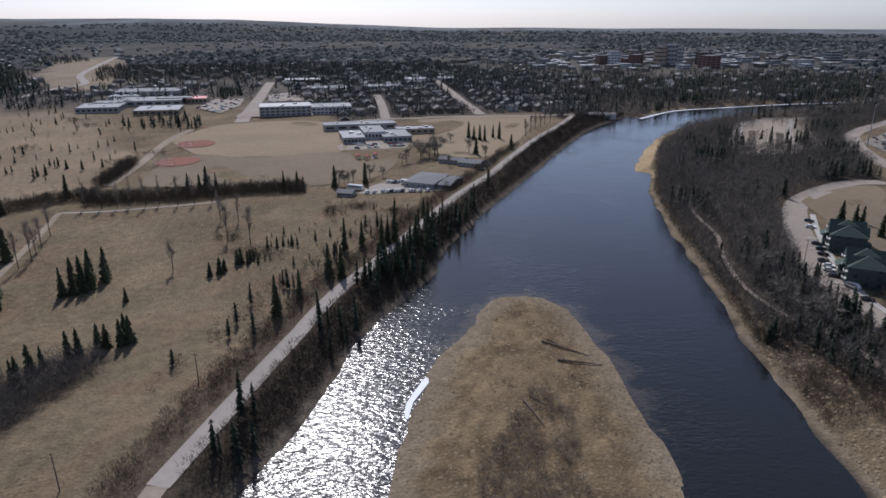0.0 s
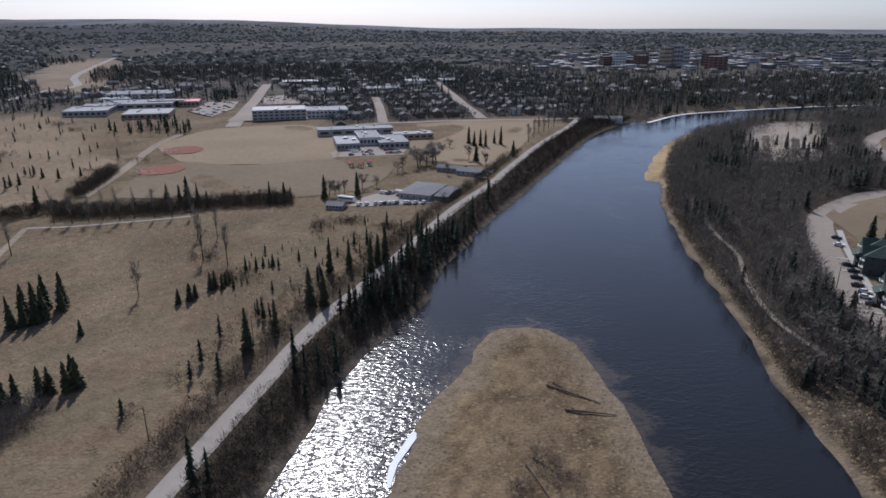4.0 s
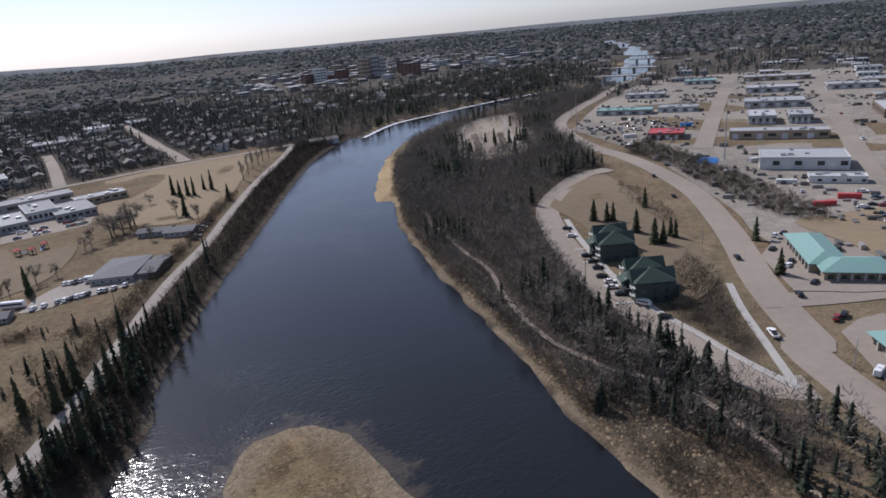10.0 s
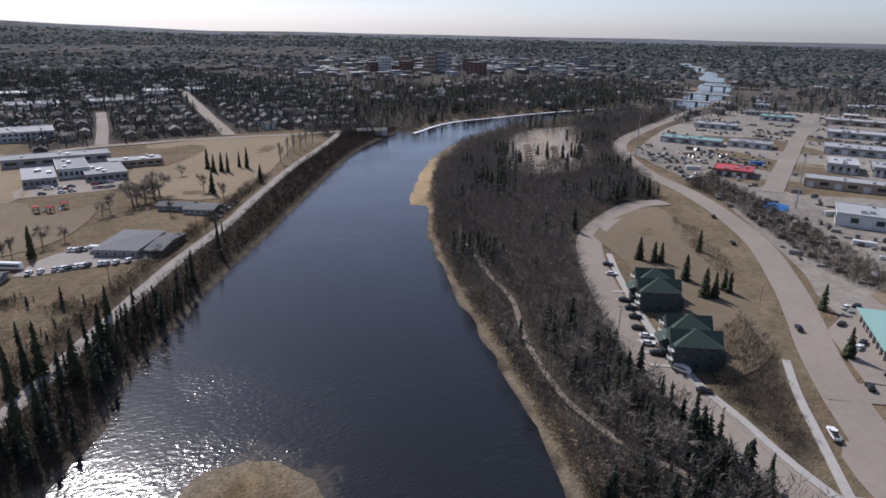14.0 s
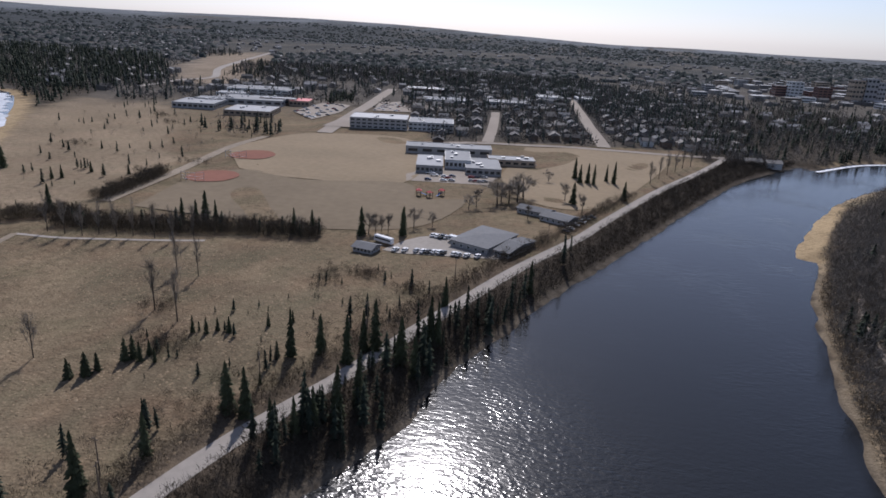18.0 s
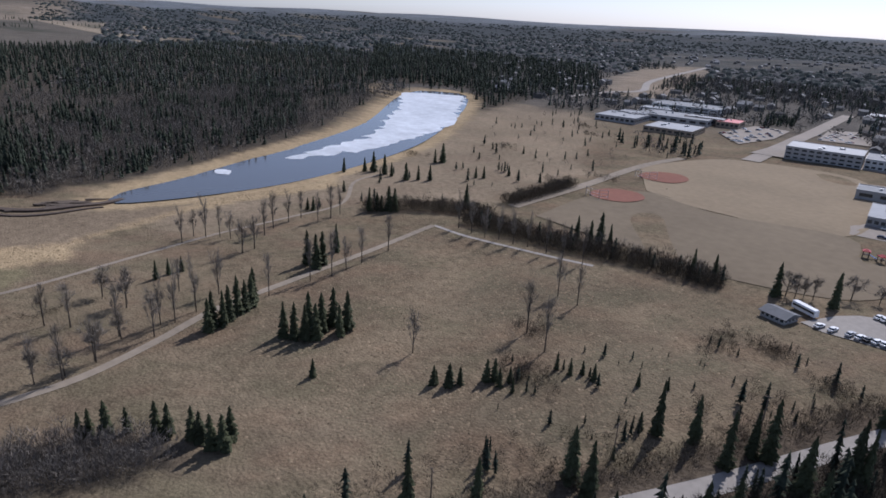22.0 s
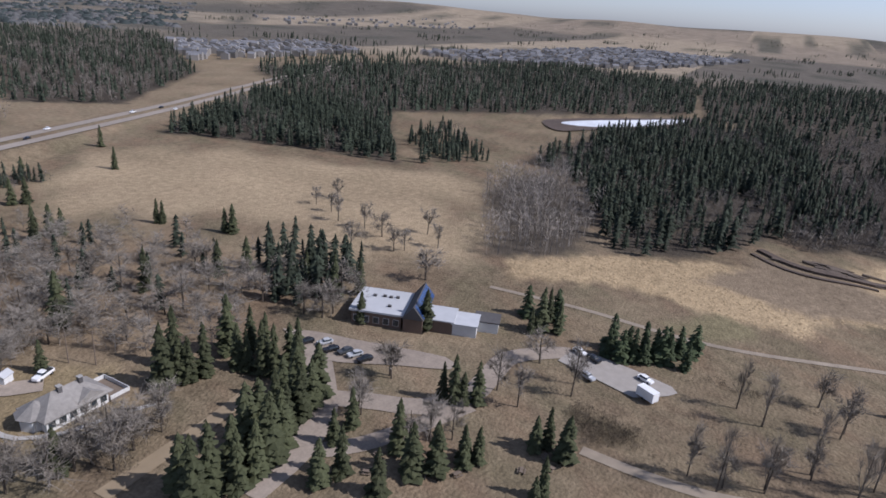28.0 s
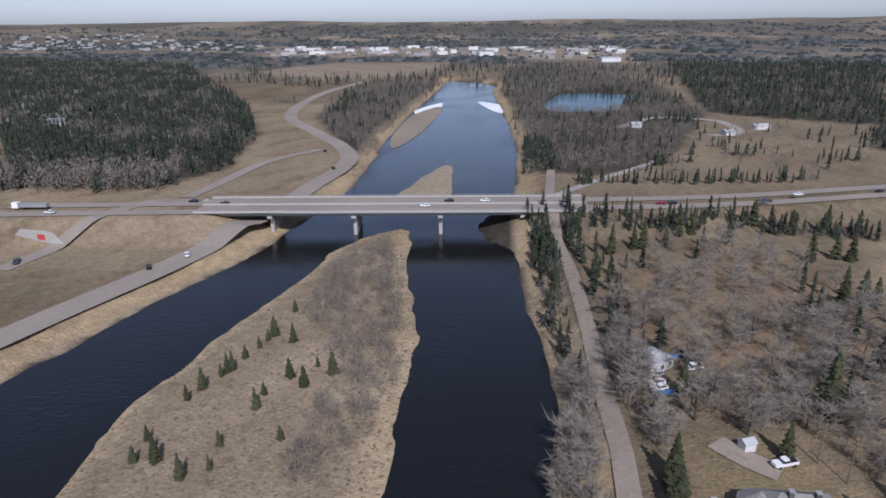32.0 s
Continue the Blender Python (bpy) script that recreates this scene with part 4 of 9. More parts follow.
def height(x, y, rough=True):
    x, y = np.asarray(x, float), np.asarray(y, float)
    r = np.hypot(x, y - 60)
    far = smooth(3300, 4850, r)
    az_ = np.degrees(np.arctan2(x, y - 60))
    rim = 88 - 50 * smooth(-18, 2, az_) * (1 - smooth(70, 110, az_))
    h = 0.5 * waves2(x, y, 130, 3) * smooth(0, 400, r) * (1 - far) + far * rim + far * np.where(rim < 60, 4, 12) * waves2(x, y, 1600, 5)
    wob = 1.1 * waves2(x, y, 22, 9) if rough else 0
    dr = signed(RIVER, x, y) + wob
    di = -(signed(ISLAND, x, y) + wob * 1.2)
    db = -(signed(BAR, x, y) + wob)
    bank = np.where(dr > 0, WATER + (h - WATER) * smooth(-1, 15, dr), WATER - 1.6 * smooth(0, 8, -dr) - 0.05)
    h = np.where(dr < 40, np.minimum(h, bank), h)
    isl = WATER + np.where(di > 0, 2.4 * smooth(-2, 22, di) + 0.25 * waves2(x, y, 9, 4) * smooth(2, 8, di), 0.16 * np.maximum(di, -12))
    h = np.where(di > -12, np.maximum(h, isl), h)
    h = np.where(db > -6, np.maximum(h, WATER + 0.12 * np.clip(db, -6, 8)), h)
    for o, drop, wide in ((LAKE, 1.6, 22), (PONDW, 1.5, 25), (PONDB, 2.0, 20)):
        d = signed(o, x, y) + 0.8 * wob
        h = h - drop * (1 - smooth(-2, wide, d)) - 0.6 * (1 - smooth(-8, 0, d))
    # highway embankments on both sides of the bridge
    dw, de = away(hwy_w, x, y, False), away(hwy_e, x, y, False)
    zw = 7.6 * (1 - smooth(90, 420, -x))
    ze = 7.6
    h = np.maximum(h, np.where(dw < 40, zw - np.maximum(dw - 13, 0) * 0.42, -99))
    h = np.maximum(h, np.where(de < 40, ze - np.maximum(de - 13, 0) * 0.42, -99))
    return h


def axis(lo, hi, step, end, grow=1.09):
    mid = list(np.arange(lo, hi + step, step))
    a, s = [mid[0]], step
    while a[-1] > -end:
        s *= grow
        a.append(a[-1] - s)
    b, s = [mid[-1]], step
    while b[-1] < end:
        s *= grow
        b.append(b[-1] + s)
    return np.array(a[:0:-1] + mid + b[1:])


gx, gy = axis(-400, 420, 3.3, 4900), axis(-320, 720, 3.3, 4900)
GX, GY = np.meshgrid(gx, gy)
GH = height(GX, GY)


def ground_at(x, y):
    """The ground sheet's own height."""
    x, y = np.asarray(x, float), np.asarray(y, float)
    i, j = np.clip(np.searchsorted(gx, x) - 1, 0, len(gx) - 2), np.clip(np.searchsorted(gy, y) - 1, 0, len(gy) - 2)
    u, v = (x - gx[i]) / (gx[i + 1] - gx[i]), (y - gy[j]) / (gy[j + 1] - gy[j])
    return GH[j, i] * (1 - u) * (1 - v) + GH[j, i + 1] * u * (1 - v) + GH[j + 1, i] * (1 - u) * v + GH[j + 1, i + 1] * u * v


# WOODS is brown woods floor, darkened further for the dimness between the trees
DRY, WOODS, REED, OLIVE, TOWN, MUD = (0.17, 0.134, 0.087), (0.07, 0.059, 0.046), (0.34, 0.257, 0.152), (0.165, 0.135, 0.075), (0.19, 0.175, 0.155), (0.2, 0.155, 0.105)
cover = np.empty(GX.shape + (3,))
cover[:] = DRY


def paint(mask, color):
    global cover
    cover = cover * (1 - mask[..., None]) + np.array(color) * mask[..., None]


rr, aa = np.hypot(GX, GY - 60), np.degrees(np.arctan2(GX, GY - 60))
n1, n2, n3 = waves2(GX, GY, 60, 21), waves2(GX, GY, 18, 22), waves2(GX, GY, 300, 23)
paint(smooth(-0.1, 0.9, n1 + 0.5 * n2) * 0.6, (0.15, 0.11, 0.073))
paint(smooth(0.3, 0.9, n2 + 0.3 * n1) * 0.35, (0.13, 0.098, 0.068))
paint(smooth(0.2, 1.0, -n1 + 0.4 * n2) * 0.55, (0.225, 0.172, 0.112))
n4, n5 = waves2(GX, GY, 34, 61), waves2(GX, GY, 10, 62)
paint(smooth(0.1, 0.9, n4 + 0.5 * n5) * 0.5, (0.128, 0.112, 0.068))
paint(smooth(0.25, 0.9, -n4 + 0.6 * n5 + 0.3 * n1) * 0.3, (0.2, 0.132, 0.084))
paint(smooth(0.5, 1.0, n5) * 0.3, (0.1, 0.078, 0.055))
# town floor ahead, farmland in strips to the west
town = smooth(650, 900, rr) * ((aa > -50) & (aa < 80))
paint(town * 0.85, (0.095, 0.089, 0.081))
strip = np.sin(np.floor(GX / 420 + 0.3 * np.floor(GY / 610)) * 12.9 + np.floor(GY / 610) * 78.2)
farm = smooth(1000, 1500, rr) * ((aa < -70) | (aa > 110))
paint(farm * 0.8, (0.235, 0.195, 0.15))
paint(farm * (strip > 0.35), (0.27, 0.222, 0.16))
paint(farm * (strip < -0.5), (0.12, 0.105, 0.085))
paint(farm * smooth(0.4, 0.9, n3) * 0.8, (0.07, 0.07, 0.055))
paint(smooth(900, 1300, rr) * ((aa < -130) | (aa > 125)) * smooth(-0.9, 0.3, n3 + 0.3 * n1) * 0.7, (0.1, 0.092, 0.075))
# litter and the trees' shadow are put into the far belt's dark ground
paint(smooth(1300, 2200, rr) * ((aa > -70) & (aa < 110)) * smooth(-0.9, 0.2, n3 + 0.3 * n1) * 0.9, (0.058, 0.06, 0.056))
# distance haze is put into the far ground: bluish, then pale beyond 4100 m
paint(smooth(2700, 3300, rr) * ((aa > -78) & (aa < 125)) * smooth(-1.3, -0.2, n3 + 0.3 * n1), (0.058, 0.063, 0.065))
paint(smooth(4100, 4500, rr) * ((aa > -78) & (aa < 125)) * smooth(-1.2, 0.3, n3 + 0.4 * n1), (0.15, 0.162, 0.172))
paint(0.65 * smooth(60, 110, -GY) * (GX > 40) * (rr < 700) * smooth(-0.9, 0.5, n4 + 0.6 * n1 + 0.5), (0.285, 0.222, 0.145))
paint(0.5 * smooth(190, 240, -GY) * (GX < 40) * (rr < 1100) * smooth(-0.8, 0.4, n1 + 0.3), (0.25, 0.195, 0.13))
# town ground takes litter and tree shadow into its colour as well
for poly in (TOWN_A, TOWN_B):
    paint(0.85 * (1 - smooth(-8, 4, signed(poly, GX, GY) + 3 * n2)), (0.075, 0.068, 0.06))
n6 = waves2(GX, GY, 85, 64)
paint(0.4 * (1 - smooth(-20, 10, signed(FIELD_B + FIELD[:4], GX, GY))) * smooth(-0.3, 0.7, n6 + 0.3 * n4), (0.122, 0.105, 0.07))
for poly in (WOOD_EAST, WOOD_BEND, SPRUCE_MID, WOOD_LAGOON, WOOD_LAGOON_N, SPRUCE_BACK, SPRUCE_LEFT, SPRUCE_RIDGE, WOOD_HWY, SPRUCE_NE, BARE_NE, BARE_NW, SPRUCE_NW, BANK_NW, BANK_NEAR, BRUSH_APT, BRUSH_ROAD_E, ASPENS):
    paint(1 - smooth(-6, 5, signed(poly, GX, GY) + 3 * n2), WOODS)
paint(0.8 * (1 - smooth(-8, 8, signed(PARK_NW, GX, GY) + 4 * n2)), (0.215, 0.155, 0.097))
paint(0.7 * (1 - smooth(-8, 8, signed(PARK_LODGE, GX, GY) + 4 * n2)), (0.195, 0.145, 0.095))
paint(0.9 * (1 - smooth(-3, 4, signed(HOUSE_YARD, GX, GY) + 2 * n5)), (0.205, 0.16, 0.092))
paint(0.9 * (1 - smooth(-16, 2, signed(CLEARING, GX, GY) + 5 * n2)), (0.33, 0.285, 0.23))
for poly in (HILL_CLEARING, FACTORY, FIELD_NORTH):
    paint(0.8 * (1 - smooth(-10, 10, signed(poly, GX, GY) + 8 * n1)), (0.27, 0.215, 0.155))
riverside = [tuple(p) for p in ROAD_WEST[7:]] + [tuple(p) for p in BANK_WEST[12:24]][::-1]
# ground painted dark for the shade that the thin bank brush doesn't cast
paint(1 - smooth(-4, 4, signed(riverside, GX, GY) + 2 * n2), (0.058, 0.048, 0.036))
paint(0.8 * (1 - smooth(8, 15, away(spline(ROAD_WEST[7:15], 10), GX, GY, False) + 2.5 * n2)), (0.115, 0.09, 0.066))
paint(0.85 * (1 - smooth(-25, 12, signed(MEADOW, GX, GY) + 12 * n1)), (0.31, 0.24, 0.152))
paint(0.6 * (1 - smooth(-15, 15, signed(LAGOON_SHORE, GX, GY) + 10 * n1)), (0.26, 0.205, 0.142))
paint(1 - smooth(-3, 3, signed(REEDS, GX, GY) + 3 * n2), REED)
paint(1 - smooth(-3, 3, signed(WEED_BED, GX, GY) + 3 * n2), MUD)
paint(1 - smooth(-2, 2, signed(PATCH_DARK, GX, GY) + 2 * n2), (0.17, 0.145, 0.085))
paint(1 - smooth(-3, 4, signed(BRUSH_FIELD, GX, GY) + 3 * n2), WOODS)
dl = signed(LAKE, GX, GY)
paint(1 - smooth(8, 18, dl + 3 * n2), REED)
dr = signed(RIVER, GX, GY)
di = -signed(ISLAND, GX, GY)
edge = (dr > 0) * (1 - smooth(np.where(GY > 150, 2, 8), np.where(GY > 150, 6, 15), dr + 2.5 * n2))
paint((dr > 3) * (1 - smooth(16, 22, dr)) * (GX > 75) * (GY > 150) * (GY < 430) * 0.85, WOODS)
east = GX > 60 + 0 * GY
paint(edge * np.where(east & (GY > 60) & (GY < 420), 0.9, 0.0), (0.155, 0.118, 0.073))
paint(edge * np.where((east & (GY >= 420)) | (GY < 20), 0.9, 0.0), REED)
# the same brush shade put into the ground colour down the west bank
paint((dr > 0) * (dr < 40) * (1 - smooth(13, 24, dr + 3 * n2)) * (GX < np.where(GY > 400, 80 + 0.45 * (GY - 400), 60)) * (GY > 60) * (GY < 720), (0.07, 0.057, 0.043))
paint((dr > 0) * (1 - smooth(1.5, 4, dr + n2)) * 0.45, (0.2, 0.17, 0.13))
paint((di > -3) * smooth(-3, 1, di), (0.2, 0.162, 0.112))
paint((di > 0) * smooth(4, 12, di + 4 * n2), (0.183, 0.138, 0.084))
paint((di > 0) * smooth(0.3, 0.9, n2 + 0.6 * n1) * smooth(8, 16, di) * 0.75, (0.105, 0.08, 0.052))
paint((di > 0) * smooth(0.2, 0.8, n5 + 0.4 * n4) * smooth(6, 12, di) * 0.5, (0.13, 0.095, 0.056))
paint((di > 0) * smooth(70, 110, GY) * smooth(-0.5, 0.5, n5 - 0.5 * n4 + 0.4 * n2) * smooth(4, 11, di) * 0.55, (0.1, 0.07, 0.042))
paint((di > 0) * smooth(0.3, 0.9, -n5 + 0.3 * n4) * smooth(4, 9, di) * 0.45, (0.26, 0.19, 0.105))
paint((di > 0) * smooth(2, 9, di) * smooth(40, 70, 110 - GY) * (0.75 + 0.25 * np.clip(n4, -1, 1)), (0.275, 0.218, 0.15))
paint((di > -1) * (1 - smooth(np.where(GX < 12, 5, 2), np.where(GX < 12, 10, 6), di + 1.5 * n2)) * (GY < 60) * 0.9, (0.36, 0.28, 0.175))
paint((di > -1) * (1 - smooth(1, 3.5, di + n2)) * (GY >= 60) * 0.5, (0.2, 0.165, 0.12))
paint((dr < 0) * (di < -2) * 1.0, (0.06, 0.05, 0.04))
paint(1 - smooth(1, 4, signed(BAR, GX, GY)), (0.3, 0.245, 0.17))
spit = signed([(130, 441), (142, 434), (156, 472), (192, 565), (182, 580), (144, 490)], GX, GY)
paint(1 - smooth(-1, 3, spit + n2), REED)

nv, nu = GX.shape
me = bpy.data.meshes.new("ground")
me.vertices.add(nu * nv)
me.vertices.foreach_set("co", np.stack([GX, GY, GH], -1).astype(np.float32).ravel())
idx = np.arange(nu * nv).reshape(nv, nu)
quads = np.stack([idx[:-1, :-1], idx[:-1, 1:], idx[1:, 1:], idx[1:, :-1]], -1).reshape(-1, 4)
me.loops.add(4 * len(quads))
me.loops.foreach_set("vertex_index", quads.astype(np.int32).ravel())
me.polygons.add(len(quads))
me.polygons.foreach_set("loop_start", np.arange(0, 4 * len(quads), 4, dtype=np.int32))
me.polygons.foreach_set("use_smooth", np.ones(len(quads), bool))
me.update(calc_edges=True)
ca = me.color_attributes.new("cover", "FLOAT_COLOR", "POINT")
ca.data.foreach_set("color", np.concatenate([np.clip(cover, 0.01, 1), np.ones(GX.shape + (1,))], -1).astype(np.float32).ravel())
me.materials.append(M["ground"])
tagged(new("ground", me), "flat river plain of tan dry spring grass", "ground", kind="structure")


def sheet(name, outline, z, mat, label, category, follow=False, kind="structure", lift=0.05, up=0.0):
    """A flat sheet with the given outline, or one that lies on the ground."""
    bm = bmesh.new()
    vs = [bm.verts.new((p[0], p[1], (float(ground_at(*p)) + lift if follow else z))) for p in outline]
    f = bm.faces.new(vs)
    if f.normal.z < 0:
        f.normal_flip()
    bmesh.ops.triangulate(bm, faces=[f])
    if up:
        ext = bmesh.ops.extrude_face_region(bm, geom=list(bm.faces))
        for v in ext["geom"]:
            if isinstance(v, bmesh.types.BMVert):
                v.co.z += up
    bmesh.ops.recalc_face_normals(bm, faces=list(bm.faces))
    m = bpy.data.meshes.new(name)
    bm.to_mesh(m)
    bm.free()
    m.materials.append(mat)
    if m.polygons and sum(p.normal.z * p.area for p in m.polygons) < 0:
        m.flip_normals()
    return tagged(new(name, m), label, category, kind=kind)


# the river's surface, with the shoals round the island's head and the broken run beside it
wx = np.concatenate([np.arange(-120, 132, 3.0), np.arange(132, 270, 12.0), np.arange(270, 1660, 60.0)])
wy = np.concatenate([np.arange(-1000, -160, 24.0), np.arange(-160, 320, 3.0), np.arange(320, 760, 12.0), np.arange(760, 2110, 60.0)])
WX, WY = np.meshgrid(wx, wy)
out = signed(ISLAND, WX, WY)
head = smooth(95, 175, WY)
shoal = (1 - smooth(0, 4 + 9 * head, out + 3.5 * waves2(WX, WY, 18, 71) * head)) * (0.3 + 0.6 * head)
shore = 1 - smooth(0, 5, -signed(RIVER, WX, WY))
shoal = np.clip(np.maximum(shoal, 0.45 * shore), 0, 1)
ell = np.hypot((WX + 21) / 33, (WY - 142) / 88) + 0.22 * waves2(WX, WY, 40, 72)
run = 1 - smooth(0.6, 1.25, ell)
run = np.maximum(0.55 * run, 0.07 * (1 - smooth(30, 95, np.hypot(WX - 5, WY - 245))) * (0.8 + 0.5 * waves2(WX, WY, 35, 74)))
run = np.maximum(run, 0.3 * (1 - smooth(4, 26, out)) * head * (0.6 + 0.5 * waves2(WX, WY, 20, 73)))
idx = np.arange(WX.size).reshape(WX.shape)
tris = np.concatenate([np.stack([idx[:-1, :-1], idx[:-1, 1:], idx[1:, 1:]], -1).reshape(-1, 3), np.stack([idx[:-1, :-1], idx[1:, 1:], idx[1:, :-1]], -1).reshape(-1, 3)])
me = tri_mesh("water_river", np.stack([WX, WY, np.full(WX.shape, WATER)], -1).reshape(-1, 3), tris, [M["water"]])
ca = me.color_attributes.new("depth", "FLOAT_COLOR", "POINT")
ca.data.foreach_set("color", np.stack([shoal, np.clip(run, 0, 1), np.zeros(WX.shape), np.ones(WX.shape)], -1).astype(np.float32).ravel())
tagged(new("water_river", me), "dark rippled river water reflecting the sky", "water", kind="structure")
sheet("water_lagoon", spline(LAGOON, 8, True) * 1.0, -1.25, M["still"], "grey open water of a partly frozen lagoon", "water")
ice_line = spline(ICE, 5, True)
ice_line = ice_line + np.stack([waves2(ice_line[:, 0], ice_line[:, 1], 34, 81), waves2(ice_line[:, 0], ice_line[:, 1], 30, 82)], -1) * 5 + np.stack([waves2(ice_line[:, 0], ice_line[:, 1], 11, 83), waves2(ice_line[:, 0], ice_line[:, 1], 12, 84)], -1) * 2
sheet("ice_lagoon", ice_line, -1.2, M["ice"], "white melting ice sheet on the lagoon", "ice")
sheet("pond_west_rim", PONDW, -1.15, M["mud"], "dark muddy rim of a drawn-down pond", "pond")
sheet("ice_pond_west", spline([(-600, -10), (-628, -2), (-684, 38), (-735, 78), (-716, 84), (-650, 52), (-604, 16)], 6, True), -1.12, M["ice"], "pale melting ice on the pond between spruces", "ice")
sheet("water_pond_north", PONDB, -1.5, M["teal_water"], "blue-green flooded gravel pit", "pond")


def ribbon(name, pts, width, mat, label, category="road", lift=0.12, step=4.0, z=None, kind="structure", thick=0.0):
    """A strip along a smooth line, laid on the ground or at a height."""
    c = spline(pts, step)
    d = np.gradient(c, axis=0)
    d /= np.linalg.norm(d, axis=1)[:, None] + 1e-9
    nrm = np.stack([-d[:, 1], d[:, 0]], -1)
    rows = [c + nrm * width * k for k in (0.5, 0.17, -0.17, -0.5)]
    zz = [np.maximum(ground_at(r[:, 0], r[:, 1]), ground_at(c[:, 0], c[:, 1]) - 0.3) + lift if z is None else np.full(len(c), z) for r in rows]
    zm = np.maximum.reduce(zz)
    v = [(p[0], p[1], zm[i] + thick) for r in rows for i, p in enumerate(r)]
    n = len(c)
    f = [(k * n + i, (k + 1) * n + i, (k + 1) * n + i + 1, k * n + i + 1) for k in range(3) for i in range(n - 1)]
    if thick:
        m0 = len(v)
        v += [(p[0], p[1], zm[i] - 0.3) for r in (rows[0], rows[3]) for i, p in enumerate(r)]
        f += [(i, i + 1, m0 + i + 1, m0 + i) for i in range(n - 1)]
        f += [(3 * n + i + 1, 3 * n + i, m0 + n + i, m0 + n + i + 1) for i in range(n - 1)]
    return tagged(new(name, mesh_data(name, v, f, mat)), label, category, kind=kind)

# ---- roads and yards ----
ribbon("road_river_north", ROAD_WEST[:8], 5.0, M["drive"], "pale worn road under bare trees by the river")
ribbon("road_river", ROAD_WEST[7:], 5.8, M["gravel"], "pale worn road along the river bank")
ribbon("road_east", ROAD_EAST, 12.5, M["asphalt"], "wide pale asphalt road with a sweeping bend")
ribbon("road_apartments", ROAD_APT, 12, M["asphalt"], "asphalt access road beside the apartments", lift=0.2)
ribbon("road_side", ROAD_SIDE, 11, M["asphalt"], "asphalt side road into the business park", lift=0.22)
ribbon("road_industry_a", ROAD_IND_A, 13, M["asphalt"], "dusty street between industrial yards", lift=0.4)
ribbon("road_industry_b", ROAD_IND_B, 13, M["asphalt"], "dusty street between warehouses", lift=0.4)
ribbon("track_bank", [(-70, -200), (-85, -219), (-114, -256), (-150, -300)], 5, M["gravel"], "pale gravel track beyond the highway", "track", lift=0.2)
ribbon("track_pit", [(-150, -440), (-197, -499), (-243, -487), (-250, -450), (-241, -412), (-215, -400)], 9, M["gravel"], "gravel loop beside the flooded pit", "track", lift=0.2)
ribbon("road_ramp_a", RAMP_A, 8, M["asphalt"], "curved highway ramp", lift=0.25)
ribbon("road_ramp_b", RAMP_B, 8, M["asphalt"], "curved highway ramp", lift=0.25)
ribbon("path_field", TRACK_FIELD, 3.2, M["dirt"], "pale gravel track across the dry field", "path")
ribbon("path_park", PATH_PARK, 2.2, M["dirt"], "narrow gravel path through the meadow", "path")
ribbon("path_woods", [(176, 452), (154, 408)] + PATH_EAST + [(116, 120), (106, 80)], 1.9, M["drive"], "paved trail through bare woods", "path", lift=0.2)
ribbon("path_picnic", PICNIC_LOOP, 5, M["gravel"], "pale gravel loop through the picnic ground", "path", lift=0.2)
ribbon("drive_loop", DRIVE_B, 6.5, M["drive"], "winding asphalt drive past the lodge", lift=0.19)
ribbon("drive_spur", DRIVE_C, 5, M["drive"], "asphalt spur round a grass island", lift=0.17)
ribbon("drive_lodge", DRIVE_LODGE, 7, M["drive"], "winding asphalt drive to the lodge", lift=0.15)
ribbon("lane_hedge", LANE_HEDGE, 4, M["turf"], "dry dirt lane beside the spruce hedge", "lane", lift=0.18)
ribbon("track_ball", PATH_BALL, 7, M["dirt"], "pale dirt track beside the ball fields", "track", lift=0.35)
ribbon("path_hedge", PATH_HEDGE, 2.2, M["gravel"], "pale gravel path beside the hedge", "path")
ribbon("street_school", STREET_MAIN, 9, M["asphalt"], "town street before the houses", lift=0.45)
ribbon("street_a", STREET_A, 14, M["asphalt"], "wide town street", lift=0.5, step=15)
ribbon("street_b", STREET_B, 10, M["asphalt"], "straight residential street", lift=0.5, step=15)
ribbon("street_c", STREET_C, 12, M["asphalt"], "straight residential street", lift=0.5, step=15)
ribbon("road_northwest", ROAD_NW, 12, M["gravel"], "pale road winding up a wooded hill", lift=0.6, step=15)
ribbon("sidewalk_apartments", WALK_APT, 2.6, M["concrete"], "white concrete sidewalk with a kerb", "sidewalk", lift=0.2, thick=0.15)
ribbon("sidewalk_road", WALK_ROAD, 2.4, M["concrete"], "white concrete sidewalk along the road", "sidewalk", lift=0.2, thick=0.15)
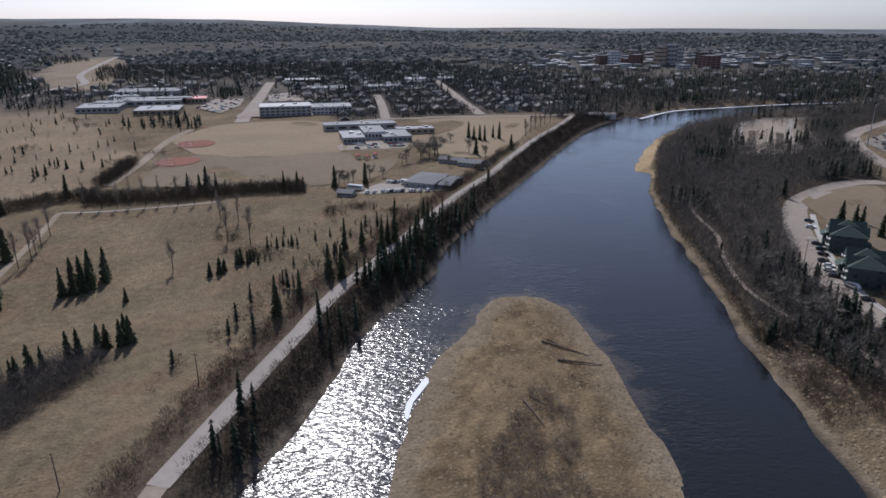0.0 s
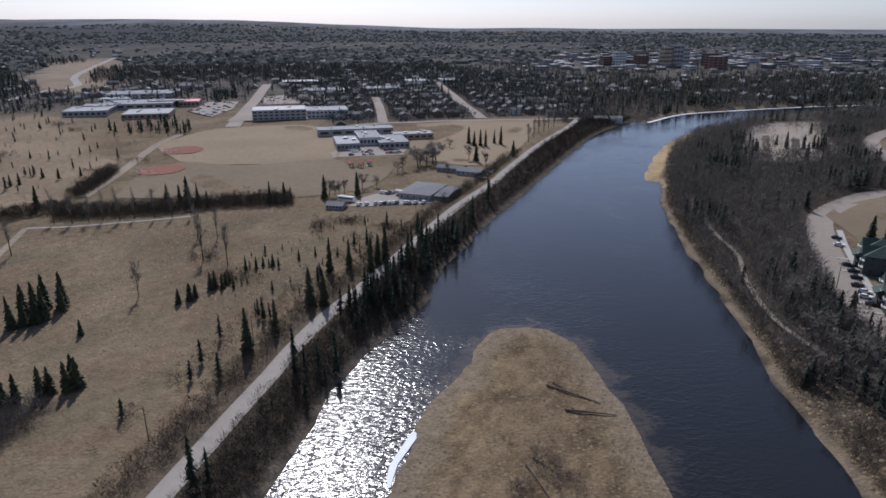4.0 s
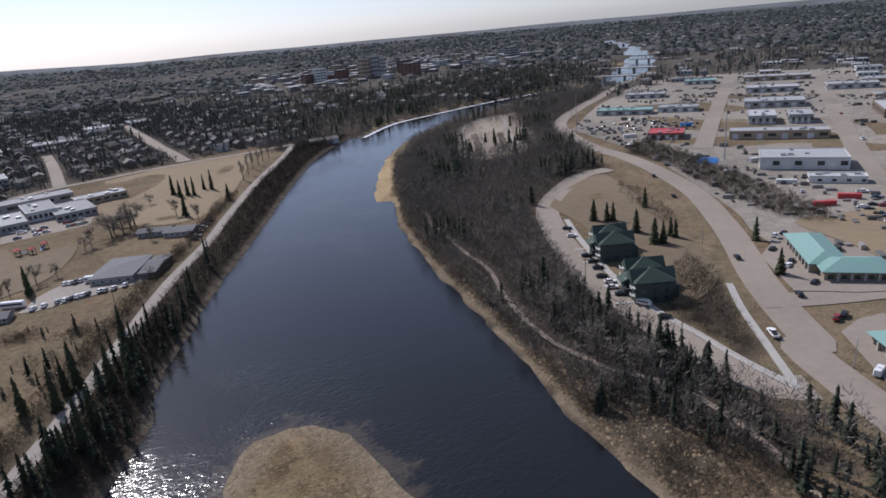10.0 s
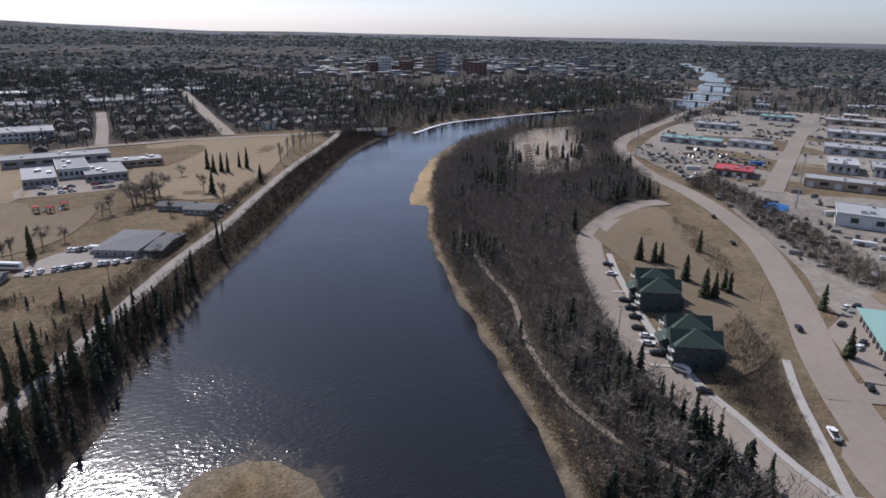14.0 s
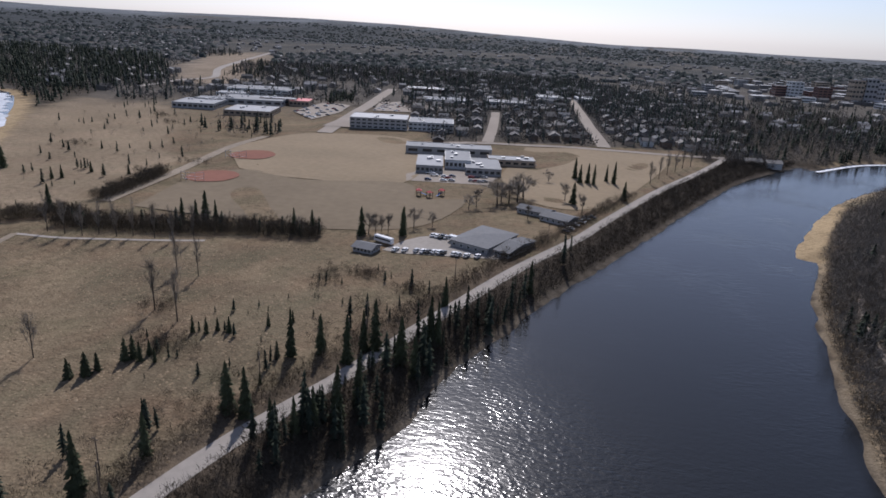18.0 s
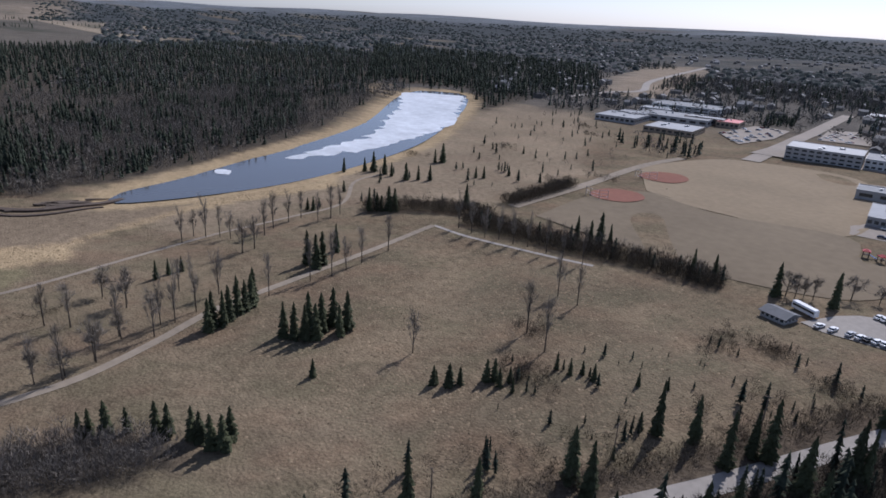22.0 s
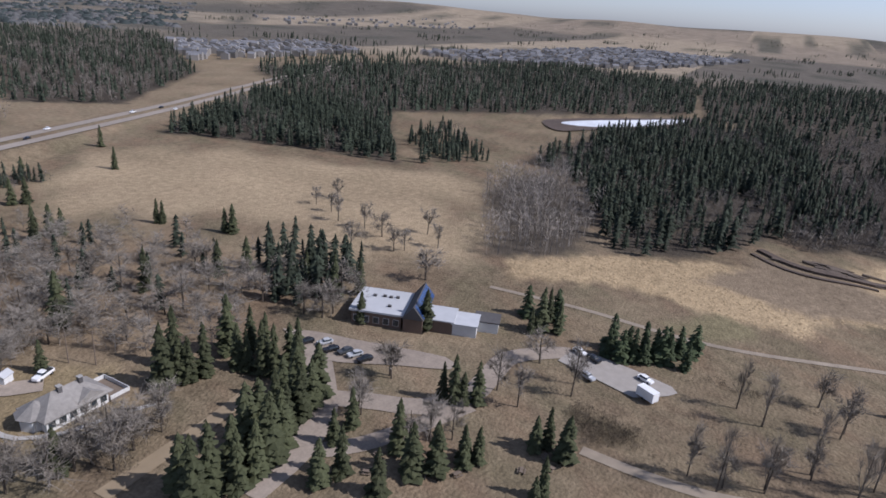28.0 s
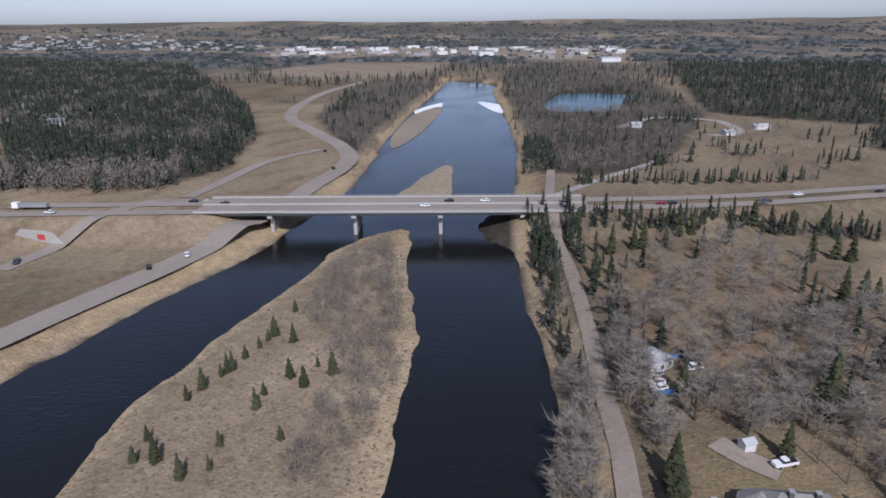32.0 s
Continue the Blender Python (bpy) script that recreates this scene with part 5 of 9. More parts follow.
for nm, o, mat, lab, cat in (
    ("ball_field_north", BALL_N, "turf", "brown dormant ball field turf", "field"), ("ball_field_south", BALL_S, "turf_dark", "brown trampled ball field turf", "field"),
    ("school_field", SCHOOL_FIELD, "turf", "dry brown school field", "field"), ("lot_school", SCHOOL_LOT, "asphalt", "grey asphalt school parking lot", "lot"),
    ("lot_bus", BUS_LOT, "gravel", "pale gravel bus yard", "lot"), ("lawn_apartments", APT_LAWN, "turf_dark", "dry brown lawn round the apartments", "lawn"),
    ("lot_lodge", LODGE_LOT, "drive", "grey parking lot before the lodge", "lot"), ("lot_park", PARK_LOT, "gravel", "gravel parking lot beside pines", "lot"),
    ("yard_industry", IND_YARD, "yard", "dusty tan industrial yards", "yard"), ("lot_office", TEAL_LOT, "asphalt", "asphalt lot round the office", "lot"),
    ("lot_shops", TEAL_LOT2, "asphalt", "asphalt lot before the shops", "lot")):
    lift = {"yard_industry": 0.12, "lot_office": 0.3, "lot_shops": 0.3}.get(nm, 0.1)
    ol = spline(o, 8, False)
    sheet(nm, ol, 0, M[mat], lab, cat, True, lift=lift + 0.15)
for nm, o in (("lot_north", LOT_NORTH), ("lot_offices", [(-215, 668), (-112, 690), (-104, 745), (-150, 762), (-222, 742)]), ("lot_stores", [(-214, 800), (-150, 822), (-140, 905), (-205, 915), (-236, 886)]), ("lot_corner", [(-120, 985), (-30, 1010), (-26, 1075), (-130, 1050)])):
    sheet(nm, o, 0, M["asphalt"], "worn pale parking lot between town buildings", "lot", True, lift=0.75)
sheet("lawn_office", spline([(266, 252), (292, 250), (318, 238), (296, 206), (258, 186), (246, 190), (256, 214)], 8, True), 0, M["turf"], "dry mown lawn beside the office", "lawn", True, lift=0.62)
sheet("infield_a", spline(INFIELD_A, 4, True), 0, M["infield"], "red shale ball diamond infield", "infield", True, lift=0.45)
sheet("infield_b", spline(INFIELD_B, 4, True), 0, M["infield"], "red shale ball diamond infield", "infield", True, lift=0.45)

# ---- highway and bridge ----
h0 = np.array(HIGHWAY, float)
def hwy_z(x):
    return 7.7 * (1 - smooth(90, 420, -np.asarray(x, float)))
for side, lab in ((-7.0, "two pale asphalt lanes of the highway"), (7.0, "two pale asphalt lanes of the highway")):
    c = spline(HIGHWAY, 8)
    d = np.gradient(c, axis=0)
    d /= np.linalg.norm(d, axis=1)[:, None]
    nr = np.stack([-d[:, 1], d[:, 0]], -1)
    rows = [c + nr * (side + k) for k in (3.8, -3.8)]
    zz = np.maximum(hwy_z(c[:, 0]), ground_at(c[:, 0], c[:, 1])) + 0.25
    v = [(p[0], p[1], zz[i]) for r in rows for i, p in enumerate(r)]
    n = len(c)
    tagged(new("road_highway", mesh_data("highway", v, [(i, n + i, n + i + 1, i + 1) for i in range(n - 1)], M["asphalt"])), lab, "road", kind="structure")


def bridge():
    a, b = np.array(BRIDGE[0], float), np.array(BRIDGE[1], float)
    ang, ln = math.degrees(math.atan2(b[1] - a[1], b[0] - a[0])), float(np.linalg.norm(b - a))
    br = thing("road_bridge", a[0], a[1], 0, ang, "long concrete highway bridge on slender piers over the river", "bridge")
    zd = 8.0
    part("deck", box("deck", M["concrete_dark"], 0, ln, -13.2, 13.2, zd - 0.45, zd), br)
    part("road_surface", box("surface", M["asphalt"], 0, ln, -12.4, 12.4, zd + 0.004, zd + 0.06), br, "pale asphalt deck surface")
    part("median", box("median", M["concrete"], 0, ln, -0.5, 0.5, zd + 0.06, zd + 0.7), br, "low concrete median")
    for y in (-13.0, 12.7):
        part("barrier", box("barrier", M["concrete"], 0, ln, y - 0.2, y + 0.35, zd, zd + 0.75), br, "pale concrete barrier")
        part("rail", box("rail", M["metal"], 0, ln, y, y + 0.12, zd + 1.25, zd + 1.37), br, "steel hand rail")
    for y in (-10.5, -5.3, 0, 5.3, 10.5):
        part("girder", box("girder", M["concrete_dark"], 0.5, ln - 0.5, y - 0.5, y + 0.5, zd - 2.2, zd - 0.45), br, "deep girder in concrete darkened for shade")
    for x in PIER_X:
        pr = part("pier", box("pier", M["concrete"], x - 0.8, x + 0.8, -8.5, 8.5, -6.0, zd - 3.2), br, "pale concrete wall pier")
        part("pier_cap", box("pier_cap", M["concrete"], x - 1.1, x + 1.1, -12, 12, zd - 3.2, zd - 2.2), pr)
    for x0, x1, xt in ((-4, 0, -16), (ln, ln + 4, ln + 16)):
        s = -1 if x0 < 0 else 1
        v = [(x0 if s < 0 else x1, y, z) for y in (-14, 14) for z in (zd - 0.5, -1)] + [((x1 + 16) if s < 0 else (x0 - 16), y, z) for y in (-14, 14) for z in (0.6, -1)]
        part("abutment", mesh_data("abutment", v, [(0, 2, 6, 4), (0, 4, 5, 1), (2, 3, 7, 6), (4, 6, 7, 5), (0, 1, 3, 2)], M["concrete"]), br, "white sloped concrete abutment")
    return br


bridge()

# ---- trees ----
rng = np.random.RandomState(7)


def spruce_meshes(seed, layers=19, mat="spruce"):
    """Trunk and crown of a spruce of unit height: drooping whorls of jagged boughs."""
    r = np.random.RandomState(seed)
    v, f = [], []
    n = layers * 9
    shape = r.uniform(0.55, 0.82)
    for k in range(n):
        z = 0.05 + 0.9 * (k / n) ** 1.15 + r.uniform(-0.012, 0.012)
        q = (0.15 * (1 - z) ** shape + 0.008) * r.uniform(0.4, 1.3)
        a = 2.4 * k + r.uniform(-0.5, 0.5)
        w = 0.34 * q + 0.007
        zt, dip = z + 0.05 * r.uniform(0.5, 1.2), 0.035 * r.uniform(0.3, 1.5)
        c, s = math.cos(a), math.sin(a)
        m = len(v)
        v += [(0, 0, zt), (c * q * 0.62 - s * w, s * q * 0.62 + c * w, z - dip * 0.6), (c * q, s * q, z - dip), (c * q * 0.62 + s * w, s * q * 0.62 - c * w, z - dip * 0.6), (c * q * 0.58, s * q * 0.58, z + 0.022)]
        f += [(m, m + 1, m + 4), (m, m + 4, m + 3), (m + 1, m + 2, m + 4), (m + 4, m + 2, m + 3)]
    m = len(v)
    v += [(0, 0, 0.9)] + [(0.075 * math.cos(q), 0.075 * math.sin(q), 0.06) for q in np.arange(6) * 1.047]
    f += [(m, m + 1 + k, m + 1 + (k + 1) % 6) for k in range(6)]
    m = len(v)
    v += [(0, 0, 1.0)] + [(0.02 * math.cos(q), 0.02 * math.sin(q), 0.92) for q in (0, 2.1, 4.2)]
    f += [(m, m + 1, m + 2), (m, m + 2, m + 3), (m, m + 3, m + 1)]
    crown = mesh_data("spruce_crown", v, f, M[mat])
    trunk = tube("spruce_trunk", M["bark"], [(0, 0, -0.03), (0, 0, 0.1), (0, 0, 0.9)], [0.016, 0.013, 0.003], 5)
    return trunk, crown


def bare_meshes(seed, spread=0.3, twig=0.0038):
    """Trunk and crown of a leafless tree of unit height: forked limbs and fans of twigs."""
    r = np.random.RandomState(seed)
    lv, lf = [], []

    def limb(a, b, r0, r1):
        a, b = np.array(a), np.array(b)
        d = (b - a) / (np.linalg.norm(b - a) + 1e-9)
        u = np.cross(d, (0.3, 0.9, 0.2))
        u /= np.linalg.norm(u)
        w = np.cross(d, u)
        m = len(lv)
        for p, q in ((a, r0), (b, r1)):
            for k in range(3):
                lv.append(tuple(p + q * (math.cos(2.09 * k) * u + math.sin(2.09 * k) * w)))
        for k in range(3):
            lf.append((m + k, m + (k + 1) % 3, m + 3 + (k + 1) % 3, m + 3 + k))

    def grow(a, d, ln, rad, depth):
        b = a + d * ln
        n = 3 if depth > 1 else 4
        if depth == 0:
            for k in range(9):
                p = a + d * ln * r.uniform(0, 0.9) if k else a
                e = p + (d + r.normal(0, 0.6, 3)) * ln * (0.85 if k else 1.3)
                s = np.cross(e - p, r.normal(0, 1, 3))
                s *= twig / (np.linalg.norm(s) + 1e-9)
                m = len(lv)
                lv.extend([tuple(p - s), tuple(p + s), tuple(e)])
                lf.append((m, m + 1, m + 2))
            return
        limb(a, b, rad, rad * 0.6)
        for k in range(n):
            t = r.uniform(0.45, 1.0)
            nd = d + r.normal(0, 0.5, 3) + (0, 0, 0.18 if twig > 0.003 else 0.9)
            nd /= np.linalg.norm(nd)
            grow(a + d * ln * t, nd, ln * r.uniform(0.5, 0.8), rad * 0.5, depth - 1)

    top = np.array((r.uniform(-0.03, 0.03), r.uniform(-0.03, 0.03), 0.55))
    for k in range(9):
        t = r.uniform(0.3, 1.0) if twig > 0.003 else r.uniform(0.25, 1.3)
        ang = k * 2.4 + r.uniform(-0.4, 0.4)
        d = np.array((math.cos(ang) * spread * 2.2, math.sin(ang) * spread * 2.2, 1.0))
        d /= np.linalg.norm(d)
        grow(top * t, d, r.uniform(0.16, 0.26), 0.0065, 2)
    crown = mesh_data("bare_crown", lv, lf, M["twig"])
    trunk = tube("bare_trunk", M["bark"], [(0, 0, -0.03), tuple(top * 0.5), tuple(top), (top[0], top[1], 0.8)], [0.018, 0.014, 0.011, 0.004], 5)
    return trunk, crown


SPRUCES = [spruce_meshes(s) for s in range(5)]
PINES = [spruce_meshes(40 + s, 10, "pine") for s in range(2)]
POPLARS = [bare_meshes(80 + s, sp, 0.0018) for s, sp in enumerate((0.1, 0.14, 0.18))]
BARES = [bare_meshes(60 + s, sp) for s, sp in enumerate((0.25, 0.3, 0.38, 0.2, 0.45))]


def tree(kind, x, y, h, wide=1.0, label="", cat="tree", group=""):
    stock = {"spruce": SPRUCES, "pine": PINES, "bare": BARES, "poplar": POPLARS}[kind]
    trunk, crown = stock[rng.randint(0, len(stock))]
    name = {"spruce": "spruce_tree", "pine": "pine_tree", "bare": "bare_tree", "poplar": "bare_tree"}[kind]
    t = thing(name, 0, 0, 0, 0, label, cat, group)
    t.matrix_basis = pose(x, y, float(ground_at(x, y)) - 0.05, 0, 0, rng.uniform(0, 360)) @ Matrix.Diagonal((h * wide, h * wide, h, 1))
    part("trunk", trunk, t)
    part("crown", crown, t)
    return t


def row_of(kind, pts, h0, h1, wide, label, group):
    for x, y in pts:
        tree(kind, x, y, rng.uniform(h0, h1), wide * rng.uniform(0.85, 1.2), label, "tree", group)


row_of("spruce", FIRS_FIELD, 11, 15, 1.15, "dark green spruce in a grove on the dry field", "field spruces")
row_of("spruce", FIRS_SMALL, 5, 8, 1.3, "small dark spruce standing in dry grass", "small spruces")
row_of("spruce", FIRS_LAGOON, 9, 14, 1.2, "dark spruce near the frozen lagoon", "lagoon spruces")
row_of("spruce", FIRS_BRUSH, 7, 11, 1.3, "dark spruce beside bare brush", "field spruces")
row_of("pine", PINES_LOT, 9, 12, 1.7, "olive green pine beside the gravel lot", "pines")
row_of("spruce", FIRS_ROAD, 11, 18, 0.9, "tall slender spruce along the river road", "roadside spruces")
row_of("spruce", FIRS_SCHOOL, 11, 16, 1.0, "dark spruce near the school field", "school spruces")
row_of("spruce", FIRS_LOW, 4, 6.5, 1.1, "young spruce in the dry field", "small spruces")
row_of("spruce", FIRS_LODGE, 9, 14, 1.25, "broad dark spruce near the lodge drive", "lodge spruces")
row_of("pine", PINES_PARK, 9, 12, 1.7, "olive pine beside the parking lot", "pines")
row_of("spruce", FIRS_ISLAND, 3.5, 7, 1.5, "small bushy spruce on the island", "island spruces")
row_of("spruce", FIRS_HWY, 9, 14, 1.3, "dark spruce near the highway", "highway spruces")
row_of("spruce", APT_FIRS, 9, 13, 1.2, "dark spruce beside the apartments", "apartment spruces")
row_of("poplar", BARE_FIELD, 13, 19, 0.75, "leafless grey poplar beside the field track", "field poplars")
row_of("poplar", BARE_LINE, 12, 17, 0.85, "leafless grey poplar in a meadow row", "meadow poplars")
row_of("bare", BARE_MEADOW, 10, 14, 1.0, "leafless grey tree in the meadow", "meadow trees")
row_of("bare", OAKS, 13, 17, 1.7, "broad leafless poplar behind the bus garage", "school trees")
row_of("poplar", BARE_ROAD, 12, 17, 0.9, "tall leafless poplar at the end of the river road", "school trees")
row_of("bare", BARE_EAST, 12, 16, 1.2, "pale leafless poplar in the riverside woods", "riverside poplars")

row_of("spruce", HEDGE_SPRUCES, 13, 18, 1.4, "broad dark spruce in the tall hedge row beside the drive", "hedge spruces")
row_of("spruce", GROVE_SPRUCES, 12, 18, 1.2, "dark spruce in the grove between farmhouse and lodge", "grove spruces")
row_of("spruce", YARD_SPRUCES, 7, 12, 1.4, "bushy spruce on the dry lawn by the river road", "yard spruces")
row_of("spruce", PICNIC_FIRS, 9, 15, 1.1, "dark spruce in the gravel picnic ground", "picnic spruces")
row_of("bare", SCHOOL_BARES, 8, 13, 1.1, "leafless grey tree near the school", "school trees")
row_of("bare", POPLARS_LODGE, 9, 15, 1.3, "broad pale leafless poplar near the lodge", "lodge poplars")
row_of("bare", POPLARS_ROAD, 9, 13, 1.45, "spreading leafless grey tree over the river road", "river road trees")


def scatter(poly, spacing, seed=0, holes=(), ragged=0):
    """Uneven points inside an outline."""
    p = np.array(poly, float)
    r = np.random.RandomState(seed)
    (x0, y0), (x1, y1) = p.min(0), p.max(0)
    xs, ys = np.meshgrid(np.arange(x0, x1, spacing), np.arange(y0, y1, spacing))
    pts = np.stack([xs.ravel(), ys.ravel()], -1) + r.uniform(-0.6, 0.6, (xs.size, 2)) * spacing
    keep = inside(p, pts[:, 0], pts[:, 1]) & (r.rand(len(pts)) < 0.88)
    if ragged:
        keep &= away(p, pts[:, 0], pts[:, 1]) > ragged * (waves2(pts[:, 0], pts[:, 1], 40, 77) + 0.7 * waves2(pts[:, 0], pts[:, 1], 13, 78))
    for h in holes:
        keep &= ~inside(h, pts[:, 0], pts[:, 1])
    return pts[keep]


def clear(pts, lines=(), gap=5, water=True):
    """Leaves out the points on roads and in water."""
    if not len(pts):
        return pts
    keep = np.ones(len(pts), bool)
    for ln in lines:
        keep &= away(ln, pts[:, 0], pts[:, 1], False) > gap
    if water:
        keep &= ~((signed(RIVER, pts[:, 0], pts[:, 1]) < 2.5) & (signed(ISLAND, pts[:, 0], pts[:, 1]) > -1)) & (signed(LAKE, pts[:, 0], pts[:, 1]) > 4)
    return pts[keep]


def spruce_template(r, layers, sides):
    v, f = [], []
    for k in range(layers):
        z0, z1 = 0.06 + 0.84 * k / layers, min(1.0, 0.06 + 0.84 * (k + 1.55) / layers)
        rad = 0.145 * (1 - z0) ** 0.64 * r.uniform(0.72, 1.2)
        m = len(v)
        v.append((0, 0, z1))
        for j in range(sides):
            a = 6.283 * (j + 0.5 * (k % 2)) / sides + r.uniform(-0.25, 0.25)
            q = rad * (r.uniform(0.65, 1.5) if j % 2 else r.uniform(0.25, 0.65))
            v.append((q * math.cos(a), q * math.sin(a), z0 + (0.0 if j % 2 else 0.035) + r.uniform(-0.02, 0.02)))
        f += [(m, m + 1 + j, m + 1 + (j + 1) % sides) for j in range(sides)]
    return np.array(v), np.array(f)


def bare_template(r, limbs, twigs, low=0.25, wide=0.2, stem=0.011):
    v, f = [], []

    def sliver(a, b, w):
        a, b = np.array(a), np.array(b)
        d = b - a
        s = np.cross(d, r.normal(0, 1, 3))
        s *= w / (np.linalg.norm(s) + 1e-9)
        m = len(v)
        v.extend([tuple(a - s), tuple(a + s), tuple(b)])
        f.append((m, m + 1, m + 2))
    for k in range(2):
        sliver((0, 0, -0.02), (r.uniform(-0.03, 0.03), r.uniform(-0.03, 0.03), 0.95), stem)
    for k in range(limbs):
        z = r.uniform(low, 0.75)
        a = r.uniform(0, 6.28)
        q = wide * r.uniform(0.5, 1.1) * (1.15 - z)
        e = (q * math.cos(a), q * math.sin(a), min(1.0, z + r.uniform(0.12, 0.3)))
        sliver((0, 0, z), e, stem * 0.55)
        for j in range(twigs):
            t = r.uniform(0.3, 1.0)
            p = np.array((e[0] * t, e[1] * t, z + (e[2] - z) * t))
            sliver(p, p + np.array((r.uniform(-1, 1) * wide * 0.6, r.uniform(-1, 1) * wide * 0.6, r.uniform(0.03, 0.16))), stem * 0.6)
    return np.array(v), np.array(f)


def crown_template(r, n, low=0.3, wide=0.26, stem=0.008, twig=0.012, reach=0.2):
    """A leafless tree from afar: one thin stem and a rounded haze of upward twigs."""
    v, f = [], []

    def sliver(a, b, w):
        a, b = np.array(a), np.array(b)
        s = np.cross(b - a, r.normal(0, 1, 3))
        s *= w / (np.linalg.norm(s) + 1e-9)
        m = len(v)
        v.extend([tuple(a - s), tuple(a + s), tuple(b)])
        f.append((m, m + 1, m + 2))
    sliver((0, 0, -0.02), (r.uniform(-0.03, 0.03), r.uniform(-0.03, 0.03), 0.92), stem)
    for k in range(n):
        u = r.rand() ** 0.8
        z = low + (0.95 - low) * u
        q = wide * math.sin(math.pi * min(1.0, 0.18 + 0.72 * u)) * math.sqrt(r.rand())
        a = r.uniform(0, 6.28)
        p = np.array((q * math.cos(a), q * math.sin(a), z - reach * 0.4))
        d = np.array((math.cos(a) * r.uniform(0.1, 0.9), math.sin(a) * r.uniform(0.1, 0.9), r.uniform(0.2, 1.0))) + r.normal(0, 0.25, 3)
        sliver(p, p + d * reach, twig * r.uniform(0.6, 1.3))
    return np.array(v), np.array(f)


def mound_template(r, spikes=2):
    """The joined crowns of a clump of far trees: a jagged dome, with a few pointed tops."""
    v, f = [(r.uniform(-0.1, 0.1), r.uniform(-0.1, 0.1), r.uniform(0.8, 1.0))], []
    for k in range(6):
        a = 1.047 * k + r.uniform(-0.3, 0.3)
        v.append((0.5 * r.uniform(0.6, 1.2) * math.cos(a), 0.5 * r.uniform(0.6, 1.2) * math.sin(a), r.uniform(0.4, 0.95)))
    for k in range(6):
        a = 1.047 * k + 0.5 + r.uniform(-0.3, 0.3)
        v.append((r.uniform(0.7, 1.1) * math.cos(a), r.uniform(0.7, 1.1) * math.sin(a), 0.0))
    for k in range(6):
        n = (k + 1) % 6
        f += [(0, 1 + k, 1 + n), (1 + k, 7 + k, 1 + n), (7 + k, 7 + n, 1 + n)]
    for k in range(spikes):
        a, q, w = r.uniform(0, 6.28), r.uniform(0, 0.6), 0.13
        x, y = q * math.cos(a), q * math.sin(a)
        m = len(v)
        v += [(x, y, r.uniform(1.1, 1.5))] + [(x + w * math.cos(b), y + w * math.sin(b), 0.5) for b in (0.3, 2.4, 4.5)]
        f += [(m, m + 1, m + 2), (m, m + 2, m + 3), (m, m + 3, m + 1)]
    return np.array(v), np.array(f)


def forest(name, pts, h0, h1, templates, mat, label, wide=1.0, cat="woods", seed=3, skirt=None):
    """Many trees in one mesh, each turned, scaled and leaning its own way."""
    if not len(pts):
        return None
    r = np.random.RandomState(seed)
    V, F, n = [], [], 0
    which = r.randint(0, len(templates), len(pts))
    for k, (tv, tf) in enumerate(templates):
        p = pts[which == k]
        if not len(p):
            continue
        a, h = r.uniform(0, 6.283, len(p)), r.uniform(h0, h1, len(p)) * np.where(r.rand(len(p)) < 0.35, r.uniform(0.5, 1.0, len(p)), 1.0)
        w = h * wide * r.uniform(0.8, 1.25, len(p))
        c, s = np.cos(a)[:, None], np.sin(a)[:, None]
        x = (tv[None, :, 0] * c - tv[None, :, 1] * s) * w[:, None] + p[:, :1]
        y = (tv[None, :, 0] * s + tv[None, :, 1] * c) * w[:, None] + p[:, 1:]
        z = tv[None, :, 2] * h[:, None] + ground_at(p[:, 0], p[:, 1])[:, None]
        lean = r.normal(0, 0.03, (len(p), 2))
        x, y = x + lean[:, :1] * tv[None, :, 2] * h[:, None], y + lean[:, 1:] * tv[None, :, 2] * h[:, None]
        V.append(np.stack([x, y, z], -1).reshape(-1, 3))
        F.append((tf[None] + (np.arange(len(p)) * len(tv))[:, None, None] + n).reshape(-1, 3))
        n += len(p) * len(tv)
    return tagged(new(name, tri_mesh(name, np.vstack(V), np.vstack(F), [mat])), label, cat, kind="stuff")


r0 = np.random.RandomState(11)
SPR_T = [spruce_template(r0, 9, 8) for _ in range(9)]
SPR_FAR = [spruce_template(r0, 4, 7) for _ in range(7)]
SPR_TINY = [spruce_template(r0, 2, 5) for _ in range(5)]
CLUMP_TINY = [mound_template(r0, k % 3) for k in range(7)]
BARE_T = [crown_template(r0, 52, 0.22, 0.25, 0.007, 0.0085, 0.2) for _ in range(7)]
BARE_FAR = [crown_template(r0, 30, 0.2, 0.3, 0.01, 0.024, 0.24) for _ in range(7)]
BARE_TOWN = [crown_template(r0, 24, 0.15, 0.34, 0.012, 0.045, 0.28) for _ in range(7)]
PARK_T = [bare_template(r0, 18, 13, 0.14, 0.44, 0.0085) for _ in range(6)]
ASPEN_T = [crown_template(r0, 26, 0.4, 0.15, 0.011, 0.009, 0.18) for _ in range(6)]
BRUSH_T = [crown_template(r0, 74, 0.14, 0.55, 0.012, 0.0135, 0.28) for _ in range(7)]


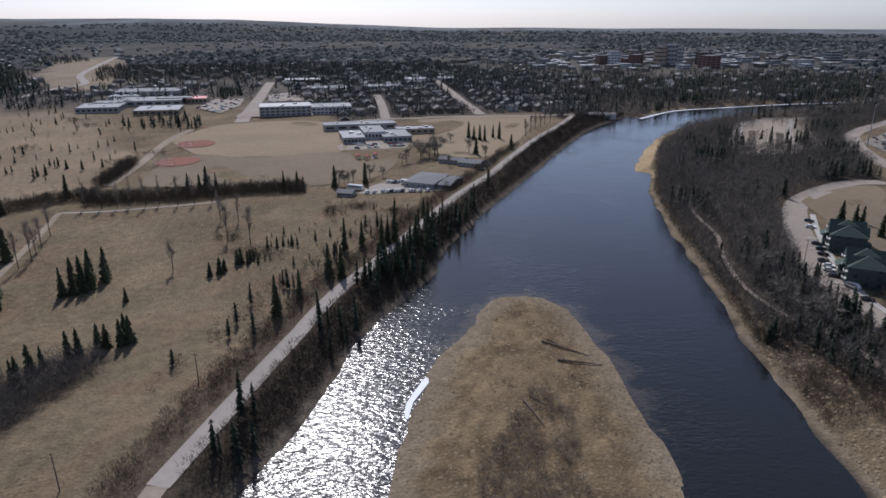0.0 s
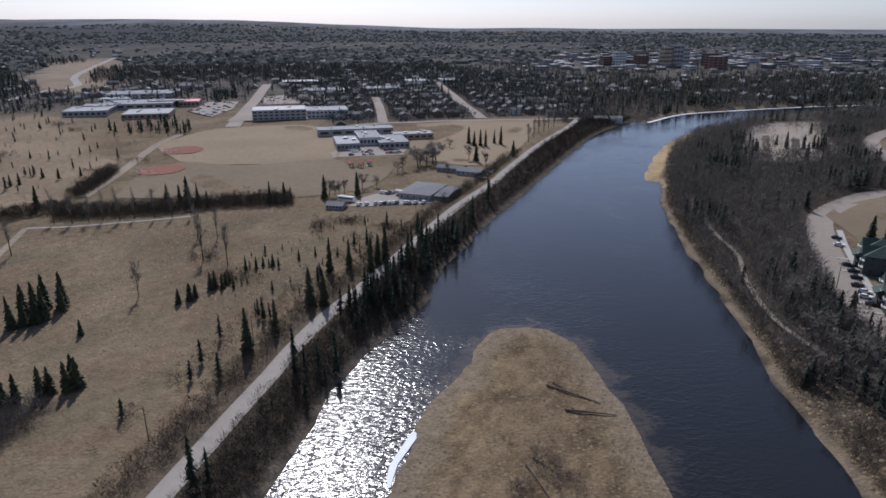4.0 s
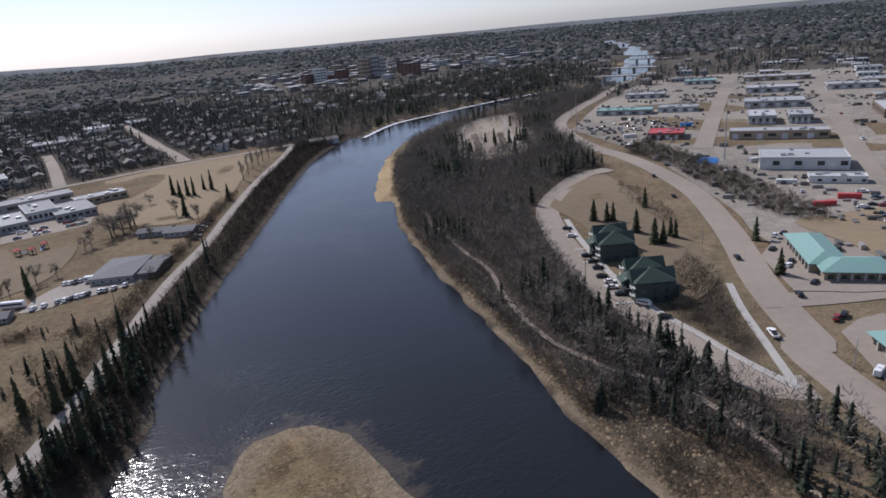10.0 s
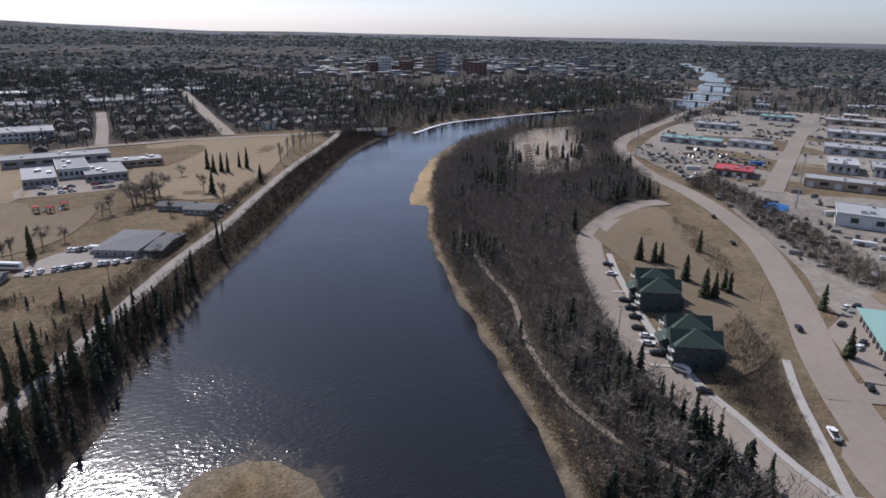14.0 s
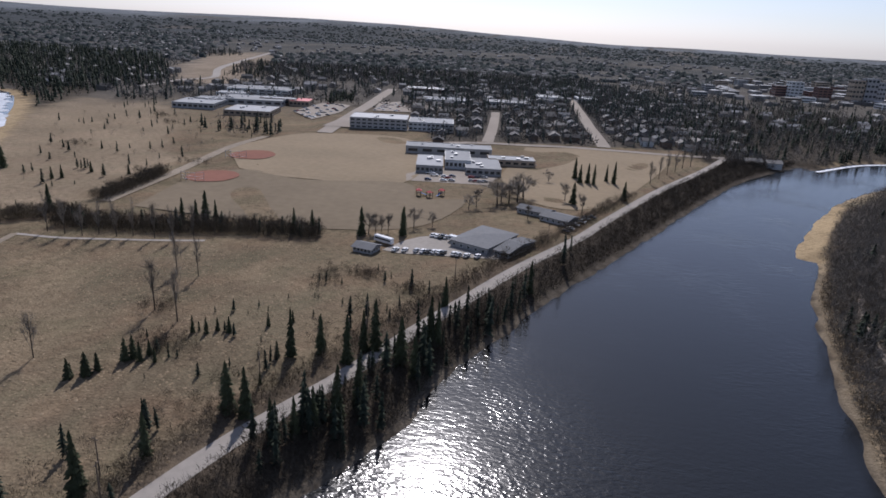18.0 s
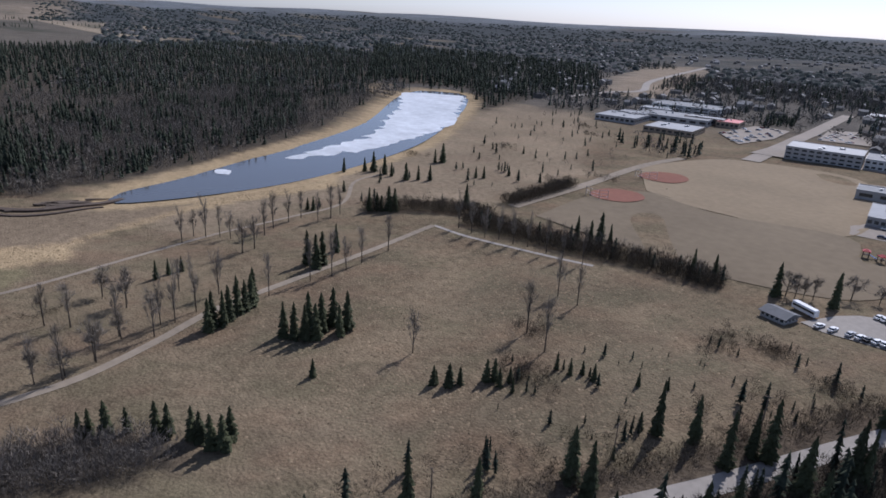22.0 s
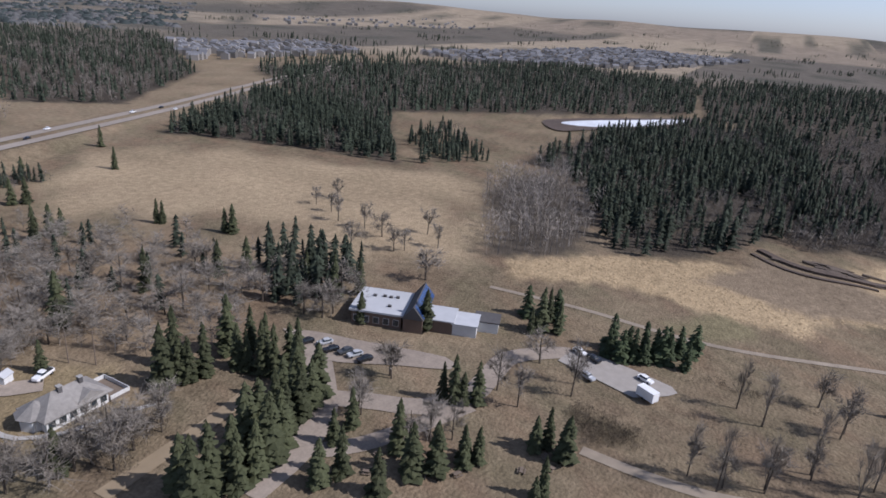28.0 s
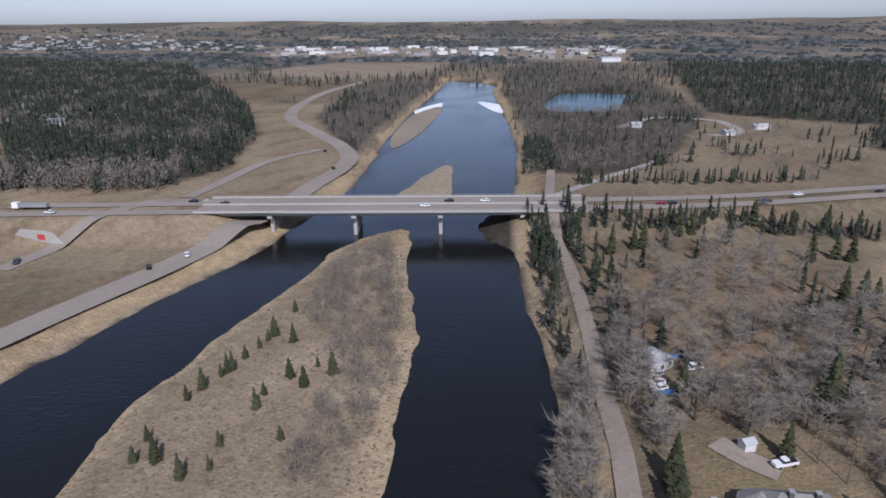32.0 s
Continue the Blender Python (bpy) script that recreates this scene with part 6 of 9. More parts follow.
def along(line, lo, hi, spacing, seed, y0=-999, y1=9999):
    """Uneven points in a strip beside a line: lo to hi metres to its left (negative: right)."""
    c = spline(line, spacing)
    d = np.gradient(c, axis=0)
    d /= np.linalg.norm(d, axis=1)[:, None]
    nr = np.stack([-d[:, 1], d[:, 0]], -1)
    r = np.random.RandomState(seed)
    out = []
    for off in np.arange(min(lo, hi), max(lo, hi), spacing):
        out.append(c + nr * (off + r.uniform(0, spacing, (len(c), 1))) + d * r.uniform(-0.7, 0.7, (len(c), 1)) * spacing)
    p = np.vstack(out)
    return p[(p[:, 1] > y0) & (p[:, 1] < y1) & (r.rand(len(p)) < 0.85)]


def woods(name, poly, spacing, spruce, h0, h1, seed, label, near=False, holes=(), lines=(), bare_mat="wood_far", bh=(7, 12), shape=None, glade=None):
    pts = clear(scatter(poly, spacing, seed, holes, 4 if near else 6), lines, 1.3 if name.startswith("east") else 3.6)
    r = np.random.RandomState(seed + 100)
    pts = clear(pts, WIDE, 9, False)
    if glade is not None:
        pts = pts[r.rand(len(pts)) < 0.05 + 0.95 * smooth(-30, 6, signed(glade, pts[:, 0], pts[:, 1]) + 14 * waves2(pts[:, 0], pts[:, 1], 45, 5))]
    tone = waves2(pts[:, 0], pts[:, 1], 110, seed) + 0.8 * waves2(pts[:, 0], pts[:, 1], 36, seed + 50) + r.normal(0, 0.42, len(pts))
    pick = tone < np.quantile(tone, min(max(spruce, 0.0), 1.0)) if spruce > 0 else np.zeros(len(pts), bool)
    forest(name + "_spruces", pts[pick], h0, h1, SPR_T if near else SPR_FAR, M["spruce_far"], "dark spruces in " + label, 1.3, "woods", seed)
    forest(name + "_bare_trees", pts[~pick], bh[0], bh[1], shape or (BARE_T if near else BARE_FAR), M[bare_mat], "leafless grey trees in " + label, 1.0, "woods", seed + 1)


ROADS = [spline(q, 10) for q in (ROAD_EAST, ROAD_APT, ROAD_WEST, PATH_EAST, HIGHWAY, RAMP_A, RAMP_B)]
WIDE = ROADS[:2]
woods("east_woods", WOOD_EAST, 3.2, 0.09, 8, 14, 1, "the riverside woods", True, (), ROADS, bh=(8, 13), glade=spline(CLEARING, 10, True))
woods("east_slope", [(104, 188), (112, 170), (117, 150), (122, 118), (124, 88), (142, 88), (148, 128), (153, 153), (147, 172), (140, 182), (120, 186)], 3.3, 0.3, 6, 13, 31, "the slope below the road", True, (), ROADS)
woods("bend_woods", WOOD_BEND, 6.5, 0.3, 9, 15, 2, "the woods at the river bend", False, (), ROADS)
forest("aspen_grove", clear(scatter(ASPENS, 3.4, 3, (), 16)), 7, 15, ASPEN_T, M["aspen"], "dense grove of pale leafless aspens", 1.0)
woods("mid_woods", SPRUCE_MID, 5.0, 0.6, 11, 18, 4, "the spruce woods by the meadow", True, (PONDW,))
woods("lagoon_woods", WOOD_LAGOON, 4.0, 0.2, 7, 14, 5, "the woods behind the lagoon", False, bare_mat="wood_far", bh=(5, 9))
woods("lagoon_back_woods", WOOD_LAGOON_N, 5.4, 0.22, 7, 13, 6, "the woods behind the lagoon", False, bh=(5, 9))
woods("back_woods", SPRUCE_BACK, 10.5, 0.74, 11, 17, 7, "the far spruce woods")
woods("left_woods", SPRUCE_LEFT, 5.2, 0.76, 10, 17, 8, "the spruce woods by the meadow", True)
woods("gap_woods", SPRUCE_GAP, 5.5, 0.8, 9, 15, 9, "the spruce stand by the meadow", True)
woods("ridge_woods", SPRUCE_RIDGE, 8.0, 0.7, 10, 17, 10, "the spruce woods on the ridge", False, (PONDW,))
woods("highway_woods", WOOD_HWY, 8.0, 0.55, 9, 16, 12, "the woods beside the highway", False, (), ROADS)
woods("northeast_woods", SPRUCE_NE, 6.0, 0.74, 8, 14, 13, "the hillside woods beyond the bridge", False, (BARE_FRONT,), ROADS)
woods("hillfoot_woods", BARE_FRONT, 4.4, 0.12, 8, 14, 25, "the bare woods at the foot of the hill", False, (), ROADS, bh=(9, 15))
woods("road_trees", ROAD_TREES, 3.6, -0.3, 9, 14, 26, "the strip beside the river road", True, (), ROADS[2:3], bh=(8, 12), shape=PARK_T, bare_mat="park_bark")
woods("garden_trees", GARDEN_TREES, 4.6, -0.1, 9, 13, 27, "the garden north of the farmhouse", True, (), ROADS[2:3], bh=(8, 12), shape=PARK_T, bare_mat="park_bark")
woods("bare_woods_bend", BARE_NE, 4.8, 0.14, 7, 12, 14, "the bare woods beyond the bridge", False, (), ROADS, bh=(5, 9))
woods("bare_woods_gravel", BARE_NW, 5.6, 0.12, 7, 12, 15, "the bare woods round the gravel pit", False, (PONDB,), ROADS, bh=(5, 9))
woods("northwest_woods", SPRUCE_NW, 9.0, 0.7, 9, 16, 16, "the spruce woods beyond the highway", False, (), ROADS)
woods("highway_hedge", SPRUCE_ROW_NW, 4.5, 0.9, 6, 10, 17, "the hedge beside the highway", False, (), ROADS)
woods("north_park", PARK_NW, 7.2, 0.1, 8, 13, 18, "the open park north of the house", True, (), ROADS, bh=(8, 13), shape=PARK_T, bare_mat="park_bark")
woods("north_bank", BANK_NW, 3.8, 0.5, 8, 15, 19, "the steep river bank", True, (), ROADS[2:3])
nb = clear(np.vstack([along(ROAD_WEST[:6], 3, 11, 3.6, 56, -160, -35), along(ROAD_WEST[:6], -11, -3, 3.6, 57, -160, -20)]), ROADS[2:3], 4)
forest("north_road_spruces", nb[np.random.RandomState(9).rand(len(nb)) < 0.42], 7, 14, SPR_T, M["spruce_far"], "dark spruces along both sides of the river road", 1.05, "woods", 56)
woods("near_bank", BANK_NEAR, 2.9, -0.3, 8, 14, 20, "the river bank beside the road", True, (), ROADS[2:3], bh=(8, 12), shape=PARK_T, bare_mat="park_bark")
woods("lodge_park", PARK_LODGE, 7.2, 0.2, 9, 14, 21, "the park near the lodge", True, (HOUSE_YARD,), bh=(8, 13), shape=PARK_T, bare_mat="park_bark")
woods("lodge_spruce", SPRUCE_LODGE, 4.5, 0.65, 11, 17, 22, "the stand behind the lodge", True)
for nm, poly, sp, h, lab in (("field_brush", BRUSH_FIELD, 1.6, (4, 7), "low bare brush in the dry field"), ("park_brush", BRUSH_PARK, 0.95, (1.8, 3.2), "low bare brush by the track"), ("apartment_brush", BRUSH_APT, 2.2, (3, 6), "bare brush below the apartments"),
        ("road_brush", BRUSH_ROAD_E, 2.1, (3, 6), "bare brush along the road"), ("island_brush", ISLAND_BRUSH, 2.3, (2.5, 6.5), "dense bare willow brush on the island"), ("house_brush", BRUSH_HOUSE, 2.4, (4, 7), "bare brush beside the farmhouse")):
    bp_ = clear(scatter(poly, sp, 31), ROADS, 6)
    if nm == "island_brush":
        bp_ = bp_[waves2(bp_[:, 0], bp_[:, 1], 17, 32) + 0.5 * waves2(bp_[:, 0], bp_[:, 1], 7, 33) > -0.55]
    forest(nm, bp_, h[0], h[1], BRUSH_T, M["brush_grey" if nm in ("island_brush", "field_brush") else "brush"], lab, 0.7, "brush", 31)


sl = clear(scatter([(116, 215), (120, 186), (128, 172), (142, 172), (146, 200), (147, 228), (140, 255), (126, 245)], 3.9, 55), ROADS[:4], 2.2)
forest("slope_spruces", sl[np.random.RandomState(2).rand(len(sl)) < 0.62], 6, 13, SPR_T, M["spruce_far"], "dark spruces on the slope below the apartments", 1.05, "woods", 55)
lb = scatter([(222, 285), (232, 288), (250, 325), (260, 362), (248, 352), (236, 322)], 2.4, 58)
forest("lawn_brush", lb[waves2(lb[:, 0], lb[:, 1], 12, 4) > -0.2], 2, 5, BRUSH_T, M["brush"], "patches of bare brush on the dry lawn", 0.8, "brush", 58)
eb = along(BANK_EAST[10:17], -26, -4, 1.8, 45, 140)
eb = eb[waves2(eb[:, 0], eb[:, 1], 20, 46) > -0.55]
forest("east_bank_brush", clear(eb, ROADS[:4], 2.6), 2, 5, BRUSH_T, M["brush"], "bare willow brush along the east bank", 0.7, "brush", 45)
BRUSH_S = [crown_template(r0, 40, 0.14, 0.55, 0.014, 0.017, 0.28) for _ in range(7)]
forest("east_understory", clear(scatter(WOOD_EAST, 3.3, 47, (CLEARING,)), ROADS[:4], 5), 2, 4.5, BRUSH_S, M["brush_pale"], "bare brush under the riverside trees", 0.7, "brush", 47)
forest("lagoon_understory", clear(scatter(WOOD_LAGOON, 5.5, 48)), 2.5, 5, BRUSH_S, M["brush_pale"], "bare brush under the woods behind the lagoon", 0.9, "brush", 48)
woods("pasture", PASTURE, 17, 0.55, 4, 9, 28, "the rough pasture near the lagoon", True, (LAGOON, BALL_N, BALL_S), bh=(4, 8))
for k, (x, y) in enumerate(BUSHES):
    q = np.random.RandomState(k).normal(0, 1, (26, 2)) * (6, 3.5) + (x, y)
    forest("thicket", q, 2, 4.5, BRUSH_T, M["brush"], "dense round thicket in the rough pasture", 0.9, "brush", k)
# strip between the river road and the water, and the verge on its field side
strip_pts = clear(scatter(ROAD_WEST[7:] + BANK_WEST[12:24][::-1], 1.6, 41), ROADS[2:3], 4.6)
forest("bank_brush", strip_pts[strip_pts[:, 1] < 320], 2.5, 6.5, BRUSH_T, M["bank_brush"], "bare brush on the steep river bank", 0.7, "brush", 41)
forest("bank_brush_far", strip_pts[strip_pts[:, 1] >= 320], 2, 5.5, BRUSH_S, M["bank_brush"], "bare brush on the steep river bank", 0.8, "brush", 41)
st = strip_pts[(strip_pts[:, 1] < 400)]
forest("bank_spruces", st[np.random.RandomState(5).rand(len(st)) < np.where(st[:, 1] < 225, 0.05, np.where(st[:, 1] < 330, 0.24, 0.05)) * (0.55 + 0.6 * waves2(st[:, 0], st[:, 1], 45, 13))], 5, 16, SPR_T, M["spruce_far"], "dark spruces crowding the steep river bank", 0.85, "woods", 42)
v2 = clear(along(ROAD_WEST, 12, 26, 2.6, 44, 150, 330), ROADS[2:3], 4.4)
v2 = v2[waves2(v2[:, 0], v2[:, 1], 26, 12) > -0.1]
forest("field_edge_brush", v2, 1.5, 4.5, BRUSH_T, M["brush"], "patchy bare brush at the edge of the field", 0.75, "brush", 44)
forest("field_edge_spruces", v2[3::11], 4, 10, SPR_T, M["spruce_far"], "young spruces at the edge of the field", 1.0, "woods", 49)
verge = clear(along(ROAD_WEST, 3, 12, 1.6, 43, 110, 520), ROADS[2:3], 4.8)
forest("verge_brush", verge, 2, 5.5, BRUSH_T, M["brush"], "bare brush on the verge of the river road", 0.7, "brush", 43)
for nm, line, lo, hi, lab in (("field_hedge", HEDGE_LINE, -4, 9, "bare hedge along the edge of the field"), ("ball_hedge", HEDGE_BALL, -4, 4, "bare hedge beside the ball field"), ("corner_hedge", HEDGE_CORNER, -4, 5, "bare hedge at the corner of the field")):
    p = along(line, lo, hi, 1.25, 51)
    forest(nm, p, 3.5, 7.5, BRUSH_T, M["brush"], lab, 0.7, "brush", 51)
p = along(HEDGE_LINE, -3, 6, 5, 52)
forest("hedge_trees", p[::2], 7, 11, BARE_T, M["wood_far"], "leafless trees in the field hedge", 1.0, "woods", 52)
forest("hedge_spruces", p[1::3], 6, 11, SPR_T, M["spruce_far"], "dark spruces in the field hedge", 1.1, "woods", 53)

HWY_ROW = [(-62, -128), (-77, -138), (-93, -144), (-113, -142), (-135, -148), (-152, -149), (-174, -145), (-203, -141)]
hr = along(HWY_ROW, -3, 5, 3.2, 66)
hr = hr[waves2(hr[:, 0], hr[:, 1], 24, 67) > -0.35]
forest("highway_row_spruces", hr, 6, 12, SPR_T, M["spruce_far"], "dark spruces in a row before the highway", 1.1, "woods", 66)
forest("highway_row_brush", along(HWY_ROW, -6, 8, 3.6, 68), 3, 6, BRUSH_S, M["brush_grey"], "bare brush between the spruces before the highway", 0.8, "brush", 68)
nc = scatter([(-62, -262), (-84, -268), (-84, -350), (-66, -362)], 4.2, 69)
forest("riverside_spruces", nc, 8, 14, SPR_FAR, M["spruce_far"], "dense dark spruces on the bank beyond the bridge", 1.2, "woods", 69)
nd = np.vstack([np.random.RandomState(70 + k).normal(0, 4, (7, 2)) + q for k, q in enumerate(((-150, -290), (-206, -345), (-210, -320), (-270, -310), (-95, -237)))])
forest("meadow_spruce_groups", nd, 6, 11, SPR_FAR, M["spruce_far"], "small groups of dark spruces beyond the highway", 1.2, "woods", 71)
rs = np.random.RandomState(63)
for x, y, sx, sy, n, h, nm in ((-81, 259, 7, 5, 90, (1.5, 4), "field_thicket"), (-46, 333, 6, 3, 50, (2, 4), "field_thicket"), (-59, 326, 4, 9, 60, (1.5, 4), "field_thicket"), (-26, 325, 6, 4, 50, (1.5, 3.5), "field_thicket"), (-98, 281, 4, 4, 30, (2, 5), "field_thicket"), (-194, 163, 2, 12, 80, (0.8, 1.8), "ditch_brush")):
    q = rs.normal(0, 1, (n, 2)) * (sx, sy) * 0.7 + (x, y)
    forest(nm, q, h[0], h[1], BRUSH_T, M["brush"], "patch of bare shrubs in the dry grass", 0.8, "brush", n)
yp = scatter([(-92, 236), (-88, 268), (-60, 330), (-30, 345), (-12, 335), (-22, 300), (-34, 268), (-44, 240)], 7.5, 64)
forest("field_young_spruces", yp[rs.rand(len(yp)) < 0.55], 1.5, 5, SPR_T, M["spruce_far"], "scattered young spruces in the hummocky field", 1.2, "woods", 65)

# ---- buildings ----
def gz(x, y):
    return float(ground_at(x, y))


def block(name, label, category, x, y, w, d, rot, h, wall="wall_grey", roof="roof_grey", floors=1, bays=6, group="", doors=0, units=2, parapet=0.35, z=None, seed=1, wing=True):
    """A flat-roofed building: walls, roof with a raised rim, windows, doors and roof units."""
    r = np.random.RandomState(seed)
    t = thing(name, x, y, gz(x, y) if z is None else z, rot, label, category, group)
    a, b = w / 2, d / 2
    part("wall", box("walls", M[wall], -a, a, -b, b, -0.6, h - 0.3), t)
    rf = part("roof", box("roof", M[roof], -a - 0.15, a + 0.15, -b - 0.15, b + 0.15, h - 0.3, h), t)
    if parapet:
        part("roof_rim", boxes("roof_rim", M[wall], [(-a - 0.2, a + 0.2, -b - 0.2, -b + 0.15, h, h + parapet), (-a - 0.2, a + 0.2, b - 0.15, b + 0.2, h, h + parapet), (-a - 0.2, -a + 0.15, -b + 0.15, b - 0.15, h, h + parapet), (a - 0.15, a + 0.2, -b + 0.15, b - 0.15, h, h + parapet)]), rf)
    for k in range(units):
        ux, uy, s = r.uniform(-a * 0.7, a * 0.7), r.uniform(-b * 0.7, b * 0.7), r.uniform(0.8, 1.7)
        part("roof_unit", box("roof_unit", M["metal"], ux - s, ux + s, uy - s * 0.7, uy + s * 0.7, h + 0.002, h + r.uniform(0.8, 1.5)), t, "boxy metal roof unit")
    fh = (h - 0.6) / floors
    for long, half, n, turn in ((w, b, bays, 0), (d, a, max(1, int(bays * d / max(w, 1))), 90)) if bays else ():
        pitch = long / n
        wide = 0.45 if bays == 1 else 0.32
        pane = box("window_pane", M["glass"], -pitch * wide, pitch * wide, -0.06, 0.06, 0, fh * 0.42)
        for f in range(floors):
            for k in range(n):
                for s in (-1, 1):
                    if turn == 0 and s < 0 and f == 0 and doors and k % 2 == 0:
                        continue
                    c = -long / 2 + (k + 0.5) * pitch
                    pos = pose(c, s * half, f * fh + fh * 0.38, 0, 0, 0) if turn == 0 else pose(s * half, c, f * fh + fh * 0.38, 0, 0, 90)
                    part("window", pane, t, "", pos)
    if doors:
        pitch = w / bays
        dm = box("loading_door", M["wall_white"], -min(2.0, pitch * 0.4), min(2.0, pitch * 0.4), -0.1, 0.1, 0, min(4.0, h * 0.7))
        for k in range(0, bays, 2):
            part("loading_door", dm, t, "pale overhead door", pose(-w / 2 + (k + 0.5) * pitch, -d / 2, 0))
    return t


def hip_mesh(name, mat, w, d, z, rise, over=0.6, gable=False):
    a, b = w / 2 + over, d / 2 + over
    k = 0 if gable else min(a, b)
    v = [(-a, -b, z), (a, -b, z), (a, b, z), (-a, b, z), (-a + k, 0, z + rise), (a - k, 0, z + rise), (-a, -b, z - 0.22), (a, -b, z - 0.22), (a, b, z - 0.22), (-a, b, z - 0.22)]
    f = [(0, 1, 5, 4), (2, 3, 4, 5), (1, 2, 5), (3, 0, 4), (9, 8, 7, 6), (0, 6, 7, 1), (1, 7, 8, 2), (2, 8, 9, 3), (3, 9, 6, 0)]
    return mesh_data(name, v, f, mat)


def windows_on(t, w, d, z0, floors, fh, n, ww, wh, sides=("s", "n", "e", "w"), mat="glass", edge_mat="wall_white"):
    """Framed windows in rows on the named sides."""
    fm = box("frame", M[edge_mat], -ww / 2 - 0.12, ww / 2 + 0.12, -0.05, 0.05, -0.12, wh + 0.12)
    pm = box("pane", M[mat], -ww / 2, ww / 2, -0.07, 0.07, 0, wh)
    for s in sides:
        long = w if s in "sn" else d
        m = n if s in "sn" else max(1, round(n * d / w))
        for f in range(floors):
            for k in range(m):
                c = -long / 2 + (k + 0.5) * long / m
                z = z0 + f * fh
                pos = {"s": pose(c, -d / 2, z), "n": pose(c, d / 2, z), "e": pose(w / 2, c, z, 0, 0, 90), "w": pose(-w / 2, c, z, 0, 0, 90)}[s]
                wn_ = part("window", fm, t, "", pos)
                part("pane", pm, wn_)


# school, offices and garages across the river road
for k, (x, y, w, d, rot, h) in enumerate(BLD_SCHOOL):
    w2, d2 = ((18, 38), (18, 36), (24, 38), (66, 20), (34, 16))[k]
    block("school_wing", "low school wing with grey walls and flat grey roof", "school", x, y, w2, d2, 14, (5, 6.5, 5, 5.5, 4.5)[k], ("wall_grey", "wall_white", "wall_grey", "wall_grey", "wall_tan")[k], "roof_grey", 1, 6, "school wings", 0, 4, seed=k)
for k, (x, y, w, d, rot, h) in enumerate(BLD_COLLEGE):
    block("college_wing", "sprawling low college wing with flat grey roof", "college", x, y, min(w, 80), min(d, 45), 14, h, ("wall_grey", "wall_grey", "wall_tan", "wall_white")[k], "roof_grey", 1 + (k == 3), 8, "college wings", 0, 6, seed=20 + k)
block("college_hall", "college hall with a bright red roof", "college", -300, 800, 22, 30, 14, 6, "wall_tan", "roof_red", 1, 5, "college wings")
for k, (dx, dy, w, d) in enumerate(((-30, -20, 30, 22), (28, 24, 40, 18), (-40, 40, 34, 22))):
    block("college_wing", "sprawling low college wing with flat grey roof", "college", -353 + dx, 770 + dy, w, d, 14, 7, ("wall_grey", "wall_brown", "wall_white")[k], "roof_grey", 1, 6, "college wings", seed=30 + k)
for k, (x, y, w, d, rot, h) in enumerate(BLD_OFFICE):
    block("office_building", ("long pale three-storey office block" if k == 0 else "low white commercial building with flat roof"), "office", x, y, min(w * 1.3, 56), min(d, 34), 14, h, ("wall_grey", "wall_white", "wall_brick", "wall_white", "wall_white", "wall_grey", "wall_white")[k], "roof_grey" if k % 2 else "roof_white", 3 if k == 0 else 2 if k == 1 else 1, 10, "town offices", 0, 4, seed=40 + k)
for k, (x, y, w, d, rot, h) in enumerate(BLD_GARAGE):
    t = thing("garage" if k < 2 else "cottage" if k < 4 else "shed", x, y, gz(x, y), (-20, -22, -24, -20, -10)[k], ("wide bus garage with a low grey roof", "narrow grey workshop beside the garage", "low grey cottage by the river road", "low grey cottage behind bare trees", "grey rounded storage shed")[k], "garage" if k < 2 else "cottage" if k < 4 else "shed")
    ww, dd = ((19, 28), (7, 24), (16, 12), (18, 9), (9, 8))[k]
    part("wall", box("walls", M["wall_grey"], -ww / 2, ww / 2, -dd / 2, dd / 2, -0.5, h - 1.7), t)
    part("roof", hip_mesh("garage_roof", M["roof_slate"], ww, dd, h - 1.7, 1.4, 0.7, k != 0), t, "weathered grey shingle roof")
    windows_on(t, ww, dd, 0.9, 1, 3, 5, 1.2, 1.1)

# industrial park
KIND = {0: ("wall_white", "roof_white"), 1: ("wall_tan", "roof_white"), 2: ("wall_white", "roof_white"), 3: ("wall_grey", "roof_white"), 4: ("wall_grey", "roof_white"), 8: ("wall_brick", "roof_red"), 9: ("wall_grey", "roof_teal"), 12: ("wall_grey", "roof_teal"), 13: ("wall_brick", "roof_white"), 14: ("wall_brown", "roof_white"), 18: ("blue", "roof_white"), 7: ("wall_tan", "roof_white")}
SIZE = {0: (46, 26), 1: (64, 16), 2: (27, 9), 3: (20, 34), 4: (17, 28), 5: (50, 28), 6: (50, 26), 7: (72, 24), 8: (26, 24), 9: (52, 20), 10: (36, 20), 11: (42, 22), 12: (36, 24), 13: (56, 28), 14: (50, 24), 15: (46, 22), 16: (48, 24), 17: (30, 18), 18: (18, 12), 19: (28, 15)}
for k, (x, y, w, d, rot, h) in enumerate(BLD_INDUSTRY):
    wl, rf = KIND.get(k, ("wall_grey", "roof_grey" if k % 3 else "roof_white"))
    lab = {8: "long shed with a faded bright red metal roof", 9: "metal building with a teal green roof", 13: "long brick warehouse with a pale flat roof", 18: "small blue and white metal building", 0: "white corrugated warehouse with a pale flat roof", 1: "long tan warehouse with a pale flat roof"}.get(k, "metal-clad industrial building with a flat roof")
    rt = -48 if k not in (13, 14, 15, 16, 17, 18, 19) else 42 if k in (13, 14) else -48
    block("warehouse", lab, "warehouse", x, y, SIZE[k][0], SIZE[k][1], rt, h, wl, rf, 1, 8, "industrial buildings", 1, 5, seed=60 + k)
r = np.random.RandomState(77)
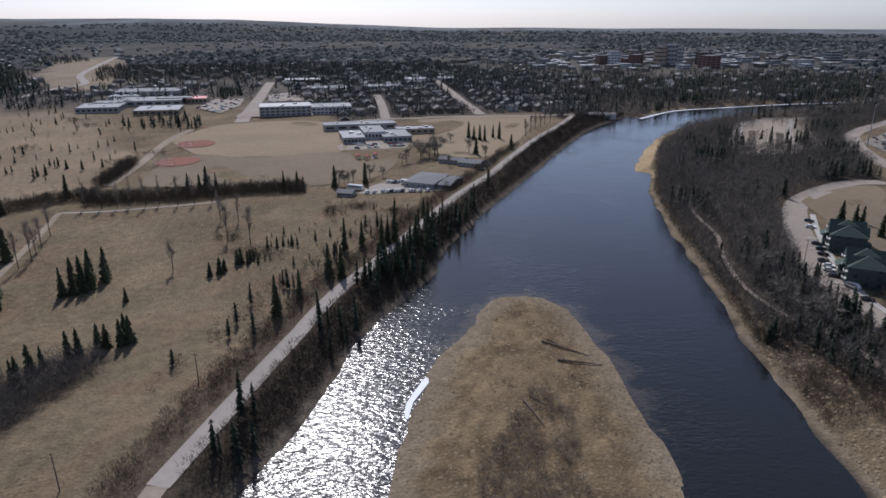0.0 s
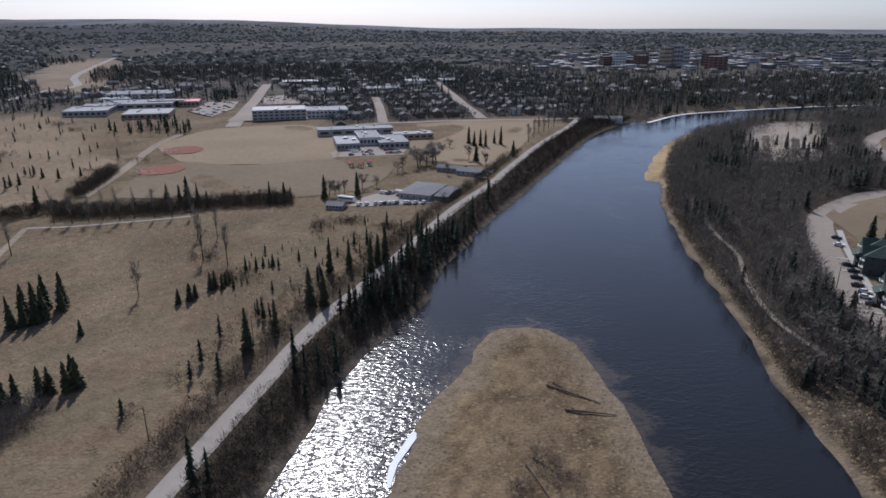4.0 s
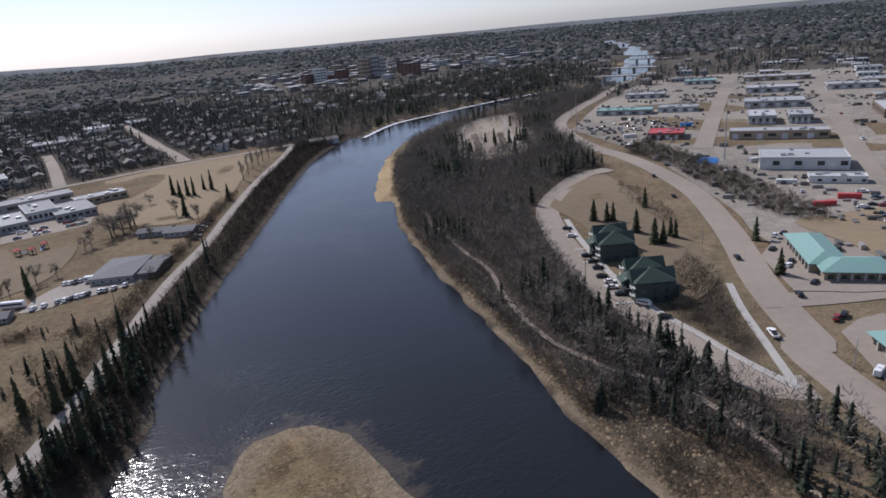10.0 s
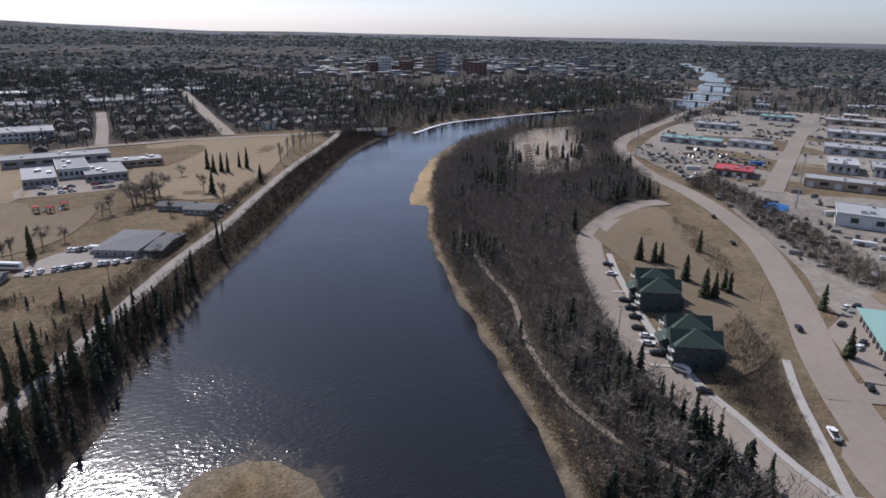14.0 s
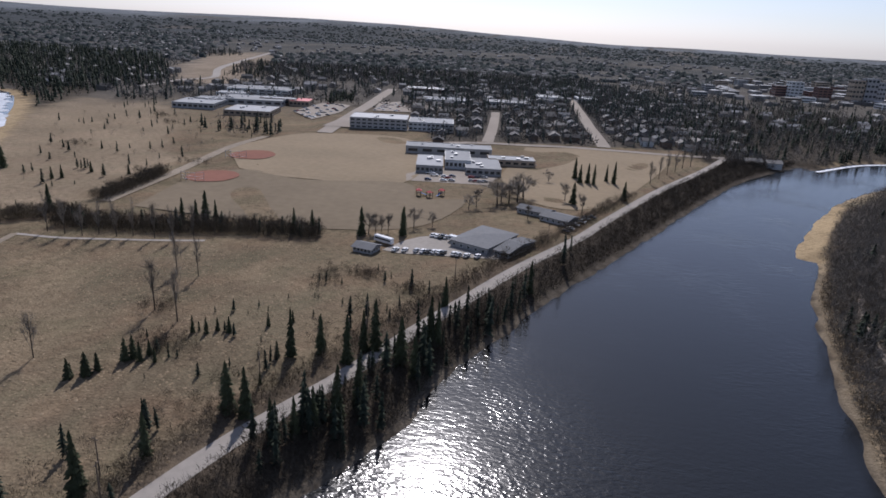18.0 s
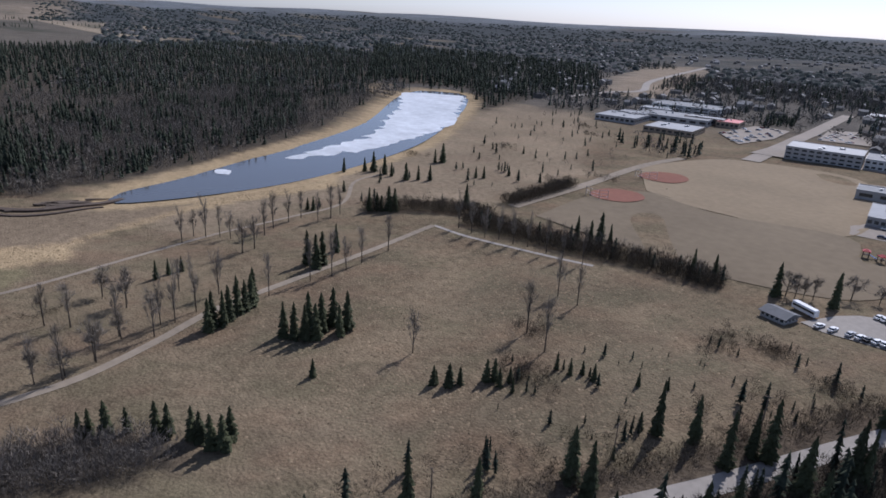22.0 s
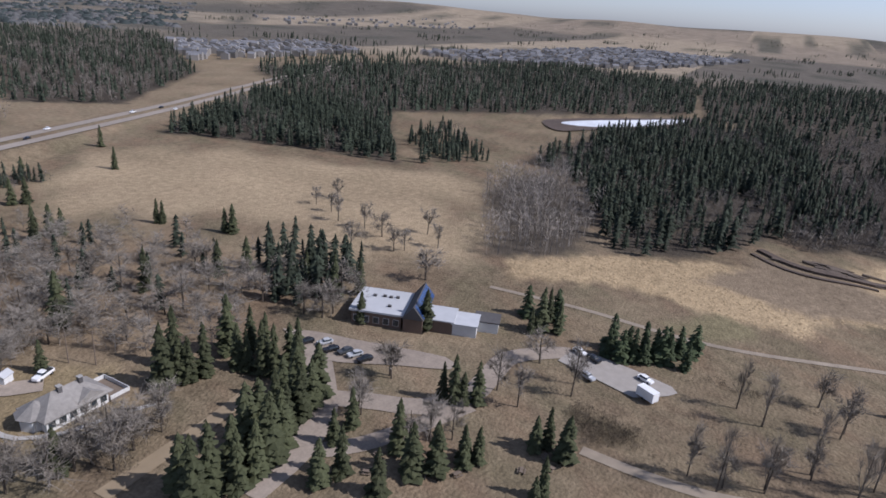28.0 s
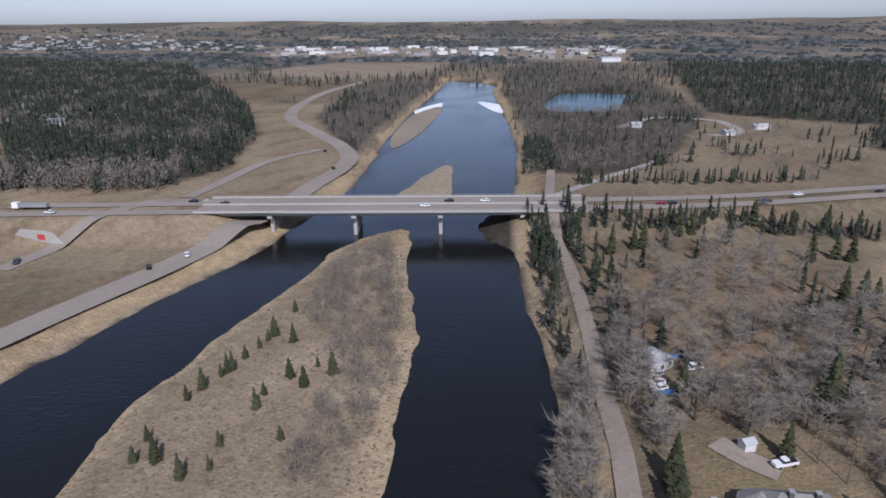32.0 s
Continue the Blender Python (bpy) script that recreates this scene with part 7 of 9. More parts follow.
for k in range(26):
    # smaller buildings further up the two streets
    s, off = r.uniform(0.15, 1.25), r.choice([-62, 45, 75, 105, 150, 200])
    x, y = 364 + 395 * s + 0.64 * off + r.uniform(-8, 8), 399 + 329 * s - 0.77 * off + r.uniform(-8, 8)
    if all((x - q[0]) ** 2 + (y - q[1]) ** 2 > 45 ** 2 for q in BLD_INDUSTRY) and all(away(spline(q, 20), x, y, False) > 24 for q in (ROAD_IND_A, ROAD_IND_B)):
        block("warehouse", "small metal-clad building in the industrial park", "warehouse", x, y, r.uniform(16, 30), r.uniform(12, 18), -48, r.uniform(4, 6), r.choice(["wall_grey", "wall_white", "wall_tan"]), r.choice(["roof_white", "roof_grey", "roof_white"]), 1, 4, "industrial buildings", 0, 2, 0, seed=k)

# two offices with teal roofs
for k, (x, y, w, d, rot, h) in enumerate(BLD_TEAL):
    rt, ww, dd, rise = ((-128, 33, 12, 2.6), (-40, 21, 14, 2.6), (-117, 62, 20, 3.2))[k]
    if k == 2:
        x, y = x - 6, y - 14
    t = thing("office_pavilion", x, y, gz(x, y) + 0.1, rt, "low office with teal metal roof and stone columns", "office", "teal offices")
    part("wall", box("walls", M["wall_tan"], -ww / 2, ww / 2, -dd / 2, dd / 2, -0.6, 3.6), t, "tan stone and stucco wall")
    part("roof", hip_mesh("teal_roof", M["roof_teal"], ww, dd, 3.6, rise, 1.2), t, "teal standing-seam metal roof")
    seams = [(-ww / 2 + q, -ww / 2 + q + 0.08, -dd / 2 - 1.0, -dd / 2 - 0.9, 3.62, 3.72) for q in np.arange(1, ww, 1.2)]
    part("fascia", boxes("fascia", M["wall_white"], seams), t)
    n = int(ww / 4)
    gm = box("shop_window", M["glass"], -0.95, 0.95, -0.08, 0.08, 0.7, 2.4)
    cm = box("column", M["concrete"], -0.35, 0.35, -0.35, 0.35, -0.4, 3.5)
    for s in (-1, 1):
        for q in range(n):
            c = -ww / 2 + (q + 0.5) * ww / n
            part("window", gm, t, "", pose(c, s * dd / 2, 0))
            part("column", cm, t, "stone column", pose(c + ww / n / 2, s * (dd / 2 + 0.5), 0))
    if k == 2:
        part("roof_well", box("roof_well", M["roof_teal"], 8, 22, -dd / 2 - 5, -dd / 2 + 4, 4.0, 4.6), t, "flat teal roof with vents")
        for q in range(4):
            part("vent", box("vent", M["roof_teal"], 10 + q * 3, 11.2 + q * 3, -dd / 2 - 2, -dd / 2, 4.602, 5.6), t)

# apartments with dark siding and green roofs
for k, (x, y, w, d, rot, h) in enumerate(BLD_APARTMENT):
    t = thing("apartment_house", x, y, gz(x, y) + 0.1, -114, "three-storey apartment house with dark siding and green roofs", "apartments", "apartment houses")
    for nm, x0, w1, d1, y0, hh in (("west", -7.0, 9.5, 12.5, 0.6, 7.2), ("east", 5.2, 9.5, 13.5, -0.6, 7.8), ("stair", -0.9, 4.0, 9.0, 1.2, 6.4)):
        wg = part("wing", box("wing", M["wall_dark"], -w1 / 2, w1 / 2, -d1 / 2, d1 / 2, -0.5, hh), t, "dark green sided wing", pose(x0, y0, 0))
        part("roof", hip_mesh("hip_roof", M["roof_green"], w1, d1, hh, 3.9 if nm != "stair" else 2.4, 0.5), wg, "green shingle hip roof")
        if nm == "stair":
            continue
        for q in (-1, 1):
            part("gable_wall", mesh_data("gable_wall", [(-2.4, 0, hh - 0.3), (2.4, 0, hh - 0.3), (0, 0, hh + 3.1), (-2.4, 0.3, hh - 0.3), (2.4, 0.3, hh - 0.3), (0, 0.3, hh + 3.1)], [(0, 1, 2), (5, 4, 3), (0, 2, 5, 3), (2, 1, 4, 5), (0, 3, 4, 1)], M["wall_dark"]), wg, "", pose(q * 0.6, q * (d1 / 2 + 0.6) - 0.15, 0))
        part("gable", hip_mesh("gable_roof", M["roof_green"], d1 + 1.2, 5.2, hh + 0.1, 3.4, 0.4, True), wg, "steep green cross gable", pose(0, 0, 0.02, 0, 0, 90))
        part("low_wing", box("low_wing", M["wall_dark"], -2.0, 2.0, d1 / 2, d1 / 2 + 2.5, -0.5, 4.6), wg)
        fm = box("window", M["wall_white"], -0.75, 0.75, -0.06, 0.06, 0, 1.4)
        pm = box("pane", M["glass"], -0.62, 0.62, -0.08, 0.08, 0.1, 1.3)
        for f in range(3):
            for q in (-1, 0, 1):
                for s, ps in (("s", pose(q * 3.4, -d1 / 2, 1 + f * 2.8)), ("n", pose(q * 3.4, d1 / 2, 1 + f * 2.8)), ("e", pose(w1 / 2, q * 4, 1 + f * 2.8, 0, 0, 90)), ("w", pose(-w1 / 2, q * 4, 1 + f * 2.8, 0, 0, 90))):
                    part("window", pm, wg, "", ps)
        for q in (-1, 1):
            for f in (1, 2):
                part("balcony", boxes("balcony", M["wall_white"], [(q * 3.4 - 1.2, q * 3.4 + 1.2, -d1 / 2 - 1.4, -d1 / 2, f * 2.8, f * 2.8 + 0.15), (q * 3.4 - 1.2, q * 3.4 + 1.2, -d1 / 2 - 1.42, -d1 / 2 - 1.36, f * 2.8, f * 2.8 + 1.0)]), wg, "white railed balcony")
    part("porch", box("porch", M["wall_dark"], -2, 2, -9, -5, -0.3, 5.6), t)
    part("porch_roof", hip_mesh("porch_roof", M["roof_green"], 5, 6, 5.6, 1.8, 0.5, True), t, "", pose(0, -7, 0))
    for q in (-8, 0, 8):
        part("walkway", box("walkway", M["concrete"], q - 0.8, q + 0.8, -14, -6, -0.1, 0.16), t, "white concrete walkway")

# lodge with a flat pale roof, a glazed gable and low annexes
t = thing("lodge", -178.4, 59.3, gz(-178, 59), 107, "low nature lodge with pale flat roof and blue solar gable", "lodge")
part("wall", box("lodge_walls", M["wall_brown"], -7.5, 7.5, -8, 7, -0.5, 4.2), t)
part("roof", box("lodge_roof", M["roof_white"], -8.2, 8.2, -8.6, 7.8, 4.2, 4.8), t, "stained white flat roof")
for k, (x, y) in enumerate(((-3, 2), (0, 2.4), (2, 2.2), (4, 2.6), (-5, -3), (3, -4))):
    part("roof_unit", box("roof_unit", M["roof_dark"], x - 0.5, x + 0.5, y - 0.4, y + 0.4, 4.802, 5.4), t)
g0 = part("gable_hall", box("gable_hall", M["wall_brown"], 8.3, 14.0, -9, 9, -0.5, 4.6), t, "steep gabled hall")
part("gable_roof", mesh_data("gable_roof", [(8.0, -9.5, 4.4), (8.0, 9.5, 4.4), (11.2, 9.5, 8.4), (11.2, -9.5, 8.4), (14.4, 9.5, 4.4), (14.4, -9.5, 4.4)], [(0, 3, 2, 1), (3, 5, 4, 2), (0, 5, 3), (1, 2, 4), (0, 1, 4, 5)], M["roof_dark"]), g0, "dark steep roof")
for i in range(3):
    for j in range(8):
        y0, q0, q1 = -8.6 + j * 2.15, 0.06 + i * 0.31, 0.06 + i * 0.31 + 0.28
        pts = [(11.2 + 3.2 * q + 0.1, yy, 8.4 - 4.0 * q + 0.08) for q, yy in ((q0, y0), (q1, y0), (q1, y0 + 1.95), (q0, y0 + 1.95))]
        v = pts + [(a, b, c - 0.06) for a, b, c in pts]
        part("solar_panel", mesh_data("solar_panel", v, [(0, 1, 2, 3), (7, 6, 5, 4), (0, 4, 5, 1), (1, 5, 6, 2), (2, 6, 7, 3), (3, 7, 4, 0)], M["solar"]), g0, "blue glass solar panel")
for x, y, w, d, h, mat in ((18.5, -2, 8, 9, 3.8, "roof_white"), (26, -2.5, 7, 8, 3.4, "roof_white"), (32, 1, 7, 6, 3.2, "roof_dark")):
    ax = part("annex", box("annex", M["wall_white" if x > 20 else "wall_brown"], x - w / 2, x + w / 2, y - d / 2, y + d / 2, -0.5, h), t, "low annex")
    part("annex_roof", box("annex_roof", M[mat], x - w / 2 - 0.4, x + w / 2 + 0.4, y - d / 2 - 0.4, y + d / 2 + 0.4, h, h + 0.35), ax)
windows_on(t, 15, 16.2, 1.0, 1, 3, 5, 1.6, 1.8, ("s", "n"))

# farmhouse with a weathered hip roof
t = thing("farmhouse", -98.5, 27.6, gz(-98, 28), 178, "white farmhouse with weathered grey hip roof and chimneys", "house")
part("wall", box("house_walls", M["wall_white"], -7, 7, -4, 4, -0.5, 3.2), t)
part("roof", hip_mesh("house_roof", M["roof_brown"], 14, 8, 3.2, 3.4, 0.9), t, "weathered grey-brown shake roof")
part("bay", tube("bay", M["wall_white"], [(-6, 1, -0.5), (-6, 1, 3.1)], [3.4, 3.4], 8), t, "eight-sided white bay")
part("bay_roof", tube("bay_roof", M["roof_brown"], [(-6, 1, 3.1), (-6, 1, 5.6)], [4.2, 0.1], 8), t)
part("dormer", hip_mesh("dormer", M["roof_brown"], 3, 7, 3.2, 2.2, 0.4, True), t, "", pose(3, -2.5, 0, 0, 0, 90))
for x in (-1.5, 3.2):
    ch = part("chimney", box("chimney", M["roof_dark"], x - 0.45, x + 0.45, -1.0, -0.1, 4.5, 7.4), t, "dark brick chimney")
    part("cap", box("cap", M["concrete_dark"], x - 0.55, x + 0.55, -1.1, 0.0, 7.4, 7.6), ch)
windows_on(t, 14, 8, 0.9, 1, 3, 6, 1.3, 1.3, ("s", "n"), edge_mat="wall_dark")
part("deck", box("deck", M["timber"], 7.2, 12, -4.5, 4.5, -0.4, 0.7), t, "dark timber deck")
part("deck_rail", boxes("deck_rail", M["wall_white"], [(11.9, 12.05, -4.5, 4.5, 0.7, 1.7), (7.2, 12, 4.4, 4.55, 0.7, 1.7), (7.2, 12, -4.55, -4.4, 0.7, 1.7)]), t, "white deck railing")
ribbon("path_house", [(-86, 22), (-87, 28), (-93, 34), (-101, 37), (-108, 40), (-112, 42)], 1.3, M["concrete"], "pale concrete garden path", "path", lift=0.35)
ribbon("drive_house", [(-92, 4), (-97, 10), (-102, 14)], 6, M["drive"], "packed dirt drive beside the farmhouse", "drive", lift=0.3)
t = thing("garden_shed", -98, 6, gz(-98, 6), 20, "small white garden shed by the drive", "shed")
part("wall", box("shed_wall", M["wall_white"], -1.4, 1.4, -1.2, 1.2, -0.2, 2.1), t)
part("roof", hip_mesh("shed_roof", M["roof_white"], 2.8, 2.4, 2.1, 0.9, 0.2, True), t)

# white house by the road with blue fences
t = thing("white_house", -85.5, -28.5, gz(-85, -28), 38, "small white house with a pale hip roof by the road", "house")
part("wall", box("house_walls", M["wall_white"], -4.5, 4.5, -3.6, 3.6, -0.5, 2.9), t)
part("roof", hip_mesh("house_roof", M["roof_white"], 9, 7.2, 2.9, 1.8, 0.5), t, "pale grey hip roof")
windows_on(t, 9, 7.2, 0.9, 1, 3, 3, 1.2, 1.2)
for x, y, rt, ln in ((-90, -33.5, 0, 8), (-87, -15, 10, 9)):
    fn = thing("board_fence", x, y, gz(x, y), rt, "low fence of blue boards", "fence")
    for k in range(int(ln / 1.5)):
        part("panel", box("fence_panel", M["blue"], k * 1.5 - ln / 2, k * 1.5 + 1.42 - ln / 2, -0.06, 0.06, 0, 1.3), fn)
t = thing("garden_shed", -96.5, -33, gz(-96, -33), 10, "dark green wooden garden shed", "shed")
part("wall", box("shed_wall", M["wall_dark"], -1.8, 1.8, -1.5, 1.5, -0.2, 2.2), t)
part("roof", hip_mesh("shed_roof", M["roof_green"], 3.6, 3, 2.2, 1.0, 0.25, True), t)
# concrete underpass beside the ramps
t = thing("underpass", 150, -118, gz(150, -118), -12, "white concrete underpass wall with a red panel", "underpass")
part("wall", mesh_data("wing_wall", [(-14, 0, -1), (14, 0, -1), (14, 0.8, -1), (-14, 0.8, -1), (-8, 0, 4), (8, 0, 4), (8, 0.8, 4), (-8, 0.8, 4)], [(0, 1, 5, 4), (1, 2, 6, 5), (2, 3, 7, 6), (3, 0, 4, 7), (4, 5, 6, 7)], M["concrete"]), t)
part("panel", box("panel", M["roof_red"], -5, -1, 0.8, 0.9, 0.2, 2.6), t, "red painted panel")

# ---- vehicles ----
def loft(name, mat, rings):
    """A closed body from matching rings of corners."""
    v = [p for rg in rings for p in rg]
    n = len(rings[0])
    f = [(j * n + k, j * n + (k + 1) % n, (j + 1) * n + (k + 1) % n, (j + 1) * n + k) for j in range(len(rings) - 1) for k in range(n)]
    f += [tuple(range(n))[::-1], tuple(range((len(rings) - 1) * n, len(rings) * n))]
    return mesh_data(name, v, f, mat)


def ring(x0, x1, y, z, c=0.25):
    return [(x0 + c, -y, z), (x1 - c, -y, z), (x1, -y + c, z), (x1, y - c, z), (x1 - c, y, z), (x0 + c, y, z), (x0, y - c, z), (x0, -y + c, z)]


wheel_mesh = None
def vehicle(kind, paint, label):
    global wheel_mesh
    t = thing({"car": "car", "pickup": "pickup_truck", "van": "van", "bus": "bus"}[kind], 0, 0, -500, 0, label, {"pickup": "truck"}.get(kind, kind), "parked vehicles")
    p = M["car_" + paint]
    if kind == "bus":
        part("body", loft("bus_body", p, [ring(-5, 5, 1.2, 0.5), ring(-5.05, 5.05, 1.25, 1.4), ring(-5, 4.9, 1.22, 2.7), ring(-4.8, 4.6, 1.05, 3.0)]), t)
        part("window_band", loft("bus_glass", M["glass"], [ring(-4.7, 4.98, 1.262, 1.55), ring(-4.7, 4.93, 1.245, 2.35)]), t)
        wx, half = 3.2, 1.1
    elif kind == "van":
        part("body", loft("van_body", p, [ring(-2.6, 2.6, 0.95, 0.35), ring(-2.65, 2.6, 1.0, 1.0), ring(-2.6, 1.7, 0.95, 1.9), ring(-2.5, 1.4, 0.85, 2.1)]), t)
        part("window_band", loft("van_glass", M["glass"], [ring(-2.3, 2.08, 0.99, 1.15), ring(-2.3, 1.74, 0.97, 1.75)]), t)
        wx, half = 1.7, 0.92
    elif kind == "pickup":
        part("body", loft("pickup_body", p, [ring(-2.8, 2.8, 0.95, 0.45), ring(-2.85, 2.85, 1.0, 0.8), ring(-2.8, 2.75, 0.96, 1.15)]), t)
        part("bed", box("bed", M["rubber"], -2.65, -0.75, -0.82, 0.82, 1.13, 1.16), t, "dark open cargo bed")
        cab = part("cab", loft("cab", p, [ring(-0.7, 1.5, 0.93, 1.1), ring(-0.5, 0.85, 0.78, 1.85)]), t)
        part("window_band", loft("cab_glass", M["glass"], [ring(-0.69, 1.4, 0.935, 1.2), ring(-0.56, 0.99, 0.82, 1.72)]), cab)
        wx, half = 1.75, 0.92
    else:
        part("body", loft("car_body", p, [ring(-2.2, 2.2, 0.86, 0.3), ring(-2.3, 2.3, 0.92, 0.6), ring(-2.25, 2.2, 0.88, 0.95)]), t)
        cab = part("cabin", loft("cabin", p, [ring(-1.9, 1.1, 0.84, 0.95), ring(-1.3, 0.35, 0.66, 1.5)]), t)
        part("window_band", loft("car_glass", M["glass"], [ring(-1.86, 1.02, 0.85, 1.0), ring(-1.42, 0.5, 0.71, 1.4)]), cab)
        wx, half = 1.4, 0.84
    if wheel_mesh is None:
        v = [(0.33 * math.cos(a), y, 0.33 * math.sin(a)) for y in (-0.11, 0.11) for a in np.arange(8) * math.pi / 4]
        wheel_mesh = mesh_data("wheel", v, [tuple(range(8)), tuple(range(15, 7, -1))] + [(k, k + 8, (k + 1) % 8 + 8, (k + 1) % 8) for k in range(8)], M["rubber"])
    for x in (-wx, wx):
        for y in (-half, half):
            part("wheel", wheel_mesh, t, "", pose(x, y, 0.33))
    return t


MASTER = {}
for kind, paint, lab in (("car", "black", "black car parked on asphalt"), ("car", "white", "white car parked on asphalt"), ("car", "silver", "silver car parked on asphalt"), ("car", "red", "dark red car parked on asphalt"), ("car", "navy", "dark blue car parked on asphalt"),
        ("pickup", "white", "white pickup truck on asphalt"), ("pickup", "charcoal", "dark grey pickup truck on asphalt"), ("van", "white", "white van parked on asphalt"), ("bus", "white", "white bus parked in the yard"), ("car", "charcoal", "dark grey car parked on asphalt")):
    MASTER[kind, paint] = [vehicle(kind, paint, lab), False]


def park(kind, paint, x, y, rot, z=None):
    ob, used = MASTER[kind, paint]
    m = pose(x, y, (gz(x, y) + 0.32 if z is None else z), 0, 0, rot)
    if used:
        return copy_thing(ob, m)
    ob.matrix_basis, MASTER[kind, paint][1] = m, True
    return ob


ANY = [("car", "black"), ("car", "white"), ("car", "silver"), ("car", "charcoal"), ("car", "navy"), ("pickup", "white"), ("car", "red"), ("pickup", "charcoal"), ("car", "white"), ("car", "silver")]
rv = np.random.RandomState(5)
def park_all(pts, rot, kinds=ANY, jit=4, z=None):
    for k, (x, y) in enumerate(pts):
        kd = kinds[k % len(kinds)] if kinds is not ANY else ANY[rv.randint(len(ANY))]
        park(kd[0], kd[1], x, y, rot + rv.uniform(-jit, jit), z)


B_, W_, S_ = ("car", "black"), ("car", "white"), ("car", "silver")
park_all(CARS_APT, -31, [B_, W_, B_, B_, B_, B_, W_, W_, B_, B_])
park_all(VAN_APT, -60, [("van", "white")])
park_all(CARS_LODGE, -28, [B_, S_, B_, ("car", "charcoal"), S_, B_])
park_all(CARS_PARK, 60, [W_, B_, W_, S_])
park_all(CARS_WHITEHOUSE, 20, [S_, W_, W_, ("pickup", "white"), ("pickup", "white")])
park_all(CARS_YARD[:12], 78, [W_, W_, S_, W_, B_, W_, W_, B_, W_, S_, W_, W_])
park_all(CARS_YARD[12:16], 70)
park_all(CARS_YARD[16:], -20)
park_all(BUSES, -20, [("bus", "white")])
park_all(CARS_SCHOOL, 10)
park_all(CARS_ROAD, 60, [B_, B_, B_, ("pickup", "white"), B_])
park_all(CARS_SHOPS, 20, [("van", "white"), ("pickup", "charcoal"), ("car", "red"), W_, ("car", "red"), B_, W_, B_, B_, B_, W_, B_])
park_all(CARS_HWY, 4, [B_, B_, W_, W_, B_, W_, ("car", "red"), B_, ("pickup", "charcoal"), W_], 1, 8.08)
park_all(CARS_RAMP, -62, [("pickup", "charcoal"), B_, W_, B_, B_])
park_all(CARS_HWY_W, 18, [W_, B_, ("pickup", "white"), B_, W_])
for poly, sp, rot in ((YARD_CARS_A, 13, 40), (YARD_CARS_B, 8, -50), (YARD_CARS_C, 13, 30), (YARD_CARS_D, 14, 40), (LOT_NORTH, 11, 14), (LOT_NORTH_B, 13, 14), ([(-215, 800), (-185, 812), (-204, 880), (-230, 872)], 11, 14)):
    park_all(scatter(poly, sp, 9), rot, ANY, 12)
x, y = TRUCK_HWY[0]
t = thing("tank_truck", x, y, 8.05, 4, "long highway truck with white cab and dark trailer", "truck")
part("trailer", box("trailer", M["metal"], -8, 4.5, -1.25, 1.25, 1.0, 2.6), t, "long metal trailer")
part("cab", box("truck_cab", M["car_white"], 5.2, 8, -1.25, 1.25, 0.6, 3.2), t, "white cab")
for q in (-7, -5.8, 3.2, 6.6):
    for s in (-1, 1):
        part("wheel", wheel_mesh, t, "", pose(q, s * 1.1, 0.33))
x, y = TRAILER[0]
t = thing("box_trailer", x, y, gz(x, y) + 0.3, 60, "white box trailer at the edge of the gravel lot", "trailer")
part("body", box("trailer_body", M["car_white"], -2.6, 2.6, -1.2, 1.2, 0.5, 3.0), t)
for s in (-1, 1):
    part("wheel", wheel_mesh, t, "", pose(-0.5, s * 1.1, 0.33))
# containers and tarpaulins in the yards
for k, (x, y, c) in enumerate(((318, 262, "roof_red"), (300, 262, "roof_red"), (352, 345, "wall_white"), (322, 300, "wall_white"), (360, 470, "wall_white"), (396, 520, "wall_tan"), (310, 215, "wall_white"), (420, 470, "blue"))):
    t = thing("shipping_container", x, y, gz(x, y) + 0.2, -48 + 20 * (k % 3), "weathered steel shipping container in a yard", "container", "containers")
    part("body", box("container", M[c], -5, 5, -1.25, 1.25, 0, 2.6), t)
    part("door", box("container_door", M["metal"], 5.0, 5.06, -1.2, 1.2, 0.1, 2.5), t)
cx, cy = np.mean(TARP, 0)
r = np.random.RandomState(4)
v = [(q * 2.2 - 9, p * 2.2 - 6, 1.6 * max(0, math.sin(q / 8 * 3.1) * math.sin(p / 6 * 3.1)) + r.uniform(0, 0.5)) for p in range(7) for q in range(9)]
tp = tagged(new("tarpaulin", mesh_data("tarpaulin", v, [(p * 9 + q, p * 9 + q + 1, p * 9 + q + 10, p * 9 + q + 9) for p in range(6) for q in range(8)], M["blue"])), "crumpled bright blue tarpaulin over a heap", "tarpaulin")
tp.matrix_basis = pose(cx, cy, gz(cx, cy) + 0.25, 0, 0, 40)

# ---- poles, masts and wires ----
def pole(x, y, h, arm, label, name="utility_pole"):
    t = thing(name, x, y, gz(x, y) - 0.2, rng.uniform(0, 180), label, "pole", "poles")
    part("shaft", tube("shaft", M["timber"] if name == "utility_pole" else M["metal"], [(0, 0, 0), (0, 0, h)], [0.17 if h < 20 else 0.5, 0.11 if h < 20 else 0.2], 6), t)
    part("crossarm", box("crossarm", M["timber"] if name == "utility_pole" else M["metal"], -arm, arm, -0.07, 0.07, h - 0.7, h - 0.5), t)
    return t


for k, (x, y) in enumerate(MASTS):
    if k < 2:
        pole(x, y, 34, 2.2, "tall grey steel transmission mast", "power_mast")
    elif k in (6, 7, 8):
        pole(x, y, 9, 0.9, "slender grey metal street lamp", "street_lamp")
    else:
        pole(x, y, 11, 1.0, "weathered wooden utility pole with crossarm")
for x, y in POLE_FIELD + POLES_W + [(-114, 16), (-111, 10)]:
    pole(x, y, 10, 0.9, "weathered wooden utility pole in dry grass")

